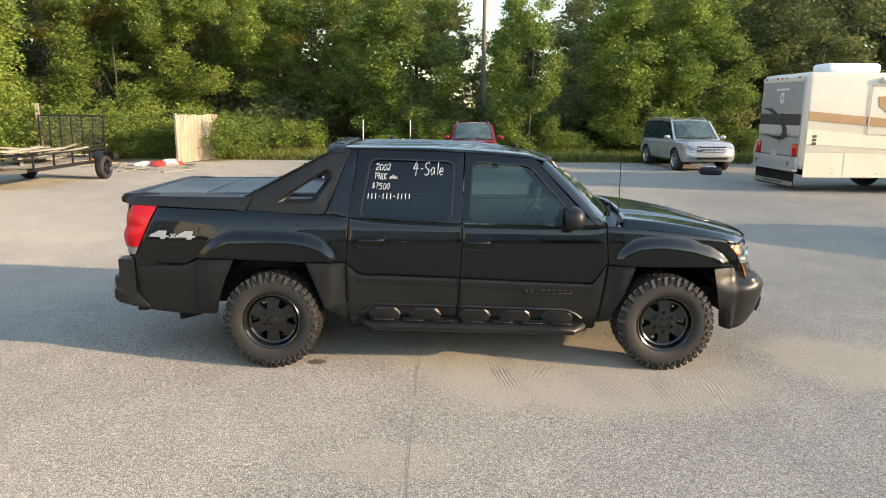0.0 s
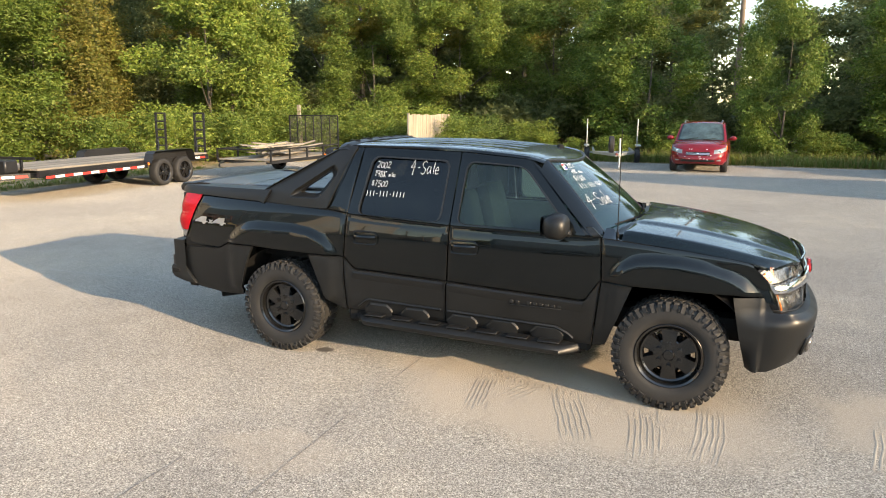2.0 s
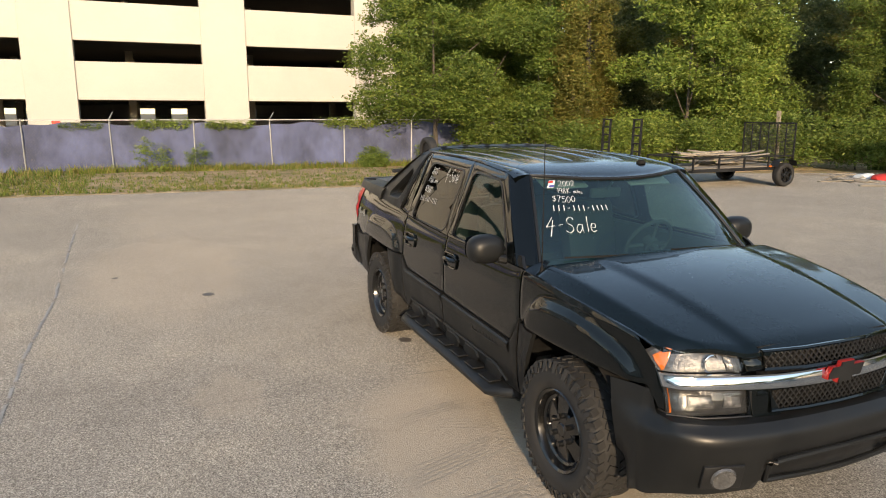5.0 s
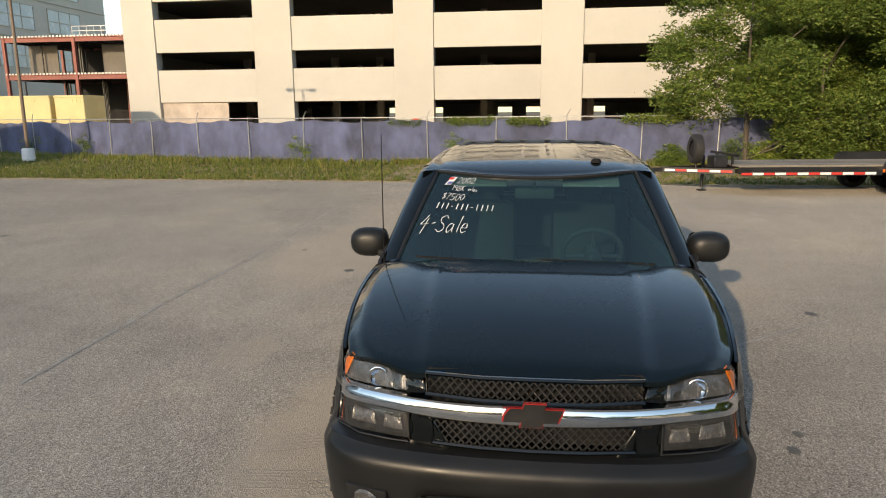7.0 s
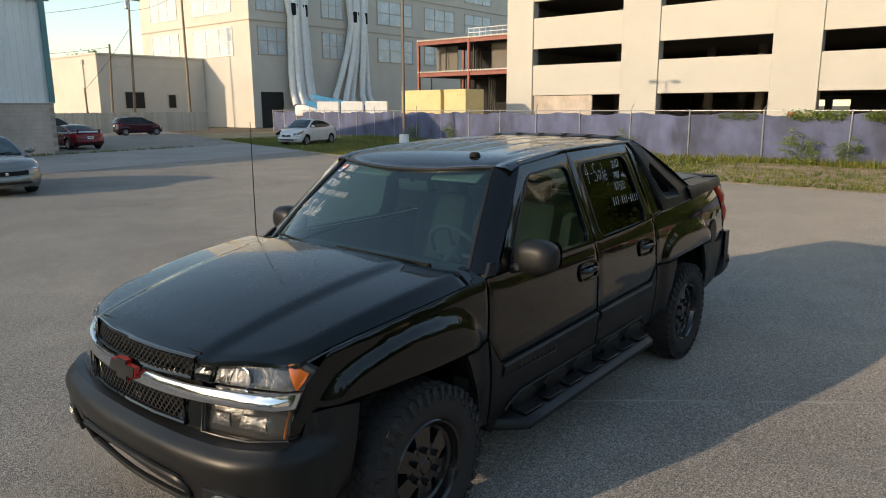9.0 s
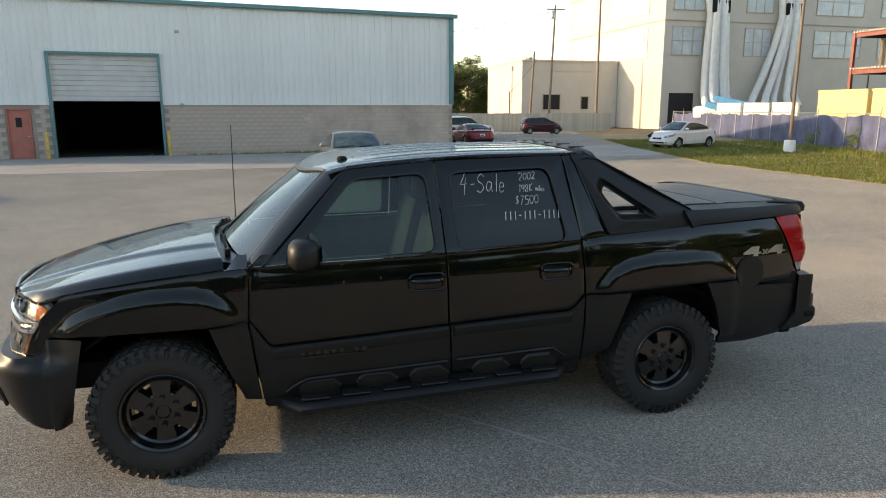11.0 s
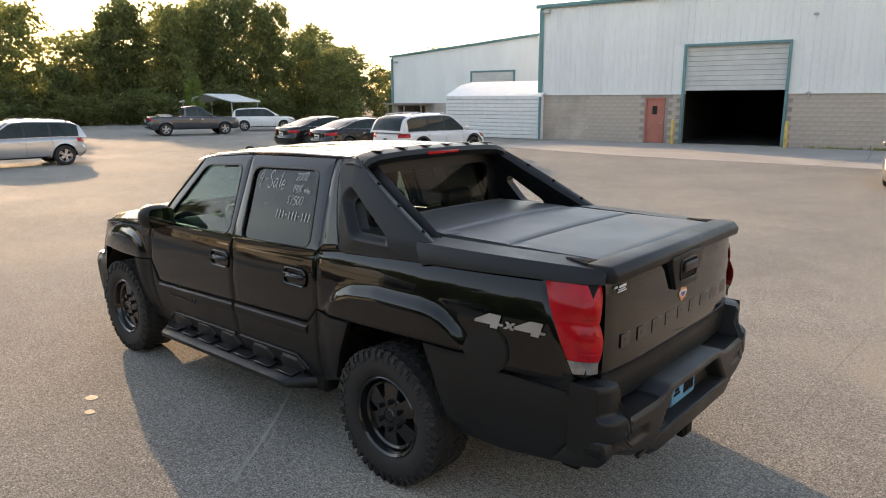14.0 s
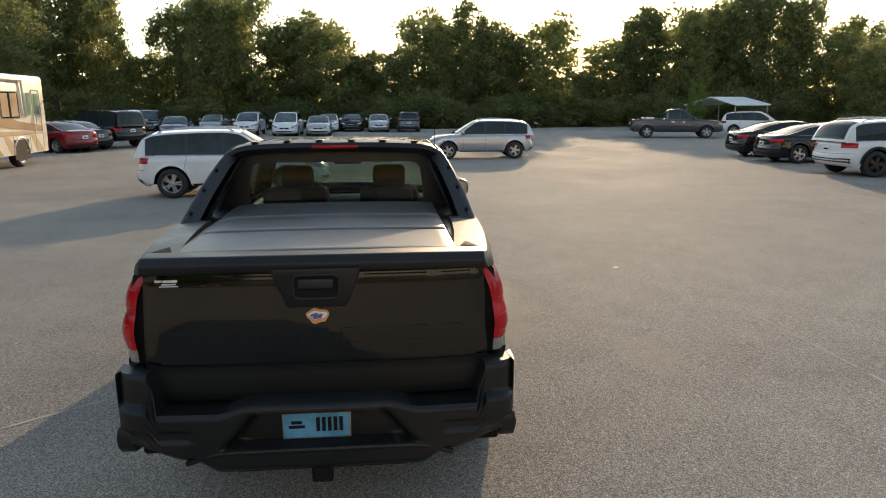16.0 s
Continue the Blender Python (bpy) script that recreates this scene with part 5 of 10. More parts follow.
def truck_side(t, s):
    """All panels of one side; s is -1 for the right side, 1 for the left."""
    inn = (0, -s, 0)
    off = lambda d: (lambda x, z: (x, s * (side(x, z) + d), z))
    body, clad = off(0.0), off(0.006)

    def panel(name, material, bot, top, left=None, right=None, surf=body, parent=t, label="", thick=0.03, cell=0.035):
        bm = B()
        patch(bm, bot, top, left or (bot[0], top[0]), right or (bot[-1], top[-1]), surf, inn, cell, thick)
        return part(name, bm, material, parent, label)

    # gloss panels
    panel("front_fender", "black_paint", ((1.155, 0.915), (1.36, 0.905), (2.03, 0.892), (2.235, 0.884), (2.295, 0.800), (nose(0.795), 0.795)), ((1.135, 1.232), (1.26, 1.226), (1.7, 1.184), (2.0, 1.143), (2.15, 1.115), (nose(1.085), 1.085)), right=((nose(0.795), 0.795), (nose(0.87), 0.87), (nose(0.98), 0.98), (nose(1.085), 1.085)), cell=0.028, thick=0.006)
    fd = panel("front_door", "black_paint", ((-0.072, 0.795), (0.5, 0.772), (1.03, 0.755), (1.145, 0.925)), ((-0.062, 1.243), (0.5, 1.238), (0.95, 1.236), (1.125, 1.232)), label="gloss black front door, shut")
    rd = panel("rear_door", "black_paint", ((-1.022, 0.925), (-0.93, 0.825), (-0.5, 0.812), (-0.082, 0.797)), ((-1.0, 1.283), (-0.5, 1.258), (-0.070, 1.244)), label="gloss black rear door, shut")
    panel("rear_quarter", "black_paint", ((-2.818, 0.905), (-2.36, 0.888), (-2.27, 0.945), (-1.96, 0.945), (-1.35, 0.925), (-1.03, 0.922)), ((-2.600, 1.368), (-1.9, 1.342), (-1.21, 1.310), (-1.008, 1.285)), cell=0.028)
    panel("corner_pillar", "black_paint", ((-1.205, 1.312), (-1.006, 1.290)), ((-1.055, 1.835), (-0.945, 1.832)))
    # matt cladding
    panel("door_cladding", "cladding", ((-0.098, 0.445), (0.5, 0.425), (1.085, 0.40)), ((-0.075, 0.789), (0.5, 0.766), (1.032, 0.748), (1.143, 0.915)), surf=clad, parent=fd, label="matt dark grey lower door cladding")
    panel("door_cladding", "cladding", ((-1.018, 0.455), (-0.5, 0.452), (-0.106, 0.445)), ((-1.024, 0.915), (-0.932, 0.818), (-0.5, 0.805), (-0.086, 0.790)), surf=clad, parent=rd, label="matt dark grey lower door cladding")
    panel("fender_cladding", "cladding", ((1.095, 0.40), (1.19, 0.415)), ((1.157, 0.908), (1.372, 0.898)), right=((1.19, 0.415), (1.30, 0.70), (1.372, 0.898)), surf=clad, label="matt dark grey cladding behind the front wheel")
    panel("quarter_cladding", "cladding", ((-1.205, 0.50), (-1.028, 0.44)), ((-1.36, 0.918), (-1.032, 0.914)), left=((-1.205, 0.50), (-1.28, 0.72), (-1.36, 0.918)), surf=clad, label="matt dark grey cladding ahead of the rear wheel")
    panel("rear_cladding", "cladding", ((-2.87, 0.555), (-2.70, 0.47), (-2.4, 0.445), (-2.14, 0.455)), ((-2.87, 0.865), (-2.37, 0.880), (-2.255, 0.938), (-1.955, 0.938)), right=((-2.14, 0.455), (-2.03, 0.78), (-1.955, 0.938)), surf=clad, label="matt dark grey cladding behind the rear wheel")
    # a crease line along the cladding tops
    for nm, x0, x1, parent in (("cladding_ridge", -0.93, -0.11, rd), ("cladding_ridge", -0.07, 1.02, fd)):
        bm = B()
        za, zb = (0.800, 0.780) if x0 < -0.5 else (0.778, 0.738)
        rowa = []
        for k in range(13):
            x = x0 + (x1 - x0) * k / 12
            z = za + (zb - za) * k / 12
            y = side(x, z) + 0.006
            rowa.append([(x, s * y, z), (x, s * (y + 0.012), z - 0.012), (x, s * (y + 0.010), z - 0.035), (x, s * (y - 0.004), z - 0.075)])
        vs = [[bm.verts.new(p) for p in r] for r in rowa]
        for a, b in zip(vs, vs[1:]):
            for i in range(3):
                bm.faces.new((a[i], b[i], b[i + 1], a[i + 1]))
        part(nm, bm, "cladding", parent)
    # raised humps low on the doors
    for cx, parent in ((-0.70, rd), (-0.36, rd), (0.06, fd), (0.40, fd), (0.76, fd)):
        bm = B()
        z0 = 0.475 - 0.012 * (cx + 0.7)
        prof = ((-0.15, 0.0), (-0.085, 0.062), (0.075, 0.062), (0.11, 0.03), (0.125, 0.0))
        a = [bm.verts.new((cx + p, s * (side(cx + p, z0 + q) + 0.004), z0 + q)) for p, q in prof]
        b = [bm.verts.new((cx + p * 0.93, s * (side(cx + p, z0 + q) + 0.015), z0 + q * 0.84 - 0.010)) for p, q in prof]
        c = [bm.verts.new((cx + p * 0.9, s * (side(cx + p, z0 + q) + 0.010), z0 - 0.045)) for p, q in prof]
        for r1, r2 in ((a, b), (b, c)):
            for i in range(4):
                bm.faces.new((r1[i], r1[i + 1], r2[i + 1], r2[i]))
        part("step_hump", bm, "cladding", parent, "", 15)
    bm = B()
    tube(bm, [(x, s * (side(x, z) + 0.012), z) for x, z in ((-0.90, 0.49), (-0.80, 0.565), (-0.45, 0.555), (-0.13, 0.548))], 0.012, 6)
    part("cladding_bead", bm, "cladding", rd)
    bm = B()
    tube(bm, [(x, s * (side(x, z) + 0.012), z) for x, z in ((-0.07, 0.545), (0.4, 0.53), (0.82, 0.518), (0.90, 0.48), (0.95, 0.44))], 0.012, 6)
    part("cladding_bead", bm, "cladding", fd)
    # lettering strip on the door cladding, unreadable dark badge
    bm = B()
    for k in range(9):
        if k != 2:
            x = 0.47 + k * 0.047
            box(bm, (x, s * (side(x, 0.68) + 0.010), 0.690), (0.032, 0.012, 0.030), 0.004)
    box(bm, (0.66, s * (side(0.66, 0.67) + 0.009), 0.664), (0.40, 0.010, 0.010), 0.003)
    part("badge", bm, "trim_black", fd, "dark raised lettering strip")
    # door windows: frame, glass, seals
    for nm, glassq, outer, parent, mat in (
        ("rear", ((-0.905, 1.285), (-0.165, 1.262), (-0.135, 1.735), (-0.82, 1.755)), ((-1.004, 1.288), (-0.071, 1.249), (-0.052, 1.812), (-0.938, 1.83)), rd, "dark_glass"),
        ("front", ((-0.005, 1.262), (0.905, 1.252), (0.492, 1.712), (0.028, 1.738)), ((-0.060, 1.248), (1.02, 1.240), (0.535, 1.768), (-0.042, 1.812)), fd, "tint_glass"),
    ):
        inner, outl = rounded(glassq, 0.07, 5), rounded(outer, 0.015, 5)
        bm = B()
        ring(bm, inner, outl, body, inn, 4, 0.03)
        part("window_frame", bm, "black_paint", parent)
        bm = B()
        seal = rounded([Vector(p).lerp(Vector(q), 0.16) for p, q in zip(glassq, outer)], 0.075, 5)
        ring(bm, inner, seal, off(0.004), inn, 1, 0.02)
        part("window_seal", bm, "trim_black", parent)
        bm = B()
        fill(bm, inner, off(-0.016))
        g = part("window", bm, mat, parent, "tinted side window")
        if nm == "rear":
            writing(g, lambda u, v, s=s: (-s * u if s > 0 else u, s * (side(-s * u if s > 0 else u, v) - 0.010), v), s)
    # pillar filler between the doors and behind the mirror
    bm = B()
    patch(bm, ((0.845, 1.245), (1.135, 1.236)), ((0.83, 1.30), (1.06, 1.30)), ((0.845, 1.245), (0.83, 1.30)), ((1.135, 1.236), (1.06, 1.30)), off(-0.004), inn, 0.04, 0.02)
    part("mirror_patch", bm, "trim_black", fd)
    # roof side rail
    panel("roof_rail", "black_paint", ((-1.05, 1.832), (-0.5, 1.826), (0.0, 1.812), (0.53, 1.772)), ((-1.05, 1.848), (-0.5, 1.846), (0.0, 1.834), (0.52, 1.792)), cell=0.05)
    # windscreen pillar
    bm = B()
    vs = []
    for k in range(11):
        f = k / 10
        a = Vector(screen(s, f))
        x, z = 1.055 + (0.535 - 1.055) * f, 1.236 + (1.772 - 1.236) * f
        b = Vector((x, s * (side(x, z) + 0.002), z))
        c = a.lerp(b, 0.5) + Vector((0.012, s * 0.022, 0.014))
        vs.append([bm.verts.new(p) for p in (a + Vector((-0.01, 0, 0.0)), a + Vector((0.006, s * 0.012, 0.012)), c, b, b + Vector((-0.01, -s * 0.02, -0.01)))])
    for a, b in zip(vs, vs[1:]):
        for i in range(4):
            bm.faces.new((a[i], b[i], b[i + 1], a[i + 1]))
    part("windscreen_pillar", bm, "black_paint", t)
    # door handles
    for hx, hz, parent in ((-0.815, 1.095, rd), (0.067, 1.082, fd)):
        y = side(hx, hz)
        bm = B()
        outl = rounded(((hx - 0.115, hz - 0.052), (hx + 0.115, hz - 0.052), (hx + 0.115, hz + 0.052), (hx - 0.115, hz + 0.052)), 0.045, 5)
        inn2 = [p.lerp(Vector((hx, hz)), 0.10) for p in outl]
        ring(bm, inn2, outl, off(0.014), inn, 2, 0.02)
        fill(bm, inn2, lambda u, v: off(0.0015 - 0.0)(u, v), n=3)
        tube(bm, [Vector(off(0.010)(p.x, p.y)) for p in outl], 0.007, 6, closed=True)
        h = part("handle_cup", bm, "black_paint", parent, "black door handle in its cup")
        bm = B()
        tube(bm, [(hx - 0.09, s * (y + 0.004), hz + 0.010), (hx - 0.06, s * (y + 0.03), hz + 0.012), (hx + 0.06, s * (y + 0.03), hz + 0.012), (hx + 0.09, s * (y + 0.004), hz + 0.010)], 0.017, 8)
        part("handle", bm, "black_paint", h)
    # wheel-well lining
    for cx in (-1.65, 1.65):
        bm = B()
        rows = []
        for k in range(17):
            a = 0.16 + (math.pi - 0.32) * k / 16
            r = 0.56
            x, z = cx + r * math.cos(a), 0.43 + r * 0.93 * math.sin(a)
            rows.append((bm.verts.new((x, s * 0.95, z)), bm.verts.new((x, s * 0.55, z))))
        for a, b in zip(rows, rows[1:]):
            bm.faces.new((a[0], b[0], b[1], a[1]))
        vs = [r[1] for r in rows]
        bm.faces.new(vs)
        part("wheel_well", bm, "under_black", t)
    # running board
    bm = B()
    prof = [(0.80, 0.36), (0.80, 0.42), (0.95, 0.425), (1.06, 0.41), (1.085, 0.385), (1.08, 0.355), (1.04, 0.335), (0.9, 0.33)]
    n = 15
    rings = []
    for k in range(n):
        x = -0.94 + 1.95 * k / (n - 1)
        e = min(1, (x + 0.94) / 0.12, (1.01 - x) / 0.12)
        pull = (1 - smoothstep(e)) * 0.16
        rings.append([bm.verts.new((x, s * (y - pull * (y > 0.9)), z - 0.02 * x)) for y, z in prof])
    for a, b in zip(rings, rings[1:]):
        for i in range(len(prof)):
            bm.faces.new((a[i], a[(i + 1) % len(prof)], b[(i + 1) % len(prof)], b[i]))
    bm.faces.new(rings[0])
    bm.faces.new(rings[-1][::-1])
    rb = part("running_board", bm, "cladding", t, "matt black running board")
    bm = B()
    for k in range(7):
        box(bm, (-0.72 + k * 0.25, s * 1.0, 0.428 - 0.02 * (-0.72 + k * 0.25)), (0.17, 0.09, 0.012), 0.004)
    part("tread_strip", bm, "trim_black", rb)
    # rocker behind the humps
    bm = B()
    box(bm, (0.03, s * 0.87, 0.42), (2.1, 0.12, 0.16), 0.02)
    part("sill", bm, "under_black", t)
    # mirror
    bm = B()
    c = Vector((0.83, s * 1.065, 1.315))
    rings = []
    for k in range(9):
        a = math.pi * k / 8
        xx = -0.105 * math.cos(a) * (1.0 if k < 5 else 0.75)
        r = math.sin(a) ** 0.55 if 0 < k < 8 else 0.35
        ringv = []
        for q in range(18):
            b = 2 * math.pi * q / 18
            cy, cz = math.copysign(abs(math.cos(b)) ** 0.78, math.cos(b)), math.copysign(abs(math.sin(b)) ** 0.78, math.sin(b))
            ringv.append(bm.verts.new(c + Vector((xx, cy * r * 0.128, cz * r * 0.096))))
        rings.append(ringv)
    for a, b in zip(rings, rings[1:]):
        for q in range(18):
            bm.faces.new((a[q], a[(q + 1) % 18], b[(q + 1) % 18], b[q]))
    bm.faces.new(rings[-1])
    bm.faces.new(rings[0][::-1])
    bmesh.ops.recalc_face_normals(bm, faces=bm.faces)
    mi = part("door_mirror", bm, "cladding", t, "dark grey door mirror housing", 60)
    bm = B()
    outl = rounded(((-0.115, -0.08), (0.115, -0.08), (0.115, 0.08), (-0.115, 0.08)), 0.05, 5)
    fill(bm, outl, lambda u, v: (0.83 - 0.107, s * 1.065 + u * 0.85, 1.315 + v * 0.9), n=3)
    part("mirror_glass", bm, "mirror_grey", mi, "mirror glass darkened to stand for a dark reflection")
    bm = B()
    bar(bm, (0.86, s * 0.90, 1.235), (0.84, s * 1.0, 1.262), 0.12, 0.055, 0.015)
    part("mirror_arm", bm, "trim_black", mi)
    # sail panel with its opening
    def sail(u, v, d=0.0):
        y = lerp_table(((1.30, 0.945), (1.42, 0.915), (1.60, 0.850), (1.72, 0.796), (1.78, 0.762), (1.82, 0.730), (1.85, 0.695), (1.88, 0.66)), v)
        return (u, s * (y + d - 0.04 * smoothstep((-u - 1.4) / 0.6)), v)
    outer = ((-1.205, 1.315), (-1.005, 1.842), (-1.125, 1.842), (-1.905, 1.425), (-1.925, 1.322))
    hole = ((-1.315, 1.432), (-1.205, 1.585), (-1.240, 1.632), (-1.505, 1.462), (-1.525, 1.428))
    o5, h5 = rounded(outer, 0.03, 4), rounded(hole, 0.035, 4)
    mid = sum((Vector(p) for p in h5), Vector((0, 0))) / len(h5)
    wide = [mid + (Vector(p) - mid) * 1.55 for p in h5]

    def reach(u, v):
        """How far out from the hole's middle a point lies, 1 on the hole's edge."""
        p = Vector((u, v)) - mid
        best = 1.0
        for a, b in zip(h5, list(h5[1:]) + [h5[0]]):
            a, b = Vector(a) - mid, Vector(b) - mid
            e = b - a
            den = p.x * e.y - p.y * e.x
            if abs(den) > 1e-9:
                k = (a.x * e.y - a.y * e.x) / den
                w = (a.x * p.y - a.y * p.x) / den
                if k > 0 and -1e-6 <= w <= 1 + 1e-6:
                    best = 1 / k
        return best

    bm = B()
    ring(bm, wide, o5, sail, inn, 7, 0.02)
    # a moulded bevel leads into the opening
    ring(bm, h5, wide, lambda u, v: sail(u, v, -0.05 * smoothstep((1.53 - reach(u, v)) / 0.5)), inn, 8, 0.075)
    # inner skin
    ring(bm, h5, o5, lambda u, v: sail(u, v, -0.12), inn, 3, 0.0)
    # shut line ahead of the panel
    tube(bm, [Vector(sail(u, v, -0.001)) for u, v in ((-1.205, 1.33), (-1.155, 1.45), (-1.105, 1.58), (-1.055, 1.71), (-1.012, 1.825))], 0.004, 4)
    part("sail_panel", bm, "cladding", t, "matt dark grey sail panel with a triangular opening")
    # bed-rail cover
    bm = B()
    rows = []
    for k in range(16):
        x = -2.885 + 1.015 * k / 15
        y0 = side(x, 1.33) + 0.008 - (0.03 if k == 0 else 0)
        ztop = 1.440 + 0.002 * k / 15
        rows.append([bm.verts.new((x + 0.0, s * y0, 1.372 - 0.028 * k / 15 + (0.0 if k < 15 else -0.02))), bm.verts.new((x + (0.0 if k < 15 else 0.05), s * (y0 - 0.012), ztop - 0.03)), bm.verts.new((x + (0 if k < 15 else 0.06), s * (y0 - 0.035), ztop)), bm.verts.new((x + (0 if k < 15 else 0.06), s * (y0 - 0.20), ztop + 0.008)), bm.verts.new((x, s * (y0 - 0.22), ztop - 0.03))])
    for a, b in zip(rows, rows[1:]):
        for i in range(4):
            bm.faces.new((a[i], b[i], b[i + 1], a[i + 1]))
    bm.faces.new(rows[0])
    bm.faces.new(rows[-1][::-1])
    rc = part("bed_rail_cover", bm, "cladding", t, "matt dark grey bed-rail cover")
    bm = B()
    rod(bm, (-2.33, s * (side(-2.33, 1.38) - 0.01), 1.392), (-2.33, s * (side(-2.33, 1.38) + 0.012), 1.392), 0.018, 12)
    part("lock", bm, "under_black", rc)
    bm = B()
    prism(bm, ((-2.785, s * 0.785), (-2.63, s * 0.725), (-2.785, s * 0.675)), "z", 1.436, 1.4535, 0.003)
    box(bm, (-2.745, s * 0.73, 1.4535), (0.05, 0.03, 0.004), 0.001)
    part("tie_down", bm, "under_black", rc)
    bm = B()
    box(bm, (-2.40, s * 0.895, 0.895), (0.80, 0.03, 0.11))
    part("panel_backing", bm, "under_black", t, smooth=0)
    # tail lamp wrapping round the corner
    def lampskin(u, v):
        # u runs from the side seam to the tailgate seam
        f = u
        xs = lerp_table(((0.93, -2.812), (1.37, -2.603)), v)
        y0 = side(xs, v) + 0.006
        bulge = 0.026 * math.sin(math.pi * min(1, max(0, (v - 1.195) / 0.18))) ** 0.7 + 0.030 * math.sin(math.pi * min(1, max(0, (v - 1.01) / 0.185))) ** 0.7
        xr = lerp_table(((0.93, -2.885), (1.12, -2.892), (1.37, -2.852)), v)
        if f < 0.5:
            k = f / 0.5
            return (xs + (xr + 0.05 - xs) * k, s * (y0 - 0.02 * k * k + bulge * 0.6 * k), v)
        k = (f - 0.5) / 0.5
        a = k * math.pi / 2
        return (xr + 0.05 - 0.05 * math.sin(a) - bulge * 0.6 * math.sin(a), s * (y0 - 0.02 - 0.03 * (1 - math.cos(a)) - 0.028 * k + bulge * 0.6 * (1 - k)), v)
    bm = B()
    nu, nv = 20, 24
    g = [[bm.verts.new(lampskin(i / nu, 1.022 + (1.366 - 1.022) * j / nv)) for i in range(nu + 1)] for j in range(nv + 1)]
    for j in range(nv):
        for i in range(nu):
            bm.faces.new((g[j][i], g[j][i + 1], g[j + 1][i + 1], g[j + 1][i]))
    tl = part("tail_lamp", bm, "red_lens", t, "tall red tail lamp with a clear foot")
    bm = B()
    g = [[bm.verts.new(lampskin(i / nu, 0.958 + 0.062 * j / 5)) for i in range(nu + 1)] for j in range(6)]
    for j in range(5):
        for i in range(nu):
            bm.faces.new((g[j][i], g[j][i + 1], g[j + 1][i + 1], g[j + 1][i]))
    part("reversing_lens", bm, "clear_lens_grey", tl, "clear ribbed reversing lens")
    bm = B()
    for k in range(4):
        v = 1.06 + k * 0.08
        tube(bm, [Vector(lampskin(u, v)) + Vector((-0.0015, 0, 0)) for u in (0.45, 0.6, 0.75, 0.9)], 0.0022, 4)
    part("lens_ribs", bm, "red_lens", tl)
    bm = B()
    prism(bm, ((s * 0.775, 0.94), (s * 0.885, 0.94), (s * 0.875, 1.12), (s * 0.835, 1.368), (s * 0.765, 1.368)), "x", -2.855, -2.76, 0.004)
    part("lamp_housing", bm, "under_black", tl)
    # filler cap on the left, badge on both sides
    if s > 0:
        bm = B()
        c = (-2.34, 1.0)
        outl = [Vector((c[0] + 0.125 * math.cos(a), c[1] - 0.02 + 0.125 * math.sin(a))) for a in [k * 2 * math.pi / 28 for k in range(28)]]
        inn2 = [p.lerp(Vector((c[0], c[1] - 0.02)), 0.06) for p in outl]
        ring(bm, inn2, outl, off(0.008), inn, 1, 0.02)
        fill(bm, inn2, off(0.010), n=4)
        part("filler_flap", bm, "cladding", t, "round matt fuel filler flap")
    bm = B()
    four = ((0, 0.22), (0, 0.42), (0.42, 1), (0.84, 1), (0.84, 0.42), (1, 0.42), (1, 0.22), (0.84, 0.22), (0.84, 0), (0.58, 0), (0.58, 0.22))
    cross = ((0, 0), (0.3, 0.5), (0, 1), (0.35, 1), (0.5, 0.72), (0.65, 1), (1, 1), (0.7, 0.5), (1, 0), (0.65, 0), (0.5, 0.28), (0.35, 0))
    for shape, u0, wu, v0, hv in ((four, 0.0, 0.165, 0.0, 0.068), (cross, 0.168, 0.062, 0.008, 0.036), (four, 0.225, 0.165, 0.0, 0.068)):
        vs = []
        for u, v in shape:
            d = u0 + u * wu + 0.25 * (v0 + v * hv)
            x = -2.665 + d if s < 0 else -2.262 - d
            z = 1.098 + v0 + v * hv
            vs.append(bm.verts.new((x, s * (side(x, z) + 0.011), z)))
        bm.faces.new(vs if s < 0 else vs[::-1])
    part("four_wheel_decal", bm, "alloy", t, "silver 4x4 decal")


GLYPH = {}
GLYPH["2"] = (((0, .8), (.15, 1), (.4, 1), (.5, .8), (.4, .5), (0, 0)), ((0, 0), (.3, .04), (.55, 0)))
GLYPH["0"] = (((.25, 1), (.02, .75), (.02, .3), (.25, 0), (.5, .3), (.5, .75), (.25, 1)),)
GLYPH["1"] = (((.12, .85), (.25, 1), (.25, .5), (.25, 0)),)
GLYPH["9"] = (((.5, .85), (.3, 1), (.05, .9), (.05, .62), (.25, .5), (.5, .7), (.5, .9), (.47, 0)),)
GLYPH["8"] = (((.42, .9), (.25, 1), (.06, .85), (.15, .6), (.4, .42), (.5, .15), (.25, 0), (.02, .15), (.12, .42), (.4, .65), (.42, .9)),)
GLYPH["K"] = (((.05, 1), (.05, .5), (.05, 0)), ((.5, 1), (.08, .5), (.5, 0)))
GLYPH["7"] = (((0, .95), (.25, 1), (.5, 1)), ((.5, 1), (.3, .5), (.18, 0)))
GLYPH["5"] = (((.5, 1), (.3, 1), (.08, 1)), ((.08, 1), (.05, .6), (.35, .62), (.5, .35), (.35, .05), (0, .05)))
GLYPH["4"] = (((.35, 1), (.18, .7), (0, .42)), ((0, .42), (.3, .43), (.58, .47)), ((.42, .8), (.38, .4), (.33, -.15)))
GLYPH["-"] = (((.05, .45), (.2, .47), (.35, .5)),)
GLYPH["S"] = (((.55, .85), (.35, 1), (.08, .85), (.12, .6), (.42, .45), (.52, .2), (.27, 0), (0, .12)),)
GLYPH["s"] = (((.3, .45), (.18, .52), (.05, .42), (.2, .27), (.3, .12), (.15, 0), (0, .05)),)
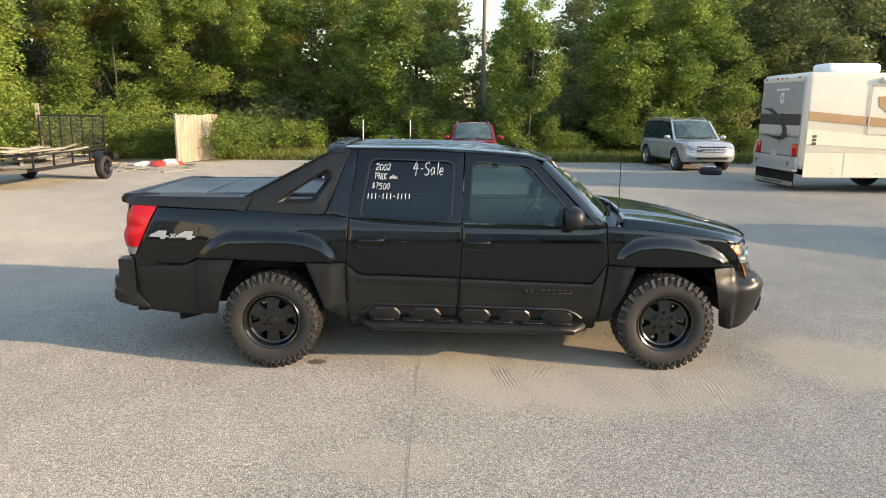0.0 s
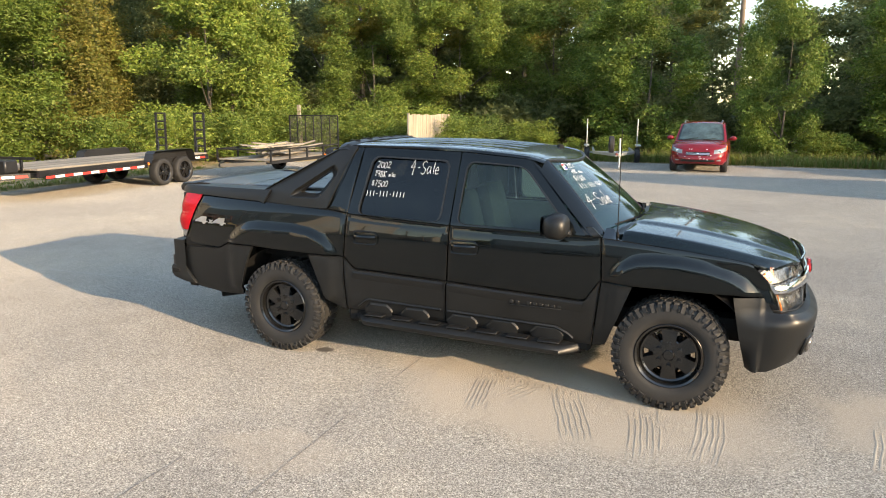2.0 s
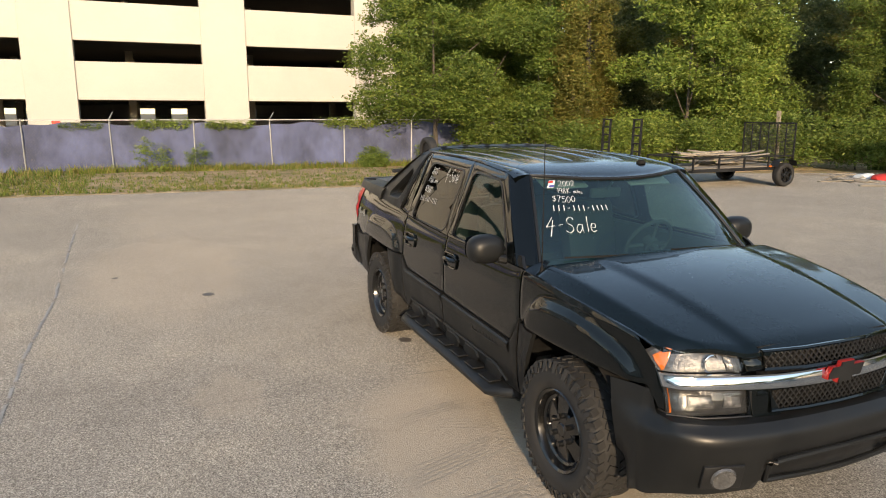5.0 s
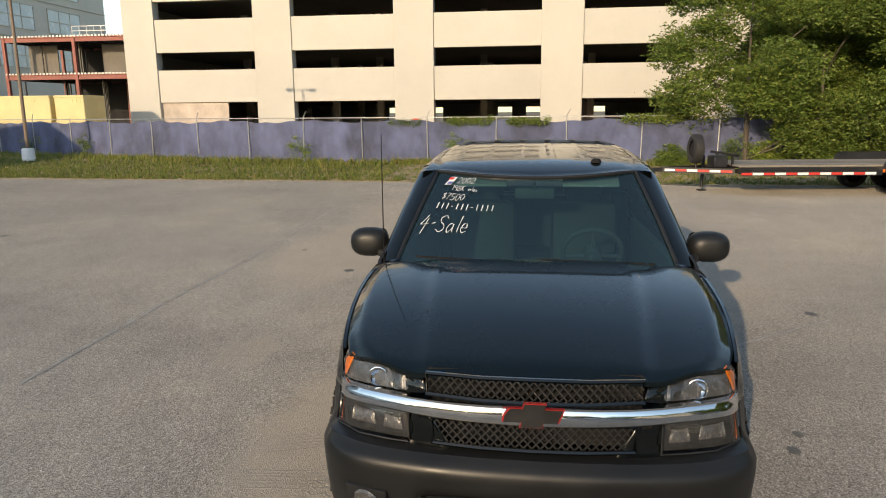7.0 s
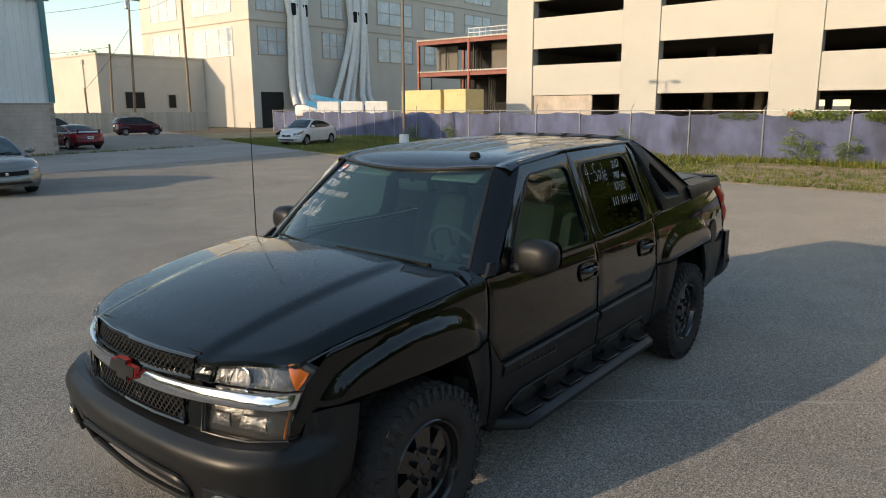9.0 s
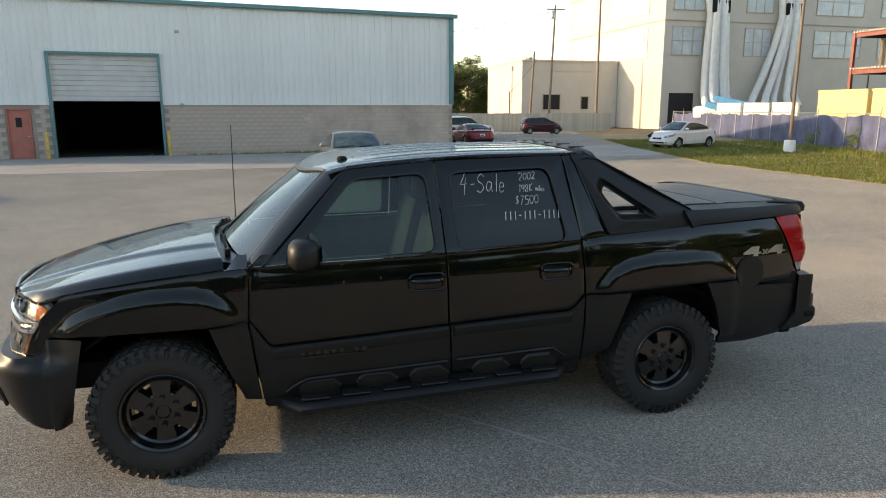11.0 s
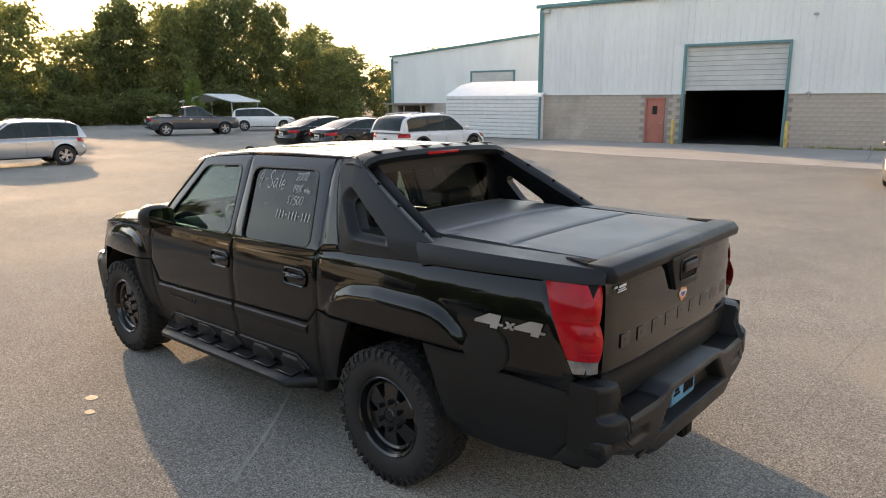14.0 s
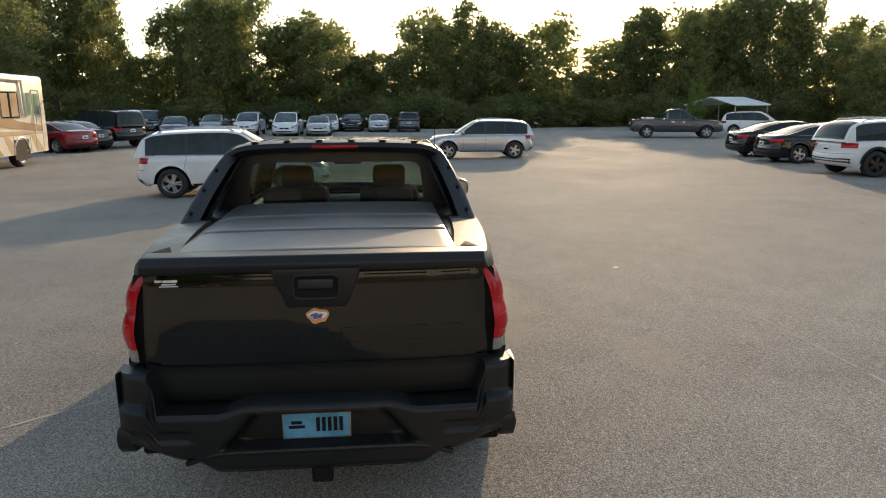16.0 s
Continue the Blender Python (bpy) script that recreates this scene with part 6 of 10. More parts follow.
GLYPH["$"] = (((.45, .8), (.28, .9), (.08, .75), (.12, .57), (.38, .45), (.45, .22), (.25, .08), (0, .18)), ((.27, 1.0), (.25, .5), (.22, -.02)))
GLYPH["a"] = (((.4, .48), (.15, .52), (0, .25), (.15, 0), (.38, .25), (.42, .5)), ((.42, .5), (.42, .2), (.5, 0)))
GLYPH["l"] = (((.12, 1), (.1, .5), (.12, 0)),)
GLYPH["e"] = (((0, .28), (.35, .3), (.3, .52), (.1, .5), (0, .2), (.15, 0), (.4, .1)),)
GLYPH["i"] = (((.06, .5), (.06, .25), (.06, 0)), ((.06, .72), (.065, .75), (.07, .78)))
GLYPH["m"] = (((0, .5), (.02, .25), (.03, 0)), ((.03, .35), (.13, .52), (.22, .4), (.22, 0)), ((.22, .35), (.34, .52), (.43, .4), (.44, 0)))


def glide(pts, n=5):
    """Points along a smooth curve through pts."""
    p = [Vector(q) for q in pts]
    p = [2 * p[0] - p[1]] + p + [2 * p[-1] - p[-2]]
    out = []
    for a, b, c, d in zip(p, p[1:], p[2:], p[3:]):
        for k in range(n):
            t = k / n
            out.append(0.5 * (2 * b + (c - a) * t + (2 * a - 5 * b + 4 * c - d) * t * t + (3 * b - a - 3 * c + d) * t ** 3))
    return out + [p[-2]]


def hand(glass, surf, text, h, u0, v0, slant=0.12, w=0.0038, sp=1.0):
    """One hand-written word as thin marker strokes on a pane."""
    bm = B()
    u = u0
    for ch in text:
        for stroke in GLYPH[ch]:
            pts = glide([(u + (x * 0.82 + slant * y) * h * sp, v0 + y * h + 0.004 * math.sin(u * 37 + x * 2)) for x, y in stroke])
            prev = None
            for k, q in enumerate(pts):
                d = (pts[min(len(pts) - 1, k + 1)] - pts[max(0, k - 1)]).normalized()
                n = Vector((-d.y, d.x)) * w * 0.5 * (1.0 + 0.25 * math.sin(k * 0.7 + u * 50))
                cur = (bm.verts.new(surf(*(q + n))), bm.verts.new(surf(*(q - n))))
                if prev:
                    bm.faces.new((prev[0], prev[1], cur[1], cur[0]))
                prev = cur
        wide = max(x for st in GLYPH[ch] for x, y in st)
        u += (wide * 0.82 + 0.17) * h * sp
    return part("writing", bm, "chalk_white", glass, "white hand-written marker lettering", 0)


def dashes(glass, surf, u0, v0, step, h, n=12):
    """A number written over with plain upright strokes."""
    for k in range(n):
        if k in (3, 7):
            a, b, c, d = 0.2, 0.7, 0.45, 0.53
        else:
            a, b, c, d = 0.38, 0.56, 0.0, 1.0
        u = u0 + k * step
        bm = B()
        bm.faces.new([bm.verts.new(surf(u + x * step, v0 + y * h)) for x, y in ((a, c), (b, c), (b + 0.1, d), (a + 0.1, d))])
        part("writing_bar", bm, "chalk_white", glass, "", 0)


def writing(glass, surf, s):
    """White marker writing on the rear door window."""
    if s < 0:
        hand(glass, surf, "2002", 0.050, -0.79, 1.668, sp=1.08)
        hand(glass, surf, "198K", 0.048, -0.805, 1.596, sp=1.12)
        hand(glass, surf, "miles", 0.034, -0.672, 1.596, w=0.0034)
        hand(glass, surf, "$7500", 0.048, -0.82, 1.516, sp=1.12)
        hand(glass, surf, "4-Sale", 0.105, -0.48, 1.632, 0.12, 0.0042, 0.82)
        dashes(glass, surf, -0.865, 1.436, 0.031, 0.044)
    else:
        hand(glass, surf, "4-Sale", 0.115, 0.20, 1.610, 0.12, 0.0034, 0.9)
        hand(glass, surf, "2002", 0.047, 0.61, 1.680, w=0.0030, sp=1.1)
        hand(glass, surf, "198K", 0.045, 0.600, 1.606, w=0.0030, sp=1.1)
        hand(glass, surf, "miles", 0.034, 0.722, 1.606, w=0.0028)
        hand(glass, surf, "$7500", 0.056, 0.570, 1.525, w=0.0030, sp=1.05)
        dashes(glass, surf, 0.475, 1.430, 0.034, 0.054)


CREST = ((1.14, 1.232), (1.26, 1.226), (1.7, 1.184), (2.0, 1.143), (2.15, 1.115), (2.27, 1.078), (2.3, 1.065))


def hood_rim(x):
    """Half the hood's width at x."""
    return lerp_table(((2.18, side(min(x, 2.18), lerp_table(CREST, min(x, 2.18))) - 0.020), (2.27, 0.828), (2.55, 0.62)), x)


def hood_z(x, y):
    f = (x - 1.30) / 1.2
    a = abs(y)
    z = 1.317 - 0.0746 * f - 0.158 * f * f - 0.034 * (a / 0.85) ** 2.2
    ridge = 0.60 - 0.10 * f
    z += 0.014 * smoothstep((ridge - a) / 0.07) * smoothstep((x - 1.2) / 0.2)
    if x > 2.40:
        z -= 1.3 * (x - 2.40) ** 2
    # the hood's side rolls down to the shut line
    k = smoothstep((a - (hood_rim(x) - 0.075)) / 0.072)
    return z + (min(z, lerp_table(CREST, x) + 0.004) - z) * k


def front_x(y, z):
    """How far forward the face of the truck stands."""
    a = abs(y)
    return 2.575 - 0.20 * max(0, z - 0.95) - 0.05 * max(0.0, 0.80 - z) - (0.165 + 0.42 * (z - 0.8)) * (a / 0.84) ** 2.6 - 12 * max(0.0, a - 0.80) ** 2


def nose(z):
    """Where the fender's front edge meets the face, at height z."""
    x = 2.3
    for _ in range(14):
        x = 0.5 * x + 0.5 * front_x(side(x, z) - 0.004, z)
    return x


def truck_front(t):
    fr = lambda d: (lambda y, z: (front_x(y, z) + d, y, z))
    inn = (-1, 0, 0)

    def plate(name, mat, bot, top, left=None, right=None, d=0.0, parent=t, label="", thick=0.03, cell=0.03):
        bm = B()
        patch(bm, bot, top, left or (bot[0], top[0]), right or (bot[-1], top[-1]), fr(d), inn, cell, thick)
        return part(name, bm, mat, parent, label)

    # hood, reaching down to the shut lines on the fender shoulders
    rim = [(x, side(x, lerp_table(CREST, x)) - 0.020) for x in (1.27, 1.45, 1.65, 1.85, 2.05, 2.18)] + [(2.27, 0.828)]
    bm = B()
    patch(bm, ((1.27, -rim[0][1]), (1.33, -0.5), (1.36, 0.0), (1.33, 0.5), (1.27, rim[0][1])), ((2.27, -0.828), (2.385, -0.69), (2.465, -0.54), (2.488, -0.46), (2.50, -0.40), (2.515, 0.0), (2.50, 0.40), (2.488, 0.46), (2.465, 0.54), (2.385, 0.69), (2.27, 0.828)),
          [(x, -y) for x, y in rim], rim, lambda x, y: (x, y, hood_z(x, y)), (0, 0, -1), 0.03, 0.02, 0.006)
    part("hood", bm, "hood_sky_paint", t, "gloss black hood with two long creases")
    for s in (-1, 1):
        # fender top beside the hood
        bm = B()
        rows = []
        for k in range(20):
            x = 1.14 + (2.24 - 1.14) * k / 19
            zt = lerp_table(CREST, x)
            y0 = side(x, zt)
            yi = 0.805 + (y0 - 0.016 - 0.805) * smoothstep((x - 1.20) / 0.06)
            rows.append([bm.verts.new((x, s * (y0 + (yi - y0) * q), zt + (max(zt, hood_z(x, yi) - 0.010) - zt) * q)) for q in (0, 0.25, 0.5, 0.75, 1)])
        for a, b in zip(rows, rows[1:]):
            for i in range(4):
                bm.faces.new((a[i], b[i], b[i + 1], a[i + 1]))
        part("fender_top", bm, "black_paint", t)
        o = lambda pts: [(s * y, z) for y, z in pts]
        # upper lamp: reflector body, bowl, amber corner, lens
        ed = lambda z: (side(nose(z), z) - 0.004, z)
        lamp = plate("headlamp", "lamp_inner", o(((0.53, 0.990), (0.70, 0.982), ed(0.972))), o(((0.54, 1.056), (0.69, 1.070), (0.822, 1.086))), right=o((ed(0.972), ed(1.03), (0.822, 1.086))), d=-0.022, label="clear headlamp with an amber corner")
        bm = B()
        lathe(bm, ((0.0, -0.02), (0.020, -0.018), (0.040, -0.004), (0.044, 0.004), (0.040, 0.006)), 20, "x", (front_x(0.66, 1.025) - 0.014, s * 0.665, 1.025))
        part("lamp_bowl", bm, "chrome", lamp)
        inner = lambda z: (side(nose(z), z) - 0.018, z)
        plate("lamp_shade", "lamp_dark", o(((0.54, 0.992), (0.60, 0.990))), o(((0.547, 1.052), (0.61, 1.060))), d=-0.016, parent=lamp, thick=0.006)
        plate("amber_corner", "amber_lens", o(((0.840, 0.980), inner(0.975))), o(((0.795, 1.076), (0.812, 1.081))), right=o((inner(0.975), inner(1.03), (0.812, 1.081))), d=-0.012, parent=lamp, thick=0.006)
        plate("lens", "clear_lens", o(((0.53, 0.988), (0.70, 0.980), ed(0.970))), o(((0.54, 1.058), (0.69, 1.072), (0.822, 1.088))), right=o((ed(0.970), ed(1.03), (0.822, 1.088))), d=0.004, parent=lamp, thick=0.0)
        plate("lamp_filler", "black_paint", o(((0.437, 1.004), (0.525, 0.992))), o(((0.455, 1.055), (0.535, 1.057))), d=0.0, thick=0.012)
        lamp = plate("turn_lamp", "lamp_dark", o(((0.512, 0.792), (0.70, 0.788), ed(0.786))), o(((0.517, 0.906), (0.70, 0.905), ed(0.902))), d=-0.022, label="lower lamp with two bowls and an amber edge")
        for y0, y1 in ((0.545, 0.635), (0.67, 0.79)):
            plate("lamp_bowl", "lamp_inner", o(((y0, 0.825), (y1, 0.823))), o(((y0 + 0.01, 0.882), (y1 - 0.01, 0.880))), d=-0.014, parent=lamp, thick=0.004)
        plate("amber_corner", "amber_lens", o(((0.845, 0.794), inner(0.792))), o(((0.841, 0.900), inner(0.898))), d=-0.012, parent=lamp, thick=0.006)
        plate("lens", "clear_lens", o(((0.512, 0.790), (0.70, 0.786), ed(0.784))), o(((0.517, 0.908), (0.70, 0.907), ed(0.904))), d=0.004, parent=lamp, thick=0.0)
        bm = B()
        tube(bm, [(front_x(y, z) + 0.003, s * y, z) for y, z in ((0.517, 0.906), (0.512, 0.79), (0.62, 0.787), (0.74, 0.785), ed(0.785))], 0.005, 6)
        part("lamp_rim", bm, "trim_black", lamp)
        # dark face between lamp and grille
        plate("face_panel", "black_paint", o(((0.33, 0.765), (0.52, 0.76))), o(((0.42, 0.915), (0.514, 0.915))), d=-0.010, thick=0.02)
    # chrome bar across
    e1, e2 = side(nose(0.912), 0.912) - 0.002, side(nose(0.968), 0.968) - 0.002
    plate("grille_bar", "chrome", ((-e1, 0.909), (-0.6, 0.917), (0, 0.908), (0.6, 0.917), (e1, 0.909)), ((-e2, 0.968), (-0.6, 0.981), (0, 0.988), (0.6, 0.981), (e2, 0.968)), d=0.012, label="wide chrome grille bar", thick=0.05)
    # black bow-shaped emblem with a red edge
    def emblem(k, d, mat, name, parent=None):
        pts = ((-0.125, -0.005), (-0.10, 0.030), (-0.045, 0.030), (-0.038, 0.052), (0.055, 0.052), (0.048, 0.030), (0.128, 0.030), (0.105, -0.03), (0.045, -0.03), (0.038, -0.055), (-0.055, -0.055), (-0.048, -0.03), (-0.128, -0.03))
        bm = B()
        vs = [bm.verts.new((front_x(0, 0.96) + d, k * y, 0.962 + k * z)) for y, z in pts]
        f = bm.faces.new(vs)
        r = bmesh.ops.extrude_face_region(bm, geom=[f])
        bmesh.ops.translate(bm, verts=[v for v in r["geom"] if isinstance(v, bmesh.types.BMVert)], vec=(-0.02, 0, 0))
        return part(name, bm, mat, parent or t, "black emblem plate edged in red" if name == "emblem" else "", 0)
    em = emblem(0.97, 0.028, "emblem_red", "emblem")
    emblem(0.91, 0.034, "trim_black", "emblem_face", em)
    # grilles: dark box with crossed wires
    for nm, z0, z1, w in (("upper_grille", 1.002, 1.082, 0.440), ("lower_grille", 0.800, 0.910, 0.41)):
        bm = B()
        box(bm, (2.42, 0, (z0 + z1) / 2), (0.10, w * 2, z1 - z0 + 0.03))
        gr = part(nm, bm, "under_black", t, "black honeycomb-wire grille", 0)
        bm = B()
        n = int(w * 2 / 0.034)
        h = z1 - z0
        for k in range(-3, n + 4):
            for sgn in (1, -1):
                y0 = -w + k * 0.034
                y1 = y0 + sgn * h * 0.9
                pts = []
                for q in range(5):
                    y = y0 + (y1 - y0) * q / 4
                    if abs(y) < w + 0.005:
                        z = z0 + h * q / 4
                        pts.append((front_x(y, z) - 0.018, y, z))
                if len(pts) > 1:
                    for a, b in zip(pts, pts[1:]):
                        bar(bm, a, b, 0.006, 0.006)
        part("wire_insert", bm, "mesh_wire", gr, smooth=0)
        bm = B()
        outl = [(front_x(y, z) - 0.004, y, z) for y, z in [(-w, z0), (-w / 2, z0 - 0.004), (0, z0 - 0.006), (w / 2, z0 - 0.004), (w, z0), (w, z1), (w / 2, z1 + 0.004), (0, z1 + 0.006), (-w / 2, z1 + 0.004), (-w, z1)]]
        tube(bm, outl, 0.010, 6, closed=True)
        part("grille_rim", bm, "black_paint", gr)
    # bumper: one moulding lofted round the front
    def bumper(a, v):
        """a from 0 at the wheel arch to 1 at the middle, v from 0 below to 1 at the top edge."""
        top = 0.876 - 0.098 * smoothstep((a - 0.17) / 0.09) - 0.008 * smoothstep((a - 0.5) / 0.2)
        low = 0.355 + 0.055 * smoothstep((a - 0.18) / 0.35)
        z = low + (top - low) * v
        arch = lerp_table(((0.35, 2.165), (0.60, 2.105), (0.90, 2.045)), z)
        plan = ((arch, side(arch, z) + 0.008), (2.22, 0.955 + (side(2.22, z) + 0.006 - 0.955) * smoothstep((z - 0.70) / 0.08)), (2.36, 0.936 - 0.04 * smoothstep((z - 0.70) / 0.08)), (2.485, 0.872), (2.578, 0.735), (2.628, 0.50), (2.652, 0.25), (2.658, 0.0))
        fine = glide(plan, 8)
        q = fine[round(a * (len(fine) - 1))]
        front = smoothstep((a - 0.15) / 0.35)
        tuck = lerp_table(((0.34, -0.15), (0.40, -0.10), (0.48, -0.055), (0.58, -0.022), (0.68, 0.0), (0.72, 0.0), (0.745, -0.018), (0.765, -0.05), (0.80, -0.07)), z)
        pocket = 0.05 * smoothstep((q.y < 0.46) * (0.47 - q.y) / 0.03) * smoothstep((0.60 - z) / 0.02) * (a > 0.6)
        if a <= 0.17:
            tuck = 0.0
        return (q.x + tuck * front - pocket, q.y + tuck * (1 - front) * 0.25, z)
    vs = (0.0, 0.05, 0.12, 0.22, 0.34, 0.46, 0.58, 0.68, 0.76, 0.83, 0.88, 0.92, 0.96, 1.0)
    bm = B()
    half = [[bumper(k / 56, v) for v in vs] for k in range(57)]
    cols = [[bm.verts.new((x, -y, z)) for x, y, z in c] for c in half] + [[bm.verts.new(p) for p in c] for c in half[-2::-1]]
    for a, b in zip(cols, cols[1:]):
        for i in range(len(vs) - 1):
            bm.faces.new((a[i], b[i], b[i + 1], a[i + 1]))
    fb = part("front_bumper", bm, "cladding", t, "deep matt grey front bumper moulding", 60)
    # shelf from the bumper's upper edge back to the face
    bm = B()
    prev = None
    for k in range(-56, 57):
        a = 1 - abs(k) / 56
        if a < 0.16:
            continue
        x, y, z = bumper(a, 1.0)
        y = math.copysign(y, k)
        cur = (bm.verts.new((x, y, z)), bm.verts.new((x - 0.03, y * 0.985, z + 0.004)), bm.verts.new((min(x - 0.05, front_x(y, 0.80) - 0.06), y * 0.95, z + 0.006)))
        if prev:
            for i in range(2):
                bm.faces.new((prev[i], prev[i + 1], cur[i + 1], cur[i]))
        prev = cur
    part("bumper_shelf", bm, "cladding", fb)
    bm = B()
    tube(bm, glide([(2.612, -0.46, 0.575), (2.630, -0.30, 0.59), (2.640, 0.0, 0.595), (2.630, 0.30, 0.59), (2.612, 0.46, 0.575), (2.574, 0.44, 0.47), (2.592, 0.0, 0.455), (2.574, -0.44, 0.47)], 4), 0.016, 8, closed=True)
    part("pocket_frame", bm, "cladding", fb)
    for s in (-1, 1):
        bm = B()
        tilt = pose(2.556, s * 0.690, 0.530, 0, 14, s * 17)
        lathe(bm, ((0.0, 0.017), (0.026, 0.016), (0.046, 0.022), (0.055, 0.025), (0.062, 0.014)), 20, "x")
        bmesh.ops.transform(bm, matrix=tilt, verts=bm.verts)
        part("fog_lamp", bm, "lamp_inner", fb, "round clear fog lamp")
        bm = B()
        box(bm, (0, 0, 0), (0.022, 0.20, 0.135), 0.01, None, 2)
        bmesh.ops.transform(bm, matrix=tilt, verts=bm.verts)
        part("fog_pocket", bm, "trim_black", fb)
    bm = B()
    box(bm, (2.38, 0, 0.47), (0.26, 1.3, 0.12), 0.03)
    part("skid_plate", bm, "under_black", t)


def truck_rear(t):
    # tailgate
    def gate(y, z):
        return (-2.926 + 0.05 * max(0, z - 1.12) + 0.10 * max(0, 0.97 - z) + 0.035 * (abs(y) / 0.8) ** 4, y, z)
    bm = B()
    patch(bm, ((-0.812, 0.80), (0.812, 0.80)), ((-0.782, 1.378), (0.782, 1.378)), ((-0.812, 0.80), (-0.782, 1.378)), ((0.812, 0.80), (0.782, 1.378)), gate, (1, 0, 0), 0.035, 0.04)
    tg = part("tailgate", bm, "black_paint", t, "gloss black tailgate with raised lettering")
    bm = B()
    prism(bm, ((-2.885, 1.374), (-2.930, 1.378), (-2.938, 1.420), (-2.905, 1.456), (-2.78, 1.456), (-2.78, 1.374)), "y", -0.785, 0.785, 0.010)
    part("tailgate_cap", bm, "cladding", tg, "matt dark grey tailgate spoiler cap")
    bm = B()
    patch(bm, ((-0.80, 0.76), (0.80, 0.76)), ((-0.80, 0.942), (0.80, 0.942)), ((-0.80, 0.76), (-0.80, 0.942)), ((0.80, 0.76), (0.80, 0.942)), lambda y, z: (gate(y, z)[0] - 0.006, y, z), (1, 0, 0), 0.06, 0.02)
    part("tailgate_sill", bm, "cladding", tg)
    bm = B()
    prism(bm, ((-0.20, 1.40), (0.20, 1.40), (0.20, 1.37), (0.135, 1.215), (-0.135, 1.215), (-0.20, 1.37)), "x", -2.945, -2.88, 0.01)
    hp = part("handle_plate", bm, "cladding", tg, "matt dark grey handle plate")
    bm = B()
    fill(bm, rounded(((-0.098, 1.262), (0.098, 1.262), (0.098, 1.365), (-0.098, 1.365)), 0.028, 5), lambda y, z: (-2.9465, y, z), n=2)
    part("handle_recess", bm, "under_black", hp)
    bm = B()
    box(bm, (-2.957, 0, 1.330), (0.022, 0.165, 0.048), 0.011, None, 3)
    tube(bm, [(-2.949, y, z) for y, z in rounded(((-0.102, 1.258), (0.102, 1.258), (0.102, 1.369), (-0.102, 1.369)), 0.03, 5)], 0.005, 6, closed=True)
    part("handle", bm, "trim_black", hp)
    # raised block letters reduced to plain bars
    bm = B()
    for k in range(9):
        y = 0.62 - k * 0.155
        if abs(y) < 0.72:
            x = gate(y, 1.075)[0] + 0.0030
            box(bm, (x, y, 1.075), (0.012, 0.105, 0.068), 0.0015)
            box(bm, (x - 0.001, y, 1.075), (0.012, 0.050, 0.022), 0.001)
    part("raised_letters", bm, "black_paint", tg, "row of raised black letter shapes")
    # stickers
    bm = B()
    pts = [Vector((0.052 * math.cos(a) * (1 + 0.12 * math.sin(3 * a)), 0.036 * math.sin(a) * (1 + 0.15 * math.cos(5 * a)))) for a in [k * math.pi / 12 for k in range(24)]]
    fill(bm, pts, lambda u, v: (gate(u, 1.17 + v)[0] - 0.003, u, 1.17 + v), n=2)
    st = part("sticker", bm, "sign_orange", tg, "small round orange, white and blue sticker", 0)
    bm = B()
    fill(bm, [p * 0.85 for p in pts], lambda u, v: (gate(u, 1.17 + v)[0] - 0.0045, u, 1.173 + v * 0.62), n=2)
    part("sticker_face", bm, "plain_white", st, smooth=0)
    bm = B()
    fill(bm, [p * 0.55 for p in pts], lambda u, v: (gate(u, 1.17 + v)[0] - 0.006, u + 0.005, 1.17 + v * 0.7), n=2)
    part("sticker_mark", bm, "sign_blue", st, smooth=0)
    for dy, dz, r, mt in ((-0.022, 0.006, 0.006, "sign_orange"), (0.018, 0.014, 0.005, "plain_white"), (0.0, -0.012, 0.006, "sign_orange"), (0.024, -0.004, 0.004, "plain_white"), (-0.006, 0.010, 0.004, "plain_white")):
        bm = B()
        fill(bm, [Vector((dy + r * math.cos(k), dz + 0.8 * r * math.sin(k))) for k in range(7)], lambda u, v: (gate(u, 1.17 + v)[0] - 0.0075, u, 1.17 + v), n=1)
        part("sticker_spot", bm, mt, st, smooth=0)
    for w, h, dy, dz in ((0.03, 0.010, 0.012, 0.0), (0.065, 0.011, -0.042, 0.0), (0.065, 0.006, -0.035, -0.014), (0.085, 0.004, -0.035, -0.024)):
        bm = B()
        y = 0.70 + dy
        box(bm, (gate(y, 1.34 + dz)[0] - 0.003, y, 1.345 + dz), (0.004, w, h))
        part("dealer_sticker", bm, "plain_white", tg, "small white dealer sticker", 0)
    # bed cover
    for x0, x1 in ((-2.80, -2.256), (-2.248, -1.79), (-1.782, -1.22)):
        bm = B()
        patch(bm, ((x0, -0.665), (x1, -0.665)), ((x0, 0.665), (x1, 0.665)), ((x0, -0.665), (x0, 0.665)), ((x1, -0.665), (x1, 0.665)), lambda x, y: (x, y, 1.450 + 0.010 * (1 - (y / 0.7) ** 2) + 0.006 * (x + 2.7) / 1.5), (0, 0, -1), 0.06, 0.03, 0.006)
        part("bed_cover_panel", bm, "cover_plastic", t, "dull grey-black folding bed cover panel")
    bm = B()
    box(bm, (-2.0, 0, 1.10), (1.55, 1.55, 0.55))
    part("bed_tub", bm, "under_black", t, smooth=0)
    # rear bumper
    out = [(-2.80, 0.935), (-2.93, 0.93), (-2.985, 0.905), (-3.012, 0.86), (-3.026, 0.78), (-3.040, 0.45), (-3.045, 0.0)]
    plan = resample([(x, -y) for x, y in out] + [(x, y) for x, y in out[-2::-1]], [k / 96 for k in range(97)])

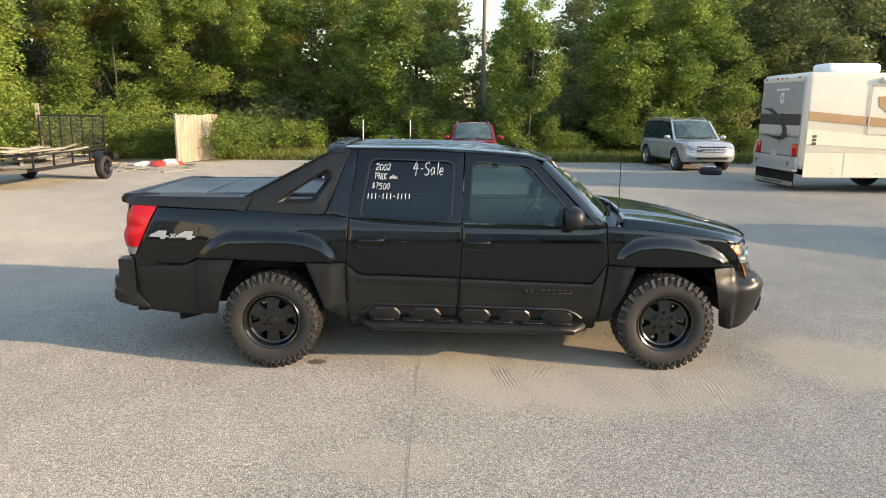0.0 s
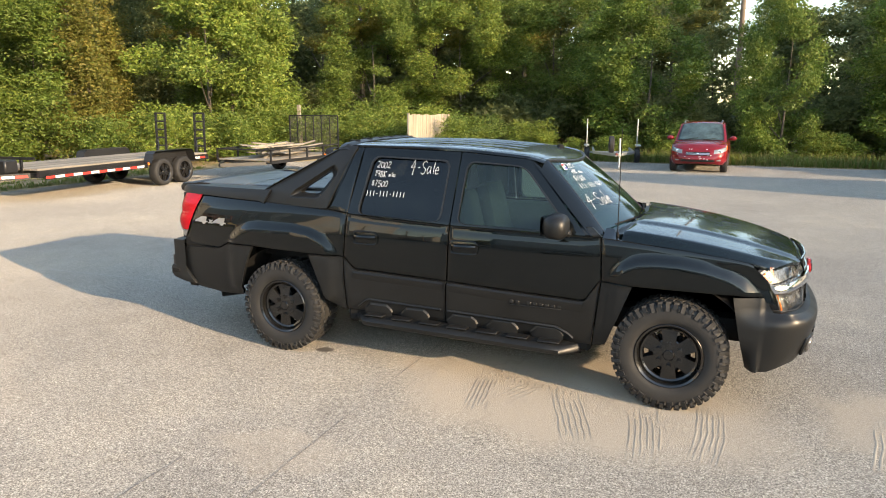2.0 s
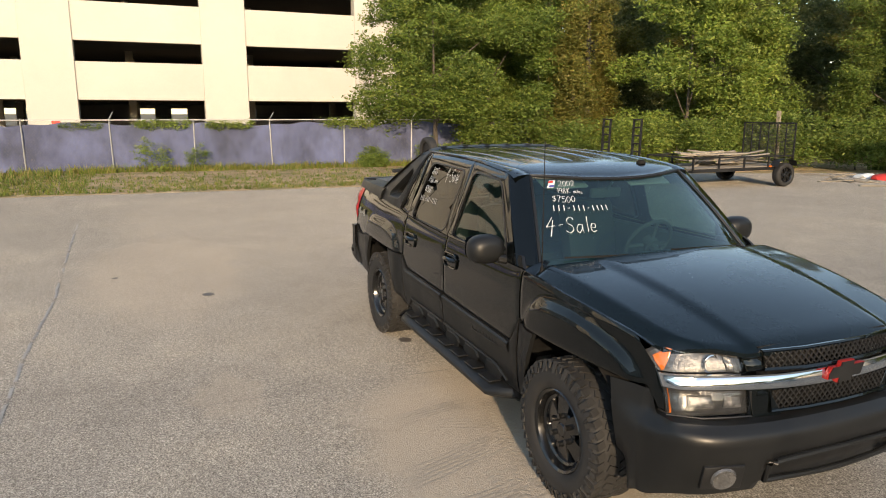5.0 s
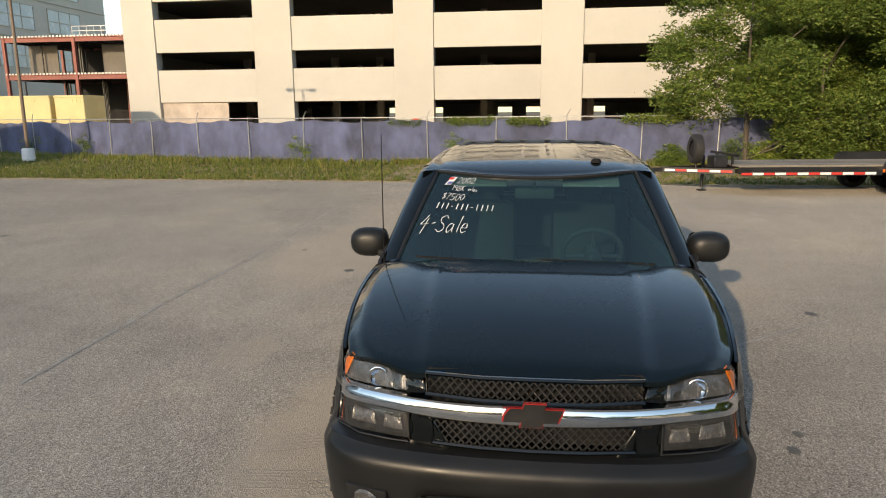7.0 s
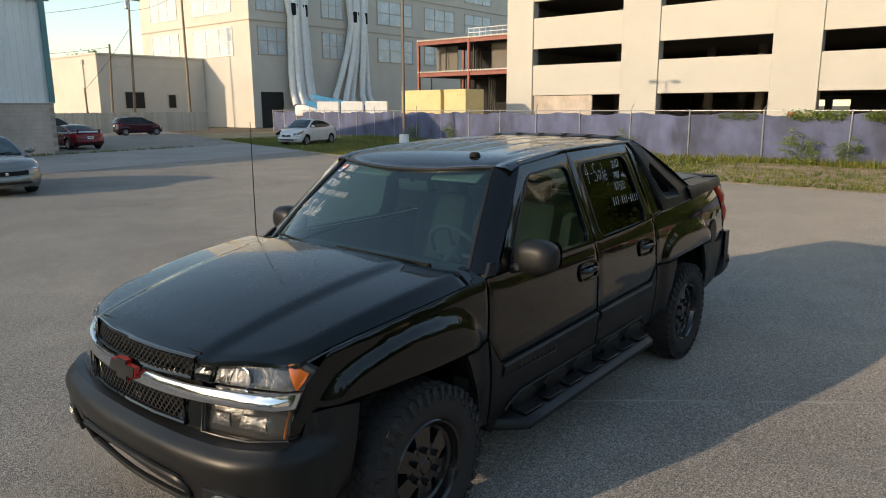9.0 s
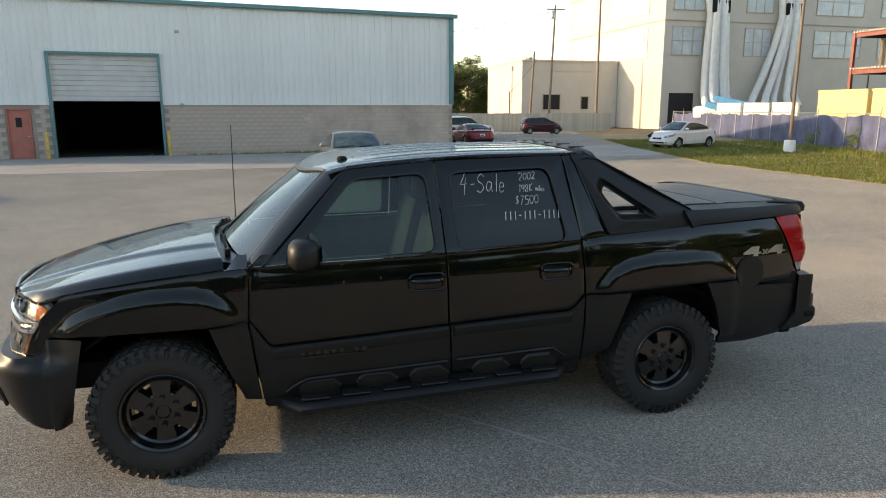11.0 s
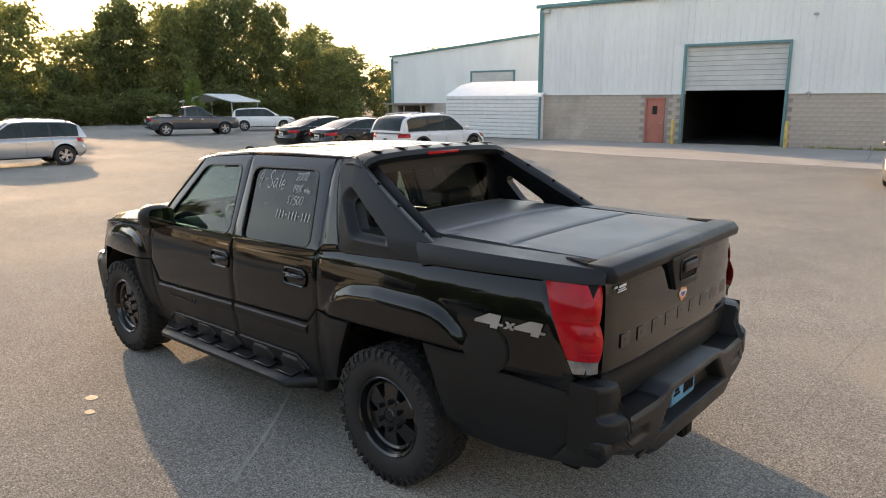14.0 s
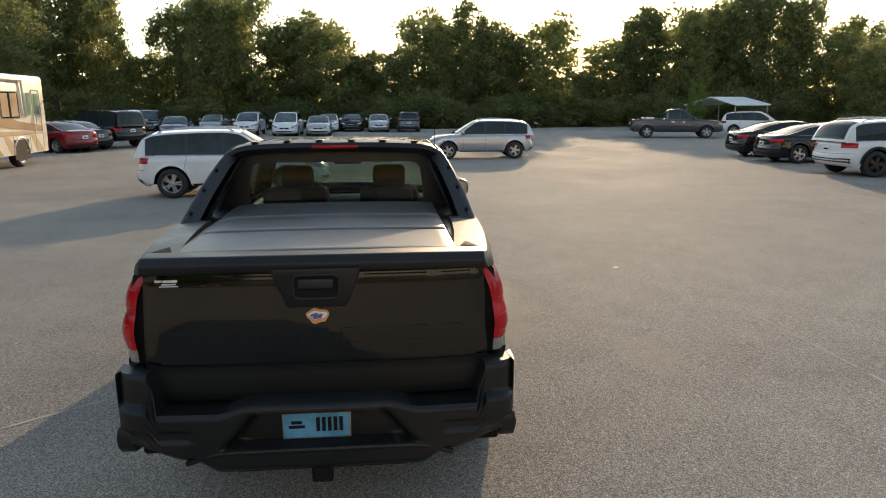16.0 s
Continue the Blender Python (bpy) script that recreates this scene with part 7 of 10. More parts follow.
    def bumper_top(y):
        return 0.742 + 0.180 * smoothstep((abs(y) - 0.735) / 0.05) + 0.040 * smoothstep((0.47 - abs(y)) / 0.16)

    def bumper_low(y):
        return 0.585 - 0.075 * smoothstep((0.86 - abs(y)) / 0.25) - 0.065 * smoothstep((0.60 - abs(y)) / 0.14)

    def bumper_in(y, z):
        """How far the bumper's skin lies in front of its rearmost outline."""
        pod = 0.050 * smoothstep((z - 0.755) / 0.030) * smoothstep((abs(y) - 0.70) / 0.04)
        recess = 0.085 * smoothstep((0.31 + 0.85 * (0.745 - z) - abs(y)) / 0.045) * smoothstep((z - 0.562) / 0.018) * smoothstep((0.742 - z) / 0.014)
        groove = 0.016 * smoothstep((z - 0.605) / 0.015) * smoothstep((0.672 - z) / 0.015) * smoothstep((abs(y) - 0.56) / 0.06)
        roll = 0.018 * smoothstep((z - bumper_top(y) + 0.022) / 0.022) + 0.035 * smoothstep((bumper_low(y) + 0.035 - z) / 0.035)
        return pod + recess + groove + roll

    bm = B()
    rows = []
    for k in range(31):
        v = k / 30
        row = []
        for p in plan:
            z = bumper_low(p.y) + (bumper_top(p.y) - bumper_low(p.y)) * v
            row.append(bm.verts.new((p.x + bumper_in(p.y, z) * (abs(p.y) < 0.92), p.y, z)))
        rows.append(row)
    rows.append([bm.verts.new((max(v.co.x, -2.80) if v.co.x > -2.81 else -2.82, v.co.y * 0.985, v.co.z + 0.004)) for v in rows[-1]])
    for a, b in zip(rows, rows[1:]):
        for i in range(96):
            bm.faces.new((a[i], a[i + 1], b[i + 1], b[i]))
    rb = part("rear_bumper", bm, "cladding", t, "stepped matt dark grey rear bumper", 50)
    bm = B()
    prism(bm, ((-2.83, 0.742), (-3.012, 0.740), (-3.016, 0.725), (-2.83, 0.70)), "y", -0.70, 0.70, 0.006)
    part("bumper_step", bm, "cladding", rb)
    bm = B()
    tube(bm, glide([(-3.005, -0.62, 0.495), (-3.03, -0.48, 0.548), (-3.035, -0.30, 0.556), (-3.038, 0.0, 0.558), (-3.035, 0.30, 0.556), (-3.03, 0.48, 0.548), (-3.005, 0.62, 0.495)], 4), 0.014, 8)
    part("bumper_rib", bm, "cladding", rb)
    bm = B()
    prism(bm, ((-0.60, 0.52), (0.60, 0.52), (0.46, 0.445), (0.38, 0.428), (-0.38, 0.428), (-0.46, 0.445)), "x", -2.99, -2.80, 0.012)
    part("lower_valance", bm, "cladding", rb)
    for s in (-1, 1):
        bm = B()
        prism(bm, ((-2.70, 0.50), (-2.77, 0.58), (-2.85, 0.672), (-2.975, 0.678), (-2.995, 0.65), (-2.995, 0.585), (-2.96, 0.545), (-2.83, 0.51)), "y", *sorted((s * 0.85, s * 0.930)), 0.015)
        part("corner_guard", bm, "cladding", rb)
        bm = B()
        box(bm, (-2.93, s * 0.914, 0.615), (0.10, 0.045, 0.05), 0.01)
        part("corner_recess", bm, "under_black", rb)
    bm = B()
    box(bm, (-2.78, 0, 0.66), (0.10, 1.75, 0.40), 0.01)
    part("bumper_beam", bm, "under_black", t)
    # number plate, written over with plain bars
    bm = B()
    box(bm, (-2.962, 0.022, 0.660), (0.02, 0.325, 0.168), 0.005)
    pl = part("plate_holder", bm, "alloy", t, "bright number-plate frame")
    bm = B()
    box(bm, (-2.974, 0.022, 0.660), (0.008, 0.303, 0.150), 0.003)
    p2 = part("number_plate", bm, "plate_blue", pl, "pale blue number plate", 0)
    for dy, dz, w, h in [(-0.008 - k * 0.027, 0.653, 0.017, 0.070) for k in range(5)] + [(0.092, 0.643, 0.075, 0.014), (0.092, 0.665, 0.050, 0.014)]:
        bm = B()
        box(bm, (-2.980, dy + 0.022, dz), (0.004, w, h))
        part("plate_bar", bm, "under_black", p2, smooth=0)
    bm = B()
    box(bm, (-2.980, 0.03, 0.724), (0.004, 0.10, 0.012))
    part("plate_stripe", bm, "sign_red", p2, smooth=0)
    bm = B()
    box(bm, (-2.980, -0.108, 0.719), (0.004, 0.035, 0.022))
    part("plate_tab", bm, "sign_yellow", p2, smooth=0)
    # tow hitch
    bm = B()
    box(bm, (-2.90, 0.0, 0.415), (0.24, 0.075, 0.075), 0.008)
    box(bm, (-2.985, 0.0, 0.415), (0.05, 0.10, 0.10), 0.01)
    part("tow_hitch", bm, "under_black", t, "square black tow-hitch receiver")
    bm = B()
    rod(bm, (-2.35, -0.72, 0.42), (-2.50, -0.80, 0.40), 0.04, 14)
    part("exhaust_pipe", bm, "under_black", t)


def roof_z(x, y):
    z = 1.874 - 0.018 * (y / 0.72) ** 2 - 0.018 * abs(y / 0.695) ** 10
    if x > -0.5:
        z -= 0.062 * ((x + 0.5) / 1.05) ** 2
    if x > 0.40:
        z -= 0.38 * (x - 0.40) ** 2
    return z


def screen(u, v):
    """Windscreen: u across from -1 to 1, v up from 0 to 1."""
    w = 0.835 + (0.635 - 0.835) * v
    foot, head = 1.33 - 0.20 * abs(u) ** 2.4, 0.765 - 0.135 * abs(u) ** 2.2
    low, high = 1.272 - 0.035 * u * u, roof_z(head, u * 0.635) - 0.006
    return (foot + (head - foot) * v, u * w, low + (high - low) * v + 0.018 * math.sin(math.pi * v))


def truck_top(t):
    bm = B()
    patch(bm, ((-1.08, -0.695), (-1.08, 0.695)), ((0.622, -0.638), (0.728, -0.32), (0.762, 0.0), (0.728, 0.32), (0.622, 0.638)), ((-1.08, -0.695), (0.0, -0.690), (0.4, -0.668), (0.622, -0.638)), ((-1.08, 0.695), (0.0, 0.690), (0.4, 0.668), (0.622, 0.638)), lambda x, y: (x, y, roof_z(x, y)), (0, 0, -1), 0.035, 0.010, 0.003)
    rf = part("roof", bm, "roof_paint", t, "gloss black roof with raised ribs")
    for y in (-0.54, -0.33, -0.112, 0.112, 0.33, 0.54):
        bm = B()
        rows = []
        for k in range(13):
            x = -1.02 + 1.40 * k / 12
            h = 0.0045 * min(1, k / 1.0, (12 - k) / 1.0)
            rows.append([bm.verts.new((x, y + w, roof_z(x, y + w) + hh)) for w, hh in ((-0.034, 0.0), (-0.020, h), (0.020, h), (0.034, 0.0))])
        for a, b in zip(rows, rows[1:]):
            for i in range(3):
                bm.faces.new((a[i], b[i], b[i + 1], a[i + 1]))
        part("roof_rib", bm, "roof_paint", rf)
    # rounded edge between the roof and the side rails
    for s in (-1, 1):
        bm = B()
        rows = []
        for k in range(25):
            x = -1.06 + 1.70 * k / 24
            yr = lerp_table(((-1.08, 0.690), (0.0, 0.685), (0.4, 0.662), (0.622, 0.630)), x)
            zs = lerp_table(((-1.05, 1.832), (-0.5, 1.828), (0.0, 1.816), (0.52, 1.776), (0.64, 1.745)), x)
            a, b = Vector((x, s * yr, roof_z(x, yr) + 0.001)), Vector((x, s * (side(x, zs) + 0.003), zs))
            c = a.lerp(b, 0.5) + Vector((0, s * 0.006, 0.012))
            rows.append([bm.verts.new(p) for p in (a, a.lerp(c, 0.5) + Vector((0, 0, 0.004)), c, c.lerp(b, 0.5) + Vector((0, s * 0.004, 0.003)), b)])
        for p, q in zip(rows, rows[1:]):
            for i in range(4):
                bm.faces.new((p[i], q[i], q[i + 1], p[i + 1]))
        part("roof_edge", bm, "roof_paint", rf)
    # rear cap over the back window
    bm = B()
    pts = []
    for k in range(21):
        y = -0.745 + 1.49 * k / 20
        z = 1.885 - 0.030 * abs(y / 0.745) ** 3.0 - 0.050 * smoothstep((abs(y) - 0.60) / 0.17) ** 1.5
        pts.append([bm.verts.new(p) for p in ((-1.05, y, z - 0.008), (-1.12, y, z + 0.006), (-1.20, y, z - 0.010), (-1.215, y, z - 0.04), (-1.19, y * 0.97, z - 0.075), (-1.06, y * 0.95, z - 0.085))])
    for a, b in zip(pts, pts[1:]):
        for i in range(5):
            bm.faces.new((a[i], b[i], b[i + 1], a[i + 1]))
    cap = part("roof_cap", bm, "cladding", t, "matt dark grey cap over the rear window")
    bm = B()
    box(bm, (-1.205, 0.0, 1.845), (0.03, 0.32, 0.022), 0.006)
    part("high_brake_lamp", bm, "red_lens", cap, "slim red high brake lamp")
    for k in range(6):
        bm = B()
        y = -0.55 + k * 0.22
        box(bm, (-1.13, y, 1.891 - 0.030 * abs(y / 0.745) ** 3), (0.10, 0.05, 0.006), 0.002)
        part("cap_lug", bm, "cladding", cap)
    for s in (-1, 1):
        # buttress back faces and inner sides of the sails
        bm = B()
        rows = []
        for k in range(9):
            f = k / 8
            x, z = -1.125 - 0.78 * f, 1.842 - 0.410 * f
            y = lerp_table(((0.0, 0.712), (0.12, 0.752), (0.3, 0.795), (0.65, 0.848), (1.0, 0.885)), f)
            rows.append([bm.verts.new((x + dx, s * (y - dy), z + dz)) for dx, dy, dz in ((0.0, 0.0, 0.0), (0.006, 0.014, 0.010), (0.022, 0.062, 0.006), (0.036, 0.092, -0.012))])
        for p, q in zip(rows, rows[1:]):
            for i in range(3):
                bm.faces.new((p[i], q[i], q[i + 1], p[i + 1]))
        top = part("sail_top", bm, "cladding", t)
        for f in (0.08, 0.34, 0.60, 0.88):
            x, z = -1.125 - 0.78 * f, 1.842 - 0.410 * f
            y = lerp_table(((0.0, 0.712), (0.12, 0.752), (0.3, 0.795), (0.65, 0.848), (1.0, 0.885)), f) - 0.036
            bm = B()
            rod(bm, (x + 0.012, s * y, z + 0.004), (x + 0.004, s * y, z + 0.016), 0.011, 10)
            part("bolt", bm, "under_black", top)
        bm = B()
        box(bm, (-1.92, s * 0.745, 1.419), (1.62, 0.13, 0.02), 0.004)
        part("bed_side_deck", bm, "cladding", t)
    # windscreen with glass, edge and writing
    bm = B()
    n = 24
    g = [[bm.verts.new(screen(-1 + 2 * i / n, j / 12)) for i in range(n + 1)] for j in range(13)]
    for j in range(12):
        for i in range(n):
            bm.faces.new((g[j][i], g[j][i + 1], g[j + 1][i + 1], g[j + 1][i]))
    ws = part("windscreen", bm, "screen_glass", t, "windscreen with white hand-written lettering")
    bm = B()
    edge = [screen(-1, j / 8) for j in range(9)] + [screen(-1 + i / 8, 1) for i in range(1, 17)] + [screen(1, 1 - j / 8) for j in range(1, 9)]
    tube(bm, [(x + 0.004, y, z + 0.004) for x, y, z in edge], 0.013, 6)
    part("windscreen_seal", bm, "trim_black", ws)
    def glass_at(y, d):
        u = y / 0.77
        p = Vector(screen(u, max(0.0, min(1.0, d))))
        return (p.x + 0.006, p.y, p.z + 0.008)
    on = lambda y, v: glass_at(y, v / 0.76)
    hand(ws, on, "2002", 0.056, -0.575, 0.660, 0.1, 0.0036)
    hand(ws, on, "198K", 0.048, -0.60, 0.588, 0.1, 0.0034)
    hand(ws, on, "miles", 0.036, -0.475, 0.588, 0.1, 0.0032)
    hand(ws, on, "$7500", 0.058, -0.645, 0.500, 0.1, 0.0036)
    hand(ws, on, "4-Sale", 0.13, -0.72, 0.235, 0.15, 0.0042, 0.82)
    dashes(ws, on, -0.665, 0.420, 0.034, 0.05)
    bm = B()
    bm.faces.new([bm.verts.new(glass_at(*p)) for p in ((-0.665, 0.83), (-0.615, 0.84), (-0.59, 0.94), (-0.635, 0.935))])
    st = part("windscreen_sticker", bm, "plain_white", ws, "small white, red and blue sticker", 0)
    for v0, v1, mt in ((0.895, 0.925, "sign_red"), (0.838, 0.870, "sign_blue")):
        bm = B()
        bm.faces.new([bm.verts.new(Vector(glass_at(*p)) + Vector((0.002, 0, 0.002))) for p in ((-0.652, v0), (-0.615, v0 + 0.005), (-0.605, v1 + 0.005), (-0.643, v1))])
        part("sticker_mark", bm, mt, st, "", 0)
    # cowl and wipers
    bm = B()
    rows = []
    for i in range(21):
        u = -1 + 2 * i / 20
        p = Vector(screen(u, 0.0))
        q = Vector((1.30 + 0.08 * (1 - u * u), u * 0.81, hood_z(1.30, u * 0.79) - 0.025))
        rows.append([bm.verts.new(p + Vector((-0.02, 0, 0.01))), bm.verts.new(p.lerp(q, 0.5) - Vector((0, 0, 0.012))), bm.verts.new(q + Vector((0.05, 0, 0)))])
    for a, b in zip(rows, rows[1:]):
        for i in range(2):
            bm.faces.new((a[i], b[i], b[i + 1], a[i + 1]))
    cw = part("cowl", bm, "trim_black", t, "black slotted cowl below the windscreen")
    bm = B()
    for k in range(28):
        y = -0.72 + k * 0.0533
        u = y / 0.8
        box(bm, (1.395 - 0.13 * u * u, y, 1.278 - 0.045 * u * u), (0.05, 0.012, 0.012))
    part("cowl_slats", bm, "under_black", cw, smooth=0)
    for y0, y1 in ((-0.10, -0.66), (0.62, 0.02)):
        bm = B()
        a = Vector(screen((y0) / 0.78, 0.02)) + Vector((0.05, 0, 0.02))
        b = Vector(screen((y1) / 0.78, 0.055)) + Vector((0.02, 0, 0.02))
        bar(bm, a, a.lerp(b, 0.6), 0.010, 0.009)
        bar(bm, a.lerp(b, 0.55), b, 0.006, 0.010)
        bar(bm, a.lerp(b, 0.05) + Vector((-0.012, 0, 0.008)), b, 0.005, 0.008)
        rod(bm, a - Vector((0, 0, 0.03)), a + Vector((0, 0, 0.015)), 0.018, 10)
        part("wiper", bm, "under_black", t)
    # antenna on the right fender
    bm = B()
    rod(bm, (1.235, -0.885, 1.225), (1.235, -0.885, 1.27), 0.018, 10, 0.008)
    rod(bm, (1.235, -0.885, 1.26), (1.23, -0.885, 2.02), 0.004, 6, 0.0025)
    part("antenna", bm, "under_black", t, "thin black whip antenna")
    # round marker on the roof
    bm = B()
    lathe(bm, ((0.0, 0.028), (0.022, 0.026), (0.033, 0.015), (0.036, 0.0)), 16, "z", (0.50, 0.40, roof_z(0.50, 0.40) - 0.002))
    part("roof_aerial", bm, "under_black", t, "small black roof aerial puck")
    # back window
    bm = B()
    outl = rounded(((0.62, 1.425), (-0.62, 1.425), (-0.585, 1.735), (0.585, 1.735)), 0.07, 5)
    fill(bm, outl, lambda y, z: (-1.13 + 0.01 * (z - 1.42), y, z), n=3)
    bw = part("rear_window", bm, "back_glass", t, "rear cab window")
    bm = B()
    out2 = rounded(((0.80, 1.40), (-0.80, 1.40), (-0.675, 1.82), (0.675, 1.82)), 0.05, 5)
    ring(bm, outl, out2, lambda y, z: (-1.125 + 0.01 * (z - 1.42), y, z), (1, 0, 0), 2, 0.03)
    part("window_frame", bm, "trim_black", bw)
    # cab inside: floor, dash, seats, wheel
    bm = B()
    box(bm, (0.0, 0, 0.62), (2.2, 1.6, 0.06))
    box(bm, (-1.06, 0, 1.0), (0.06, 1.66, 0.82))
    box(bm, (1.12, 0, 0.85), (0.06, 1.7, 0.6))
    for s in (-1, 1):
        box(bm, (0.03, s * 0.88, 0.92), (2.1, 0.06, 0.62), 0.02)
    part("cab_lining", bm, "inside_grey", t, smooth=0)
    bm = B()
    patch(bm, ((-1.05, -0.66), (-1.05, 0.66)), ((0.55, -0.60), (0.55, 0.60)), ((-1.05, -0.66), (0.55, -0.60)), ((-1.05, 0.66), (0.55, 0.60)), lambda x, y: (x, y, roof_z(x, y) - 0.05), (0, 0, 1), 0.2, 0.01)
    part("headliner", bm, "headliner", t)
    bm = B()
    prism(bm, ((1.10, 0.9), (1.20, 1.20), (1.02, 1.245), (0.84, 1.205), (0.78, 1.12), (0.86, 0.9)), "y", -0.74, 0.74, 0.03)
    part("dashboard", bm, "inside_grey", t)
    for y in (-0.38, 0.38):
        bm = B()
        box(bm, (0.18, y, 0.86), (0.55, 0.52, 0.18), 0.06, None, 2)
        box(bm, (-0.12, y, 1.16), (0.17, 0.50, 0.62), 0.07, (0, -14, 0), 2)
        st = part("front_seat", bm, "seat_tan", t, "tan leather front seat")
        bm = B()
        box(bm, (-0.22, y, 1.545), (0.11, 0.27, 0.19), 0.045, (0, -10, 0), 2)
        for w in (-0.06, 0.06):
            rod(bm, (-0.19, y + w, 1.40), (-0.21, y + w, 1.50), 0.008, 6)
        part("headrest", bm, "seat_tan", st)
    bm = B()
    box(bm, (-0.62, 0, 0.88), (0.48, 1.4, 0.2), 0.06, None, 2)
    box(bm, (-0.92, 0, 1.15), (0.16, 1.4, 0.55), 0.06, (0, -12, 0), 2)
    rs = part("rear_bench", bm, "seat_tan", t, "tan leather rear bench")
    bm = B()
    for y in (-0.4, 0.4):
        box(bm, (-0.99, y, 1.47), (0.10, 0.28, 0.14), 0.04, (0, -10, 0), 2)
    part("headrest", bm, "seat_tan", rs)
    bm = B()
    c, ax = Vector((0.66, 0.38, 1.235)), Vector((-0.85, 0, 0.5)).normalized()
    e1 = Vector((0, 1, 0))
    e2 = ax.cross(e1)
    tube(bm, [c + 0.19 * (math.cos(a) * e1 + math.sin(a) * e2) for a in [k * math.pi / 14 for k in range(28)]], 0.016, 8, closed=True)
    for a in (0.2, math.pi - 0.2, -math.pi / 2):
        rod(bm, c - ax * 0.03, c + 0.185 * (math.cos(a) * e1 + math.sin(a) * e2), 0.014, 6)
    rod(bm, c - ax * 0.06, c + ax * 0.01, 0.06, 14)
    rod(bm, c - ax * 0.30, c - ax * 0.05, 0.03, 8)
    part("steering_wheel", bm, "inside_grey", t)
    bm = B()
    box(bm, (0.62, 0.0, 1.615), (0.035, 0.26, 0.075), 0.02, (0, 12, 0), 2)
    rod(bm, (0.64, 0, 1.64), (0.70, 0, 1.70), 0.01, 6)
    part("rear_view_mirror", bm, "inside_grey", t)
    for y in (-0.36, 0.36):
        bm = B()
        box(bm, (0.60, y, 1.70), (0.16, 0.36, 0.02), 0.008, (0, 25, 0))
        part("sun_visor", bm, "headliner", t)


def offroad_wheel():
    """An off-road tyre on a black spoked rim, its outside towards -y."""
    w = thing("wheel_pattern", Matrix(), "wheel", "wheel")
    R, W = 0.405, 0.285
    bm = B()
    lathe(bm, ((0.232, -W * 0.40), (0.25, -W * 0.47), (0.285, -W * 0.51), (0.335, -W * 0.52), (0.379, -W * 0.47), (0.394, -W * 0.40), (0.398, -W * 0.2), (0.399, 0), (0.398, W * 0.2), (0.394, W * 0.40), (0.379, W * 0.47), (0.335, W * 0.52), (0.285, W * 0.51), (0.25, W * 0.47), (0.232, W * 0.40)), 48)
    tyre = bm
    bm2 = B()
    n = 44
    for k in range(n):
        for row, (y, w2, l, skew) in enumerate(((-0.112, 0.054, 0.038, 16), (-0.040, 0.058, 0.038, -26), (0.040, 0.058, 0.038, 26), (0.112, 0.054, 0.038, -16))):
            a = 2 * math.pi * (k + (0.5 if row % 2 else 0.0)) / n
            m = Matrix.Rotation(-a, 4, "Y") @ Matrix.Translation((0.399 if row in (1, 2) else 0.395, y, 0)) @ Euler((radians(skew), 0, 0)).to_matrix().to_4x4()
            if row in (0, 3):
                m = m @ Euler((0, 0, radians(10 if row == 0 else -10))).to_matrix().to_4x4()
            bmesh.ops.create_cube(bm2, size=1.0, matrix=m @ Matrix.Diagonal((0.015, w2, l, 1)))
            if row in (0, 3):
                # lugs running down the shoulder, long and short by turns
                sy = -1 if row == 0 else 1
                long = k % 2
                m = Matrix.Rotation(-a, 4, "Y") @ Matrix.Translation((0.368 if long else 0.376, sy * 0.1415, 0)) @ Euler((radians(14 if long else -10), 0, radians(-sy * 16))).to_matrix().to_4x4()
                bmesh.ops.create_cube(bm2, size=1.0, matrix=m @ Matrix.Diagonal((0.056 if long else 0.034, 0.010, 0.026, 1)))
                m = Matrix.Rotation(-a - math.pi / n, 4, "Y") @ Matrix.Translation((0.352, sy * 0.1465, 0)) @ Euler((radians(-28), 0, radians(-sy * 8))).to_matrix().to_4x4()
                bmesh.ops.create_cube(bm2, size=1.0, matrix=m @ Matrix.Diagonal((0.030, 0.005, 0.010, 1)))
    return tyre, bm2


def rim_mesh():
    bm = B()
    lathe(bm, ((0.236, 0.10), (0.236, -0.115), (0.243, -0.128), (0.236, -0.135), (0.222, -0.125), (0.214, -0.10), (0.205, -0.06), (0.200, 0.02), (0.20, 0.10)), 48)
    lathe(bm, ((0.212, -0.085), (0.200, -0.094), (0.186, -0.085), (0.178, -0.06)), 48)
    # spokes
    for k in range(6):
        a = 2 * math.pi * (k + 0.5) / 6
        m = Matrix.Rotation(a, 4, "Y")
        poly = [(-0.036, 0.04), (0.036, 0.04), (0.060, 0.205), (-0.060, 0.205)]
        front = [bm.verts.new(m @ Vector((x, -0.100 + 0.10 * (z - 0.04), z))) for x, z in poly]
        back = [bm.verts.new(m @ Vector((x * 1.3, -0.045, z))) for x, z in poly]
        bm.faces.new(front)
        for i in range(4):
            bm.faces.new((front[i], back[i], back[(i + 1) % 4], front[(i + 1) % 4]))
    lathe(bm, ((0.0, -0.106), (0.034, -0.105), (0.040, -0.098), (0.044, -0.094), (0.108, -0.092), (0.116, -0.085), (0.116, -0.03)), 36)
    return bm


def nut_mesh():
    bm = B()
    rod(bm, (0, 0.02, 0), (0, -0.018, 0), 0.019, 10, 0.015)
    return bm


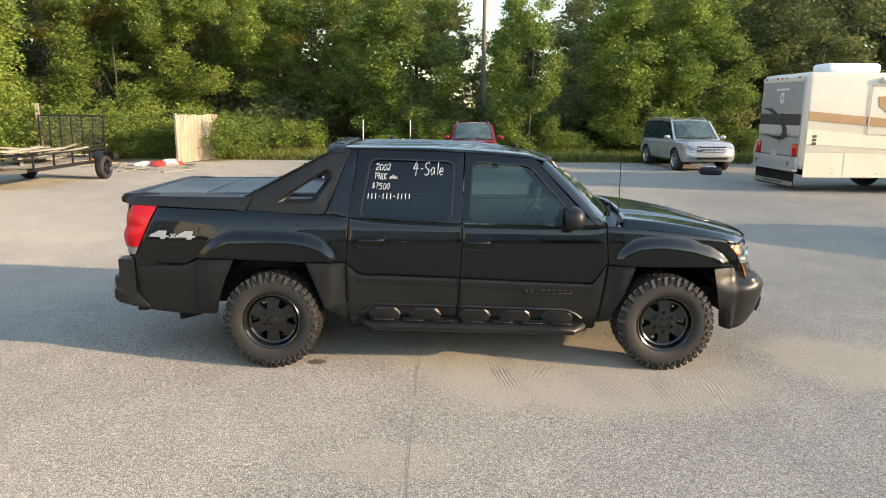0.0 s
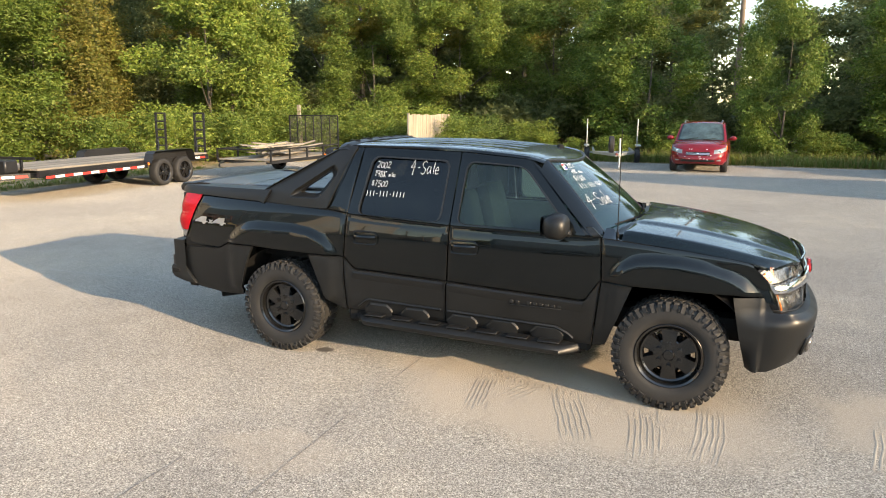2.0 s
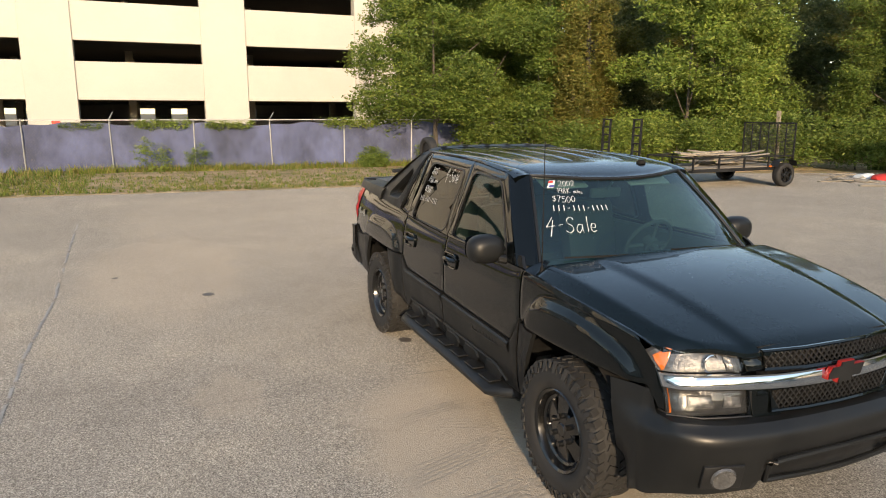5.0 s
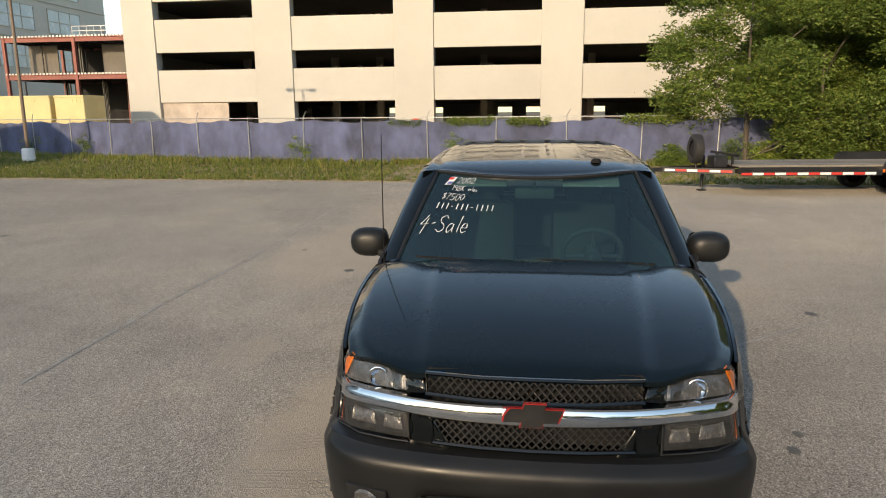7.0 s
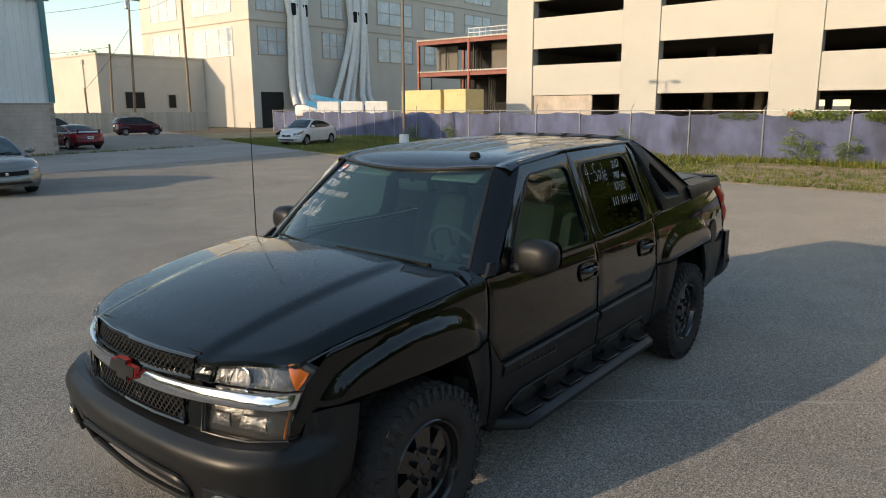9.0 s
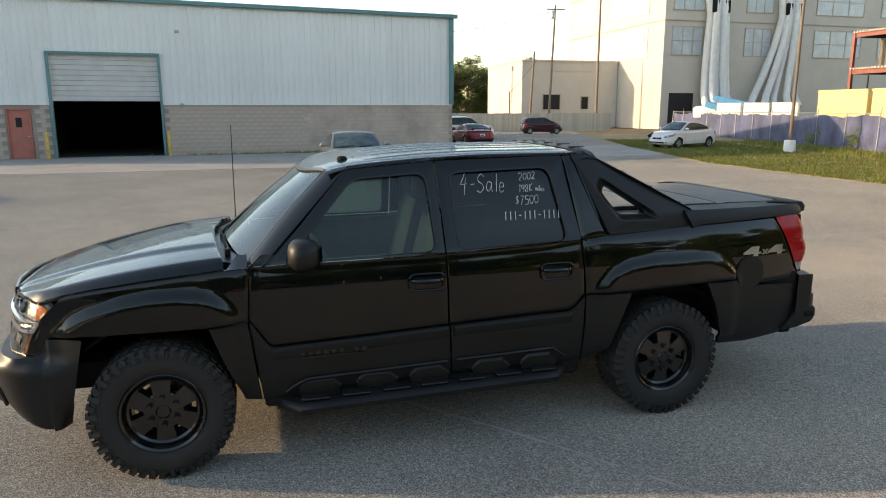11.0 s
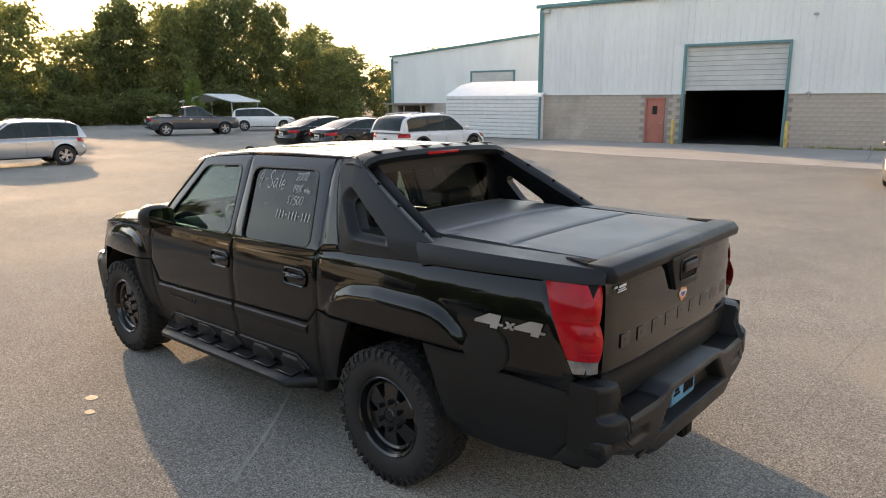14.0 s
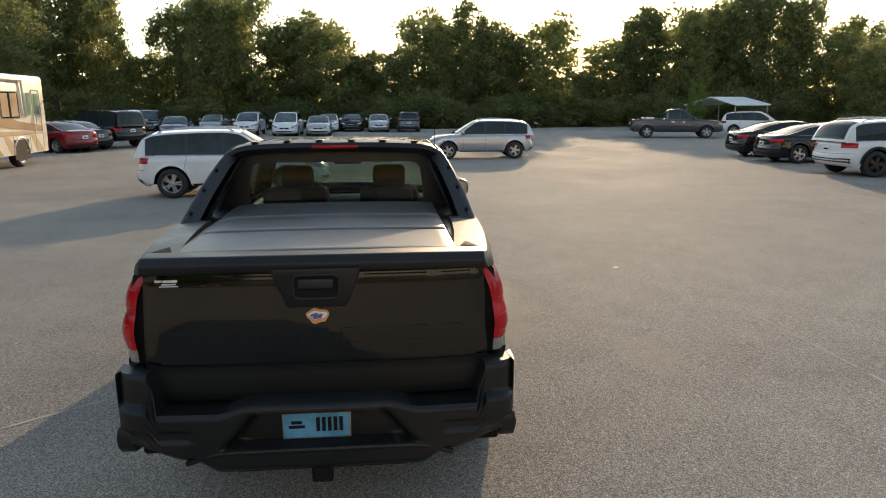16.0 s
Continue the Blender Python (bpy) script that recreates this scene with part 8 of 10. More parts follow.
def pickup():
    t = thing("pickup_truck", Matrix(), "gloss black crew-cab pickup with matt grey cladding, marked for sale", "pickup truck")
    for s in (-1, 1):
        truck_side(t, s)
    truck_front(t)
    truck_rear(t)
    truck_top(t)
    # frame and axles below
    bm = B()
    for s in (-1, 1):
        bar(bm, (-2.75, s * 0.48, 0.52), (2.35, s * 0.48, 0.50), 0.08, 0.14)
    for x in (-1.65, 1.65):
        rod(bm, (x, -0.78, 0.41), (x, 0.78, 0.41), 0.05, 10)
        box(bm, (x, 0.0, 0.41), (0.26, 0.28, 0.24), 0.05)
    box(bm, (0.1, 0, 0.47), (1.9, 0.9, 0.16), 0.03)
    box(bm, (0.1, 0.0, 0.62), (4.2, 1.5, 0.10))
    box(bm, (1.75, 0, 0.85), (0.95, 1.1, 0.36))
    part("underbody", bm, "under_black", t)
    tb, lugs = offroad_wheel()
    bpy.data.objects.remove(bpy.data.objects["wheel_pattern"])
    tyre_me, lug_me, rim_me, nut_me = mesh_of("tyre", tb, "rubber", 50), mesh_of("tread", lugs, "rubber", 0), mesh_of("rim", rim_mesh(), "rim_black", 35), mesh_of("lug_nut", nut_mesh(), "rim_black", 40)
    bmd = B()
    lathe(bmd, ((0.0, -0.02), (0.15, -0.02), (0.15, 0.0), (0.0, 0.0)), 24)
    disc_me = mesh_of("disc", bmd, "under_black", 30)
    for x in (-1.655, 1.655):
        for s in (-1, 1):
            wh = new("wheel")
            wh.parent = t
            wh.empty_display_size = 0.1
            wh.matrix_local = Matrix.Translation((x, s * 0.880, 0.412)) @ Euler((0, 0.3 * x, 0 if s < 0 else math.pi)).to_matrix().to_4x4()
            shared("tyre", tyre_me, wh, Matrix(), "knobbly off-road tyre")
            shared("tread", lug_me, wh, Matrix())
            shared("rim", rim_me, wh, Matrix(), "black six-spoke rim")
            for k in range(6):
                shared("lug_nut", nut_me, wh, Matrix.Translation((0.084 * math.cos(k * math.pi / 3), -0.105, 0.084 * math.sin(k * math.pi / 3))))
            shared("brake_disc", disc_me, wh, Matrix())
    return t


pickup()

# ---- parked cars ----
for nm, col, met in (("silver", (0.46, 0.47, 0.48), 0.5), ("white", (0.72, 0.72, 0.71), 0.0), ("black", (0.010, 0.010, 0.011), 0.0), ("red", (0.19, 0.010, 0.016), 0.1), ("purple", (0.06, 0.012, 0.022), 0.1),
                     ("grey", (0.07, 0.075, 0.085), 0.4), ("champagne", (0.25, 0.255, 0.235), 0.5), ("bluegrey", (0.12, 0.14, 0.17), 0.4)):
    paint("car_" + nm, col, 0.16, met, 0.008 if max(col) < 0.15 else 0.05)


def tyre_wheel_meshes():
    bm = B()
    lathe(bm, ((0.62, -0.30), (0.66, -0.36), (0.80, -0.38), (0.93, -0.35), (0.985, -0.26), (1.0, -0.1), (1.0, 0.1), (0.985, 0.26), (0.93, 0.35), (0.66, 0.36), (0.62, 0.30)), 28)
    ty = mesh_of("tyre", bm, "rubber", 50)
    out = []
    for mat in ("alloy", "rim_black"):
        bm = B()
        lathe(bm, ((0.66, -0.33), (0.64, -0.36), (0.60, -0.32), (0.57, -0.16), (0.55, 0.1)), 28)
        for k in range(5):
            m = Matrix.Rotation(2 * math.pi * k / 5, 4, "Y")
            for dx in (-0.09, 0.09):
                poly = [(dx * 0.5 - 0.055, 0.1), (dx * 0.5 + 0.055, 0.1), (dx + 0.06, 0.61), (dx - 0.06, 0.61)]
                f = [bm.verts.new(m @ Vector((x, -0.30, z))) for x, z in poly]
                b = [bm.verts.new(m @ Vector((x, -0.20, z))) for x, z in poly]
                bm.faces.new(f)
                for i in range(4):
                    bm.faces.new((f[i], b[i], b[(i + 1) % 4], f[(i + 1) % 4]))
        lathe(bm, ((0.0, -0.34), (0.12, -0.33), (0.16, -0.29), (0.16, -0.2)), 16)
        out.append(mesh_of("rim", bm, mat, 35))
    bm = B()
    lathe(bm, ((0.0, -0.12), (0.58, -0.12), (0.58, 0.1)), 20)
    return ty, out[0], out[1], mesh_of("wheel_back", bm, "under_black", 30)


TYRE, RIM_A, RIM_B, WHEEL_BACK = tyre_wheel_meshes()


def add_wheel(t, x, y, r, s, rim="alloy", name="wheel"):
    wh = new(name)
    wh.parent = t
    wh.empty_display_size = 0.1
    wh.matrix_local = Matrix.Translation((x, y, r)) @ Euler((0, 0.7 * x, 0 if s < 0 else math.pi)).to_matrix().to_4x4() @ Matrix.Diagonal((r, r * 0.9, r, 1))
    shared("tyre", TYRE, wh, Matrix())
    shared("rim", RIM_A if rim == "alloy" else RIM_B, wh, Matrix())
    shared("wheel_disc", WHEEL_BACK, wh, Matrix())


def curve_table(rows, v):
    """A smooth curve through (at, value) rows."""
    if v <= rows[0][0]:
        return rows[0][1]
    if v >= rows[-1][0]:
        return rows[-1][1]
    n = len(rows)
    for i in range(n - 1):
        if v <= rows[i + 1][0]:
            break
    def slope(k):
        if k == 0 or k == n - 1:
            a, b = (rows[0], rows[1]) if k == 0 else (rows[-2], rows[-1])
            return (b[1] - a[1]) / (b[0] - a[0])
        l = (rows[k][1] - rows[k - 1][1]) / (rows[k][0] - rows[k - 1][0])
        r = (rows[k + 1][1] - rows[k][1]) / (rows[k + 1][0] - rows[k][0])
        return 0.0 if l * r <= 0 else 2 * l * r / (l + r)
    (a, p), (b, q) = rows[i], rows[i + 1]
    h = b - a
    t = (v - a) / h
    return (2 * t ** 3 - 3 * t * t + 1) * p + (t ** 3 - 2 * t * t + t) * h * slope(i) + (3 * t * t - 2 * t ** 3) * q + (t ** 3 - t * t) * h * slope(i + 1)


# deck: hood, waist and boot line; roof: the line over the cabin; both as (part of half length, height)
SHAPES = {
    "sedan": dict(deck=((-1.0, 0.90), (-0.93, 0.985), (-0.70, 1.02), (-0.30, 0.985), (0.30, 0.955), (0.50, 0.94), (0.75, 0.875), (0.92, 0.775), (1.0, 0.69)),
                  roof=((-0.80, 1.0), (-0.64, 1.16), (-0.44, 1.345), (-0.22, 1.44), (-0.02, 1.47), (0.13, 1.435), (0.30, 1.25), (0.50, 0.94)), doors=(-0.36, -0.02, 0.35), pillars=(-0.02,), glass=(-0.60, 0.42)),
    "suv": dict(deck=((-1.0, 0.92), (-0.95, 1.02), (-0.60, 1.05), (0.30, 1.03), (0.50, 1.02), (0.72, 0.985), (0.90, 0.895), (1.0, 0.77)),
                roof=((-0.965, 1.03), (-0.935, 1.26), (-0.87, 1.52), (-0.76, 1.63), (-0.45, 1.685), (-0.12, 1.70), (0.06, 1.665), (0.24, 1.42), (0.46, 1.02)), doors=(-0.46, -0.08, 0.33), pillars=(-0.44, -0.08), glass=(-0.84, 0.38)),
    "truck": dict(deck=((-1.0, 0.98), (-0.97, 1.08), (0.20, 1.12), (0.48, 1.12), (0.78, 1.09), (0.93, 1.02), (1.0, 0.90)),
                  roof=((-0.985, 1.10), (-0.965, 1.42), (-0.93, 1.76), (-0.86, 1.87), (-0.35, 1.925), (0.02, 1.92), (0.13, 1.88), (0.28, 1.55), (0.45, 1.12)), doors=(-0.42, -0.06, 0.32), pillars=(-0.45, -0.06), glass=(-0.90, 0.37)),
    "hatch": dict(deck=((-1.0, 0.90), (-0.95, 0.99), (-0.50, 1.0), (0.40, 0.965), (0.62, 0.94), (0.82, 0.85), (0.94, 0.74), (1.0, 0.65)),
                  roof=((-0.955, 1.0), (-0.90, 1.19), (-0.80, 1.39), (-0.62, 1.48), (-0.22, 1.52), (0.06, 1.49), (0.28, 1.30), (0.60, 0.95)), doors=(-0.44, -0.02, 0.42), pillars=(-0.02,), glass=(-0.72, 0.50)),
    "van": dict(deck=((-1.0, 0.92), (-0.96, 1.03), (-0.50, 1.05), (0.40, 1.02), (0.66, 0.99), (0.86, 0.90), (1.0, 0.70)),
                roof=((-0.975, 1.04), (-0.955, 1.30), (-0.91, 1.58), (-0.80, 1.69), (-0.35, 1.745), (0.08, 1.74), (0.24, 1.67), (0.44, 1.36), (0.68, 0.99)), doors=(-0.40, 0.0, 0.42), pillars=(-0.42, 0.0), glass=(-0.88, 0.55)),
    "coupe": dict(deck=((-1.0, 0.74), (-0.94, 0.87), (-0.55, 0.92), (0.30, 0.87), (0.62, 0.82), (0.90, 0.66), (1.0, 0.55)),
                  roof=((-0.70, 0.91), (-0.52, 1.08), (-0.32, 1.24), (-0.10, 1.30), (0.06, 1.26), (0.22, 1.10), (0.44, 0.86)), doors=(-0.30, 0.36), pillars=(-0.26,), glass=(-0.48, 0.36)),
    "pickup": dict(deck=((-1.0, 1.08), (-0.975, 1.18), (-0.30, 1.19), (0.30, 1.15), (0.60, 1.13), (0.90, 1.05), (1.0, 0.90)),
                   roof=((-0.245, 1.18), (-0.235, 1.45), (-0.205, 1.76), (-0.15, 1.845), (0.02, 1.875), (0.12, 1.845), (0.27, 1.52), (0.44, 1.14)), doors=(-0.19, 0.05, 0.34), pillars=(0.05,), glass=(-0.18, 0.36)),
}


def car(x, y, head, colour, label, category, L=4.6, W=1.82, H=1.47, wb=2.7, r=0.33, shape="sedan", rim="alloy", trim=False, rack=False, group="parked cars", spoiler=False, grille=(0.36, 0.58, 0.78, 1), chips=False):
    """A parked car, nose towards local x. grille: part of the half width, foot, top, bright bars."""
    t = thing("car", pose(x, y, 0, 0, 0, head), label, category, group)
    sh = SHAPES[shape]
    tall = shape in ("suv", "truck", "van", "hatch")
    mat, h2 = "car_" + colour, L / 2
    kz = H / max(z for _, z in sh["roof"])
    z0 = {"truck": 0.36, "pickup": 0.38, "suv": 0.29}.get(shape, 0.20)
    axles = (wb / 2 - 0.02, -wb / 2 - 0.02)
    deck = lambda f: curve_table(sh["deck"], f) * kz
    CF, CR, N = (0.46, 0.30, 3.0) if shape in ("truck", "pickup") else (0.72, 0.42, 2.8)
    FRONT = ((0, -0.11), (0.10, -0.035), (0.28, 0.0), (0.46, -0.012), (0.62, -0.040), (0.80, -0.075), (0.93, -0.15), (1.0, -0.26))
    BACK = ((0, -0.13), (0.10, -0.05), (0.30, 0.0), (0.48, -0.012), (0.55, -0.045), (0.80, -0.075), (0.94, -0.10), (1.0, -0.15))
    WIDTH = ((0.0, 0.925), (0.12, 0.965), (0.35, 0.995), (0.55, 1.0), (0.72, 0.985), (0.80, 0.985), (0.92, 0.955), (1.0, 0.905))

    def low(xx):
        z = z0 + 0.05 * max(0.0, abs(xx) / h2 - 0.86) / 0.14
        for a in axles:
            d = abs(xx - a)
            ra = r * 1.17
            if d < ra:
                z = max(z, r + math.sqrt(ra * ra - d * d))
        return z

    def body(p, v, d=0.0):
        """The shell: p from 0 at the nose's middle over the side (1 to 2) to 3 at the tail's middle; below 0 or s<0 mirrored."""
        s, p = (-1 if p < 0 else 1), abs(p)
        af, ar = h2 + curve_table(FRONT, v), h2 + curve_table(BACK, v)
        if p <= 1:
            th = p * math.pi / 2
            xx, q = af - CF + CF * math.cos(th) ** (2 / N), math.sin(th) ** (2 / N)
            nx, ny = math.cos(th), math.sin(th)
        elif p <= 2:
            f = p - 1
            xx, q, nx, ny = (af - CF) + (-(ar - CR) - (af - CF)) * f, 1.0, 0.0, 1.0
        else:
            th = (3 - p) * math.pi / 2
            xx, q = -(ar - CR) - CR * math.cos(th) ** (2 / N), math.sin(th) ** (2 / N)
            nx, ny = -math.cos(th), math.sin(th)
        bot, top = low(xx), deck(xx / h2)
        z = bot + (max(top, bot + 0.04) - bot) * v
        k = (z - z0) / max(0.1, top - z0)
        b = W / 2 * curve_table(WIDTH, k) * (1 - 0.05 * max(0.0, abs(xx) / h2 - 0.35) ** 2)
        for a in axles:
            g = max(0.0, 1 - abs(math.hypot(xx - a, z - r) - r * 1.20) / 0.09)
            b += 0.016 * smoothstep(g)
        return Vector((xx + d * nx, s * (b * q + d * ny), z))

    def p_of(q):
        """Where on the nose or tail the part q of the half width lies."""
        return math.asin(min(1.0, q) ** (N / 2)) / (math.pi / 2)

    def p_at(f):
        """Where on the side the part f of the half length lies."""
        return 1 + (h2 - CF - f * h2) / (2 * h2 - CF - CR)

    ps = [p_of(q) for q in (0, 0.15, 0.3, 0.45, 0.6, 0.72, 0.82, 0.9, 0.955, 0.985)] + [1 + k / 58 for k in range(59)] + [3 - p_of(q) for q in (0.985, 0.955, 0.9, 0.82, 0.72, 0.6, 0.4, 0.2, 0)]
    vs_ = (0, 0.06, 0.14, 0.24, 0.35, 0.46, 0.54, 0.62, 0.72, 0.80, 0.87, 0.93, 0.97, 1.0)
    bm = B()
    rows = []
    for v in vs_:
        rows.append([bm.verts.new(body(p, v)) for p in ps] + [bm.verts.new(body(-p, v)) for p in ps[-2:0:-1]])
    for a, b in zip(rows, rows[1:]):
        for i in range(len(a)):
            j = (i + 1) % len(a)
            bm.faces.new((a[i], a[j], b[j], b[i]))
    n = len(ps)
    last, prev = rows[-1], None
    for i in range(n):
        ra, la = last[i], last[-i % len(last)]
        mids = []
        if ra is not la:
            for k in (0.75, 0.5, 0.25, 0.0, -0.25, -0.5, -0.75):
                mids.append(bm.verts.new((ra.co.x, ra.co.y * k, ra.co.z + 0.055 * (1 - k * k) * smoothstep((h2 - abs(ra.co.x)) / 0.5))))
        cur = [ra] + mids + [la]
        if prev:
            if len(prev) == len(cur):
                for k in range(len(cur) - 1):
                    bm.faces.new((prev[k], prev[k + 1], cur[k + 1], cur[k]))
            else:
                big, one = (cur, prev[0]) if len(cur) > len(prev) else (prev, cur[0])
                for k in range(len(big) - 1):
                    bm.faces.new((big[k], big[k + 1], one))
        prev = cur
    bmesh.ops.recalc_face_normals(bm, faces=bm.faces)
    part("body", bm, mat, t, smooth=42)

    def skin(name, material, p0, p1, low_, high, d=0.004, parent=t, lbl="", nu=10, nv=4, low1=None, high1=None):
        """A piece that follows the shell between p0 and p1, v from low to high, with its rim turned in."""
        low1, high1 = low_ if low1 is None else low1, high if high1 is None else high1
        bm = B()
        g = []
        for j in range(-1, nv + 2):
            row = []
            for i in range(-1, nu + 2):
                u, w = min(1, max(0, i / nu)), min(1, max(0, j / nv))
                edge = i in (-1, nu + 1) or j in (-1, nv + 1)
                a, b = low_ + (low1 - low_) * u, high + (high1 - high) * u
                row.append(bm.verts.new(body(p0 + (p1 - p0) * u, a + (b - a) * w, -0.012 if edge else d)))
            g.append(row)
        for a, b in zip(g, g[1:]):
            for i in range(len(a) - 1):
                bm.faces.new((a[i], a[i + 1], b[i + 1], b[i]))
        bmesh.ops.recalc_face_normals(bm, faces=bm.faces)
        return part(name, bm, material, parent, lbl, 50)

    # cabin
    prof = [(f * h2, z * kz) for f, z in sh["roof"]]
    WB, WT = W / 2 * 0.915, W / 2 * (0.76 if H > 1.6 else 0.70)

    def waist(xx):
        return deck(xx / h2) - 0.015

    def roofline(xx):
        return max(waist(xx), curve_table(prof, xx))

    def flank(xx, z):
        zb = waist(xx)
        return WB + (WT - WB) * max(0.0, min(1.0, (z - zb) / (H - zb))) ** 1.25 - 0.06 * max(0.0, abs(xx) / h2 - 0.5)

    xs = [prof[0][0] + 0.004 * k for k in range(4)]
    for (a, _), (b, _) in zip(prof, prof[1:]):
        xs += [a + (b - a) * k / 5 for k in range(1, 6)]
    xs = sorted(set(round(q, 4) for q in xs))
    mid = (prof[0][0] + prof[-1][0]) / 2
    span = (prof[-1][0] - prof[0][0]) / 2

    def top_at(xx, k):
        """Over the cabin at xx: k from -1 to 1 across."""
        zr = roofline(xx)
        drop = 0.055 * smoothstep((zr - waist(xx)) / 0.25)
        e = zr - drop
        w = flank(xx, e)
        bow = 0.13 * max(0.0, abs(xx - mid) / span - 0.45) / 0.55 * (1 - k * k) * (1 if xx > mid else -0.45)
        return Vector((xx + bow, w * k, e + drop * (1 - abs(k) ** 2.6)))

    bm = B()
    sect = []
    for xx in xs:
        edge = top_at(xx, 1)
        zb = waist(xx)
        half = [(xx, flank(xx, zb + (edge.z - zb) * j / 5), zb + (edge.z - zb) * j / 5) for j in range(5)]
        ring_ = [(a, -b, c) for a, b, c in half] + [tuple(top_at(xx, -1 + k / 5)) for k in range(11)] + [(a, b, c) for a, b, c in half[::-1]]
        sect.append([bm.verts.new(q) for q in ring_])
    for a, b in zip(sect, sect[1:]):
        for i in range(len(a) - 1):
            bm.faces.new((a[i], b[i], b[i + 1], a[i + 1]))
    bmesh.ops.recalc_face_normals(bm, faces=bm.faces)
    part("cabin", bm, mat, t, smooth=50)
    # screens
    peak = max(z for _, z in prof)
    xf = next(xx for xx in reversed(xs) if roofline(xx) > waist(xx) + 0.88 * (peak - waist(xx)))
    xr = next(xx for xx in xs if roofline(xx) > waist(xx) + (0.86 if tall else 0.90) * (peak - waist(xx)))
    ends = (("windscreen", xf, prof[-1][0] - 0.05, 0.90, "screen_car"), ("rear_window", xr, prof[0][0] + (0.012 if tall else 0.06), 0.86, "window_dark"))
    for nm, xa, xb, k1, gm in ends:
        if nm == "rear_window" and tall:
            zlow = waist(xb) + 0.10
            xb = next(xx for xx in [xb + 0.002 * q for q in range(400)] if roofline(xx) > zlow)
        for grow, material in ((1.0, "trim_black"), (0.94, gm)):
            bm = B()
            g = []
            lift = 0.006 if grow == 1.0 else 0.010
            for j in range(9):
                f = 0.5 + (j / 8 - 0.5) * (1.0 if grow == 1.0 else 0.93)
                xx = xa + (xb - xa) * f
                g.append([bm.verts.new(top_at(xx, k1 * grow * (-1 + q / 5)) + Vector((lift if xb > xa else -lift, 0, lift))) for q in range(11)])
            for a, b in zip(g, g[1:]):
                for q in range(10):
                    bm.faces.new((a[q], a[q + 1], b[q + 1], b[q]))
            ob = part("screen_surround" if grow == 1.0 else nm, bm, material, t)
    bm = B()
    for k in (-0.62, 0.10):
        a, b = top_at(prof[-1][0] - 0.06, k), top_at(prof[-1][0] - 0.13, k + 0.52)
        bar(bm, a + Vector((0.02, 0, 0.02)), b + Vector((0.025, 0, 0.022)), 0.016, 0.014)
    part("wipers", bm, "under_black", t, smooth=0)
    # side glass between slanted ends and upright pillars
    g0, g1 = sh["glass"]
    cuts = [g0] + list(sh["pillars"]) + [g1]
    for s in (-1, 1):
        def pane_of(a, b, margin, d, name, material):
            bm = B()
            g = []
            m = max(4, int((b - a) / 0.10))
            for i in range(m + 1):
                xx = a + (b - a) * i / m
                zl, zh = waist(xx) + 0.055 + margin, roofline(xx) - 0.115 - margin
                zh = max(zh, zl + 0.004)
                g.append([bm.verts.new((xx, s * (flank(xx, zl + (zh - zl) * j / 4) + d), zl + (zh - zl) * j / 4)) for j in range(5)])
            for p, q in zip(g, g[1:]):
                for j in range(4):
                    bm.faces.new((p[j], q[j], q[j + 1], p[j + 1]))
            part(name, bm, material, t)
        reach = [xx for xx in [prof[0][0] + 0.01 * k for k in range(int((prof[-1][0] - prof[0][0]) / 0.01))] if roofline(xx) - 0.115 > waist(xx) + 0.09]
        a0, a1 = max(g0 * h2, reach[0]), min(g1 * h2, reach[-1])
        pane_of(a0 - 0.02, a1 + 0.02, -0.022, 0.005, "window_surround", "trim_black")
        if colour in ("black", "white", "silver"):
            bm = B()
            tube(bm, [(a0 + (a1 - a0) * k / 10, s * (flank(a0 + (a1 - a0) * k / 10, waist(a0 + (a1 - a0) * k / 10) + 0.03) + 0.006), waist(a0 + (a1 - a0) * k / 10) + 0.03) for k in range(11)], 0.008, 5)
            part("waist_strip", bm, "alloy", t)
        for k, (a, b) in enumerate(zip(cuts, cuts[1:])):
            a, b = max(a * h2 + (0.035 if k else 0), a0), min(b * h2 - (0.035 if k < len(cuts) - 2 else 0), a1)
            if b - a > 0.12:
                pane_of(a, b, 0.0, 0.009, "side_window", "window_dark")
        # mirror
        xm = a1 - 0.02
        zm = waist(xm) + 0.12
        bm = B()
        bmesh.ops.create_uvsphere(bm, u_segments=12, v_segments=8, radius=1.0, matrix=Matrix.Translation((xm, s * (W / 2 + 0.11), zm)) @ Matrix.Diagonal((0.075, 0.125, 0.082, 1)))
        bar(bm, (xm, s * (W / 2 - 0.06), zm - 0.06), (xm, s * (W / 2 + 0.05), zm - 0.03), 0.05, 0.03)
        part("door_mirror", bm, mat, t)
        # door seams, handles, sill
        for f in sh["doors"]:
            pp = p_at(f)
            skin("door_seam", "under_black", s * (pp - 0.0010), s * (pp + 0.0010), 0.06, 0.985, 0.0015, nu=1, nv=10)
        for f in sh["doors"][:-1]:
            pp = p_at(f + 0.09)
            skin("door_handle", "chrome" if colour in ("black", "grey") else mat, s * (pp - 0.018), s * (pp + 0.018), 0.785, 0.825, 0.022, nu=4, nv=2)
        skin("sill", "trim_black", s * p_at((axles[0] - 1.2 * r) / h2), s * p_at((axles[1] + 1.2 * r) / h2), 0.0, 0.15 if trim else 0.07, 0.005, nu=12, nv=2)
